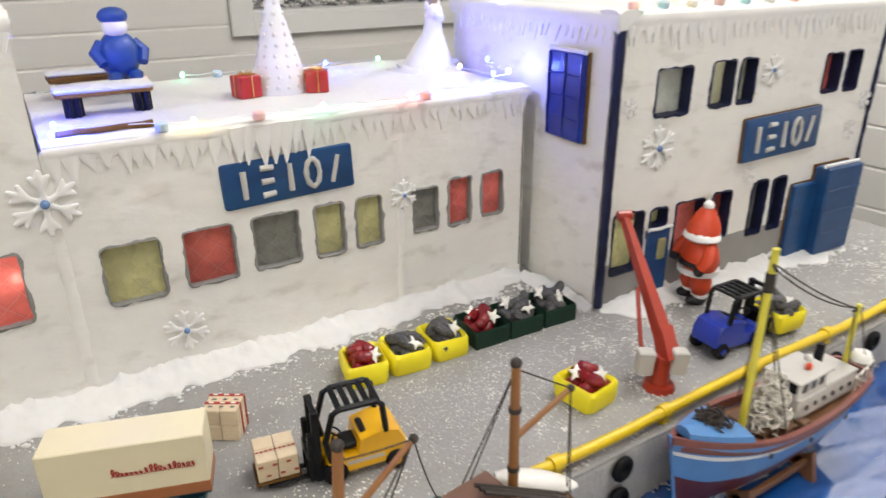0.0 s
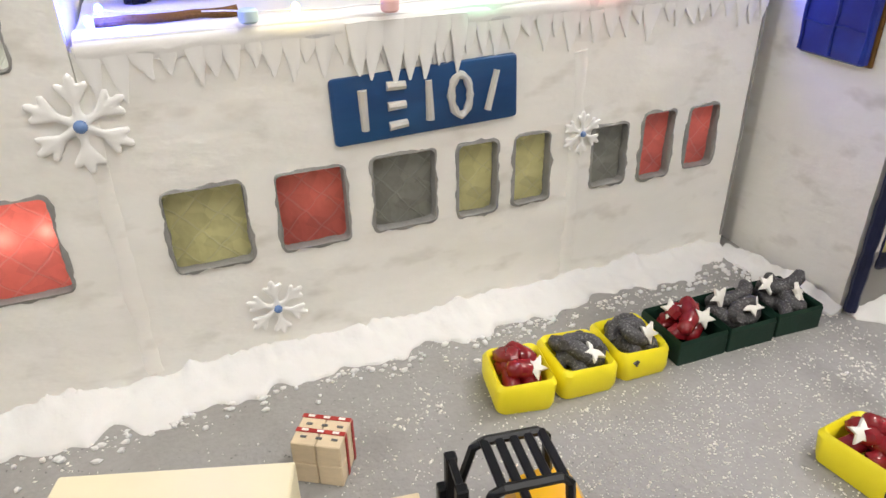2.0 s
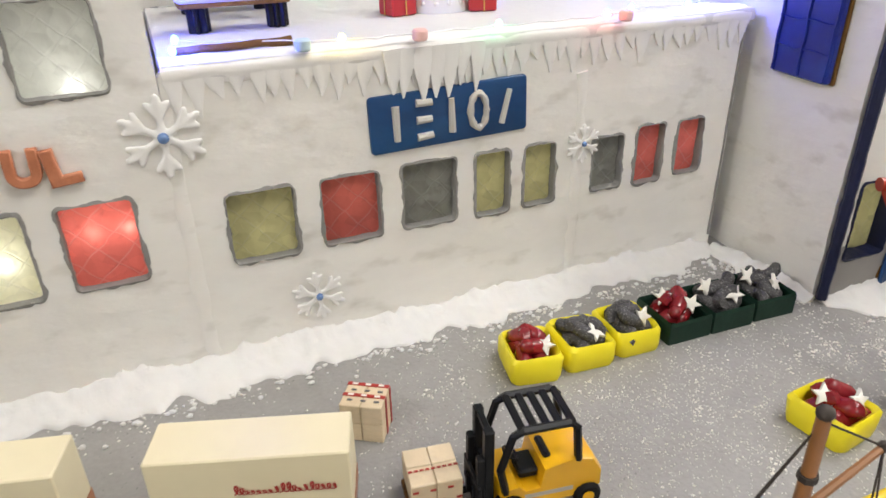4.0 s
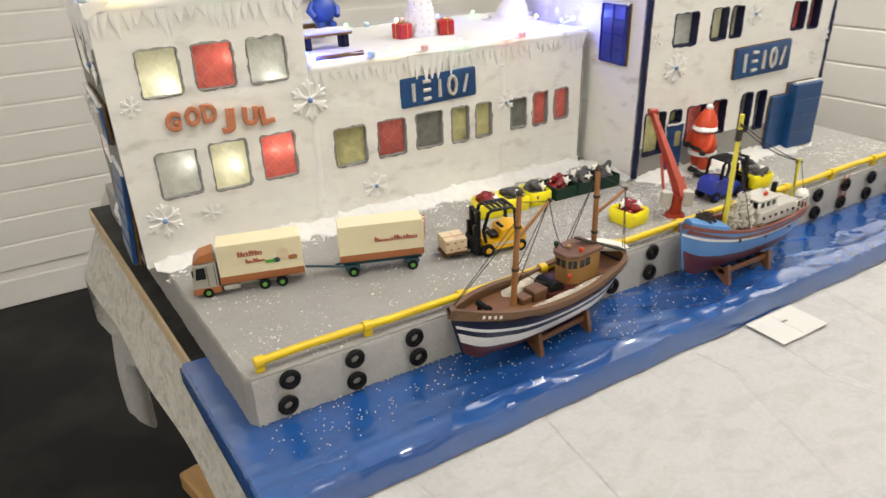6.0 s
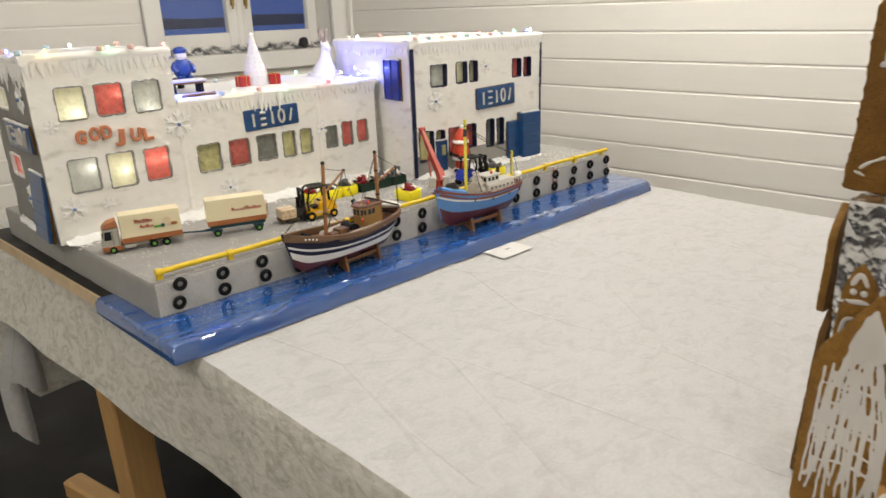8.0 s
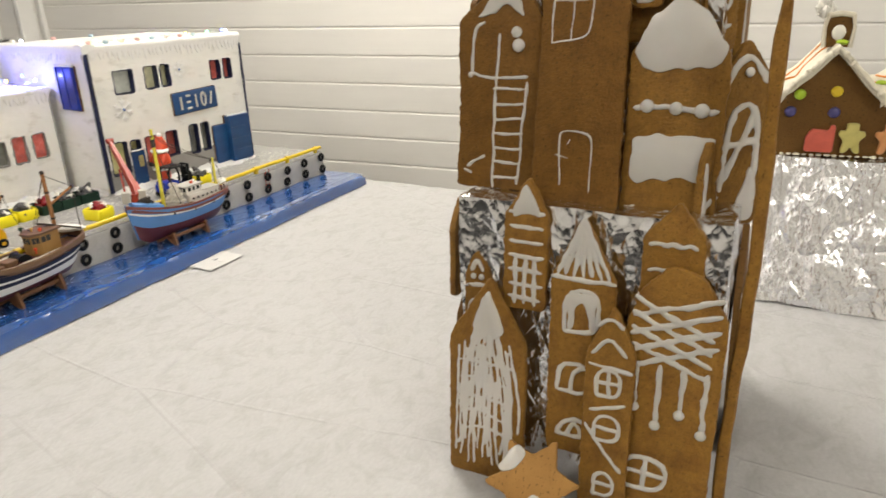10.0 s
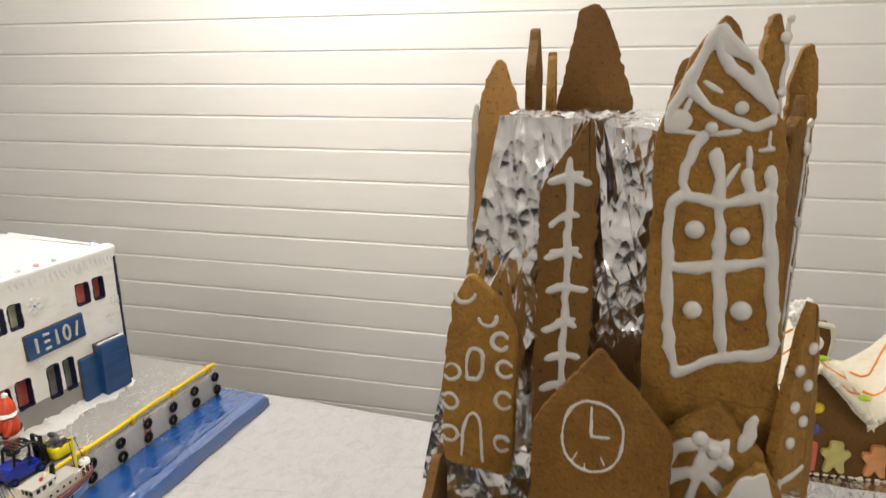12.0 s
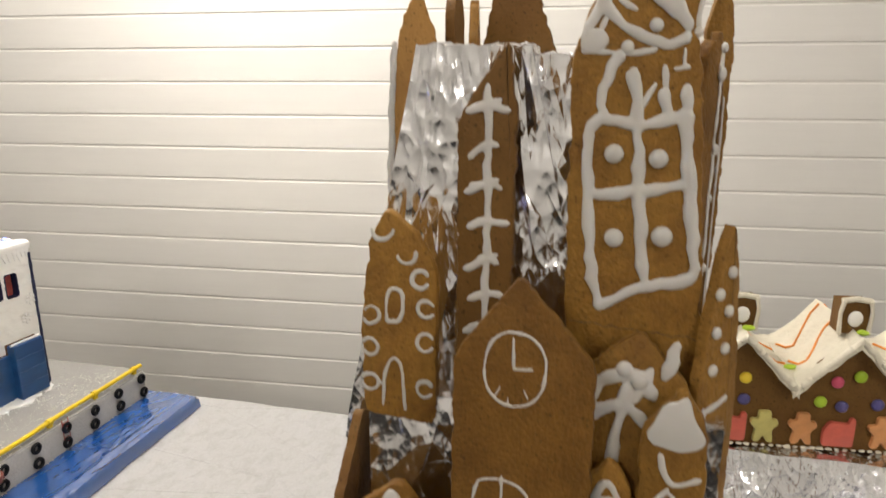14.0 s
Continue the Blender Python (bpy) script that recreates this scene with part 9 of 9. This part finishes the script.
for u, z, w, h, sh, x, mt in ((0.812, 1.36, 0.066, 0.170, 0.125, 0.562, M_GINGERDARK), (0.8915, 1.36, 0.052, 0.132, 0.105, 0.566, M_GINGERDARK)):
    biscuit(on_front(x, u, z), [(0, 0), (w, 0), (w * 0.99, h * 0.58), (w * 0.92, h * 0.66), (w * 0.68, h * 0.93), (w * 0.55, h), (w * 0.34, h * 0.97), (w * 0.25, h * 0.80), (0.001, h * 0.34)], mat=mt, label="plain brown gingerbread biscuit standing at the back", seed=h * 55)
biscuit(pose(0.445, -0.782, 1.262, 0, 0, -76), [(0.004, 0), (0.020, 0), (0.030, 0.10), (0.0385, 0.165), (0.036, 0.195), (0.022, 0.230), (0.014, 0.222), (0.004, 0.18)], [[(0.003, 0.02), (0.002, 0.12), (0.006, 0.2)]], 0.0018, mat=M_TAN, seed=91, label="pale pointed biscuit standing at the corner")
for x, u, z, turn, w, h, mt, blobs in ((0.500, 0.9570, 1.300, 20, 0.0165, 0.217, M_GINGER, 1), (0.540, 0.9800, 1.300, 8, 0.0195, 0.199, M_GINGER, 0), (0.402, 0.9650, 1.200, 62, 0.0260, 0.262, M_MID, 1)):
    m = on_front(x, u, z) @ pose(0, 0, 0, 0, 0, turn)
    plate_ = biscuit(m, [(0, 0), (w, 0), (w, h * 0.80), (w * 0.93, h * 0.93), (w * 0.62, h), (w * 0.3, h * 0.985), (0.0005, h * 0.9)], mat=mt, label="narrow biscuit standing at the tower's corner", seed=h * 31 + u)
    if blobs:
        lines = [[(w * 0.90 + 0.0008 * math.sin(k * 2.1 + u * 50), h * (0.50 + 0.047 * k)) for k in range(11)]]
        islands(fuse(part("piping", strokes_bm(lines, 0.0017, h * 9), M_DRAWN, plate_), 0.0007, 4))
        for k, rb in ((0, 0.0030), (3, 0.0024), (5, 0.0036), (8, 0.0042), (9, 0.0030)):
            part("icing_dot", blobs_bm([(w * 0.90 + 0.0010 * math.sin(k * 3 + h), h * (0.52 + 0.051 * k), rb * 0.9)]), M_DRAWN, plate_, smooth=True)
# a bent biscuit strip leaning out at the corner
bm = bmesh.new()
rings = []
for i in range(22):
    s = i / 21
    x, y, z = 0.292 + 0.006 * math.sin(s * 3), -1.036 + 0.0016 * math.sin(s * 9) + 0.001 * noise.noise(Vector((s * 14, 1, 2))), TZ + 0.002 + 0.465 * s
    w, d = 0.024 * (1 - s) ** 0.35 + 0.003, (0.0050 + 0.0012 * noise.noise(Vector((s * 12, 5, 2)))) * min(1.0, 0.35 + (1 - s) * 9)
    rings.append([(x, y - d * 0.7, z), (x + 0.002, y - d, z), (x + w, y - d, z), (x + w, y + d, z), (x + 0.002, y + d, z), (x, y + d * 0.7, z)])
loft(bm, rings)
ob = part("biscuit", bm, M_GINGER, tower, "narrow curved biscuit strip at the corner", m=TWI, smooth=True)

# ---------------------------------------------------------------- gingerbread house on a foil box
bm = foil_bm(0.815, 1.140, -1.480, -1.020, TZ + 0.001, 0.966, 0.0065, 0.013, 15.0)
for v in bm.verts:
    if v.co.x < 0.95:
        v.co.x += 0.066 * (v.co.z - TZ) / 0.21
foil_box = thing("foil_box", "box wrapped in crumpled foil standing on the cloth", "foil box")
part("wrapped_box", bm, M_FOIL, foil_box)
HM = pose(0.98, -1.24, 0.968)
HI = HM.inverted()
house = thing("gingerbread_house", "gingerbread house with two gables and cream iced roof", "gingerbread house", HM)
HF = pose(0.890, -1.031, 0.968, 0, 0, -84)
GW, GH, GE = 0.134, 0.152, 0.086
CANDY = {n: material("candy_" + n, c, 0.3, vary=0.05, bump=0.05) for n, c in (("green", (0.38, 0.55, 0.03)), ("yellow", (0.75, 0.55, 0.03)), ("violet", (0.08, 0.07, 0.22)), ("pink", (0.62, 0.08, 0.16)), ("orange", (0.75, 0.25, 0.03)))}
M_CREAM = material("cream_icing", (0.66, 0.615, 0.50), 0.6, vary=0.08, grain=120, spots=40, bump=0.6, relief=160, tint=(0.55, 0.48, 0.34), depth=0.002)
M_GUMMY = [material("gummy_" + n, c, 0.35, vary=0.15, grain=150, spots=80, bump=0.2) for n, c in (("red", (0.60, 0.12, 0.08)), ("green", (0.50, 0.44, 0.14)), ("orange", (0.60, 0.27, 0.10)))]
bm = bmesh.new()
out = [(0, 0), (3 * GW, 0), (3 * GW, GE), (2.5 * GW, GH), (2 * GW, GE), (1.5 * GW, GH), (GW, GE), (0.5 * GW, GH), (0, GE)]
slab(bm, out, 0.010, bev=0.001)
part("front_wall", bm, M_GINGERDARK, house, "brown gingerbread front", m=HI @ HF)
bm = bmesh.new()
box(bm, (1.5 * GW, 0.070, GE / 2), (3 * GW, 0.118, GE))
part("body", bm, M_GINGERDARK, house, m=HI @ HF)
for g in range(3):
    cx = (g + 0.5) * GW
    for s in (-1, 1):
        bm = bmesh.new()
        n, kk = 22, 10
        gd = {}
        for i in range(n + 1):
            for j in range(kk + 1):
                y = -0.016 + 0.150 * i / n
                w = j / kk
                x = cx + s * (GW / 2 + 0.004) * w
                z = GH + 0.008 - (GH - GE + 0.006) * w + (0.016 * max(0.0, (w - 0.55) / 0.45) ** 2 - 0.007 * math.sin(math.pi * w)) * min(1.0, i / 5) + 0.005 * noise.noise(Vector((x * 40, y * 40, g))) - (0.004 + 0.004 * noise.noise(Vector((x * 130, 1, g))) if i == 0 else 0)
                gd[i, j] = bm.verts.new((x, y - (0.004 * noise.noise(Vector((x * 100, 7, 3))) if i == 0 else 0), z))
        for i in range(n):
            for j in range(kk):
                q = [gd[i, j], gd[i, j + 1], gd[i + 1, j + 1], gd[i + 1, j]]
                bm.faces.new(q if s > 0 else q[::-1])
        ext = bmesh.ops.extrude_face_region(bm, geom=list(bm.faces))
        for v in ext["geom"]:
            if isinstance(v, bmesh.types.BMVert):
                v.co.z -= 0.010
        bmesh.ops.recalc_face_normals(bm, faces=bm.faces)
        roof = part("roof", bm, M_CREAM, house, "cream iced roof with orange piping", m=HI @ HF, smooth=True)
        for t0 in (0.045, 0.095):
            bm = bmesh.new()
            tube(bm, [(cx + s * (GW / 2) * w, t0 + 0.02 * math.sin(w * 5 + g), GH + 0.0100 - (GH - GE + 0.006) * w + 0.016 * max(0.0, (w - 0.55) / 0.45) ** 2 - 0.007 * math.sin(math.pi * w) + 0.005 * noise.noise(Vector(((cx + s * (GW / 2 + 0.004) * w) * 40, (t0 + 0.02 * math.sin(w * 5 + g)) * 40, g)))) for w in (0.05, 0.2, 0.35, 0.5, 0.65, 0.8, 0.95)], 0.0016, 6)
            part("piping", bm, CANDY["orange"], roof, "orange piped line", smooth=True)
    # chimney with a round sweet
    bm = bmesh.new()
    slab(bm, [(-0.022, 0), (0.022, 0), (0.022, 0.045), (-0.022, 0.045)], 0.030, bev=0.001)
    ch = part("chimney", bm, M_GINGERDARK, house, "little gingerbread dormer", m=HI @ HF @ pose(cx, 0.014, GH + 0.002) @ Matrix.Diagonal((0.78, 0.9, 0.92, 1)))
    bm = bmesh.new()
    for s in (-1, 1):
        tube(bm, [(s * 0.022, -0.002, 0.0), (s * 0.024, -0.003, 0.03), (s * 0.020, -0.003, 0.048)], [0.0038, 0.0030, 0.0036], 8)
    tube(bm, [(-0.022, 0.0, 0.047), (0, 0.0, 0.050), (0.022, 0.0, 0.047)], 0.0042, 8)
    part("icing", bm, M_CREAM, ch, smooth=True)
    bm = bmesh.new()
    ball(bm, (0, -0.002, 0.022), (0.0115, 0.003, 0.0115), nu=16, nv=8)
    part("round_sweet", bm, M_STAR, ch, "white round sweet", smooth=True)
    # a thick wavy lip of icing along the gable
    bm = bmesh.new()
    lip = [(cx + s_ * (GW / 2 + 0.003) * w, -0.016, GH + 0.004 - (GH - GE + 0.006) * w) for s_, w in [(-1, 1 - i / 30) for i in range(30)] + [(1, i / 30) for i in range(31)]]
    tube(bm, [(x, y + 0.002 * noise.noise(Vector((x * 150, 1, g))), z + 0.003 * noise.noise(Vector((x * 150, 4, g)))) for x, y, z in lip], [0.0040 + 0.0034 * noise.noise(Vector((x * 310, 9, g))) for x, y, z in lip], 9)
    for u, y, z in ((0.004, -0.004, GH + 0.0105), (GW / 2 - 0.002, 0.012, GE + 0.020)):
        if g == 2 and u > 0.01:
            continue
        lime = bmesh.new()
        ball(lime, (0, 0, 0), (0.0085, 0.0045, 0.0036), nu=10, nv=6, wob=0.3, seed=g)
        part("lime_sweet", lime, CANDY["green"], house, "small lime green sweet", m=HI @ HF @ pose(cx + u, y, z, 0, 8, 12), smooth=True)
    part("icing_lip", bm, M_CREAM, house, "thick cream icing lip", m=HI @ HF, smooth=True)
    sweets = (((-0.0385, 0.089, "green"), (0.0086, 0.094, "yellow"), (-0.048, 0.064, "violet"), (0.0094, 0.064, "violet")), ((-0.015, 0.094, "pink"), (-0.032, 0.066, "green"), (-0.006, 0.061, "violet"), (0.011, 0.103, "green"), (0.036, 0.066, "violet")), ((-0.02, 0.090, "yellow"), (0.02, 0.08, "pink"), (-0.035, 0.062, "violet")))[g]
    for u, z, c in sweets:
        bm = bmesh.new()
        ball(bm, (0, 0, 0), (0.0080, 0.0042, 0.0080), nu=12, nv=7)
        part("chocolate_drop", bm, CANDY[c], house, c + " sugar-coated drop", m=HI @ HF @ pose(cx + u, -0.002, z), smooth=True)
    for k, (u, kind, c) in enumerate((((-0.004, "house", 0), (0.037, "man", 1)), ((-0.050, "man", 2), (-0.006, "house", 0), (0.046, "man", 2)), ((-0.04, "man", 1), (0.01, "house", 0)))[g]):
        bm = bmesh.new()
        if kind == "man":
            o = chaikin([(-0.013, 0), (-0.005, 0), (0, 0.010), (0.005, 0), (0.013, 0), (0.010, 0.018), (0.018, 0.026), (0.016, 0.033), (0.008, 0.032), (0.008, 0.044), (-0.008, 0.044), (-0.008, 0.032), (-0.016, 0.033), (-0.018, 0.026), (-0.010, 0.018)], 2, 0.004)
        else:
            o = chaikin([(-0.019, 0), (0.019, 0), (0.019, 0.022), (0.019, 0.040), (0.012, 0.040), (0.011, 0.032), (-0.012, 0.034), (-0.019, 0.022)], 2, 0.004)
        slab(bm, o, 0.006, bev=0.0015)
        part("gummy", bm, M_GUMMY[c], house, ("red", "yellow-green", "orange")[c] + " gummy shape", m=HI @ HF @ pose(cx + u, -0.006, 0.006), smooth=True)
bm = bmesh.new()
for k in range(40):
    e = 0.45 + 0.75 * abs(noise.noise(Vector((k * 0.9, 2, 4))))
    ball(bm, (0.005 + 3 * GW * k / 40, -0.004, 0.0015), (0.007 * e, 0.004 * e, 0.0030 * e), wob=0.5, seed=k, nu=8, nv=5)
part("icing_foot", bm, M_CREAM, house, "lumpy icing along the foot", m=HI @ HF, smooth=True, kind="stuff")
# a wisp of cotton smoke on the first dormer
bm = bmesh.new()
rr = random.Random(8)
for k in range(34):
    q = (rr.uniform(-0.009, 0.009), rr.uniform(-0.006, 0.006), rr.uniform(0.0, 0.026))
    e = rr.uniform(0.003, 0.0065)
    ball(bm, q, (e, e, e * 1.2), wob=0.7, seed=k * 1.7, nu=12, nv=8)
part("cotton_smoke", bm, M_STAR, house, "wisp of white cotton wool as smoke", m=HI @ HF @ pose(0.048, 0.02, GH + 0.046), smooth=True, kind="stuff")
# a loose sheet of foil drooping at the box's corner, and a curved biscuit leaning at it
bm = foil_bm(0.780, 0.820, -1.50, -1.235, TZ + 0.001, 0.93, 0.008, 0.011, 22.0)
part("fold", bm, M_FOIL, foil_box, "loose fold of foil at the box's foot")
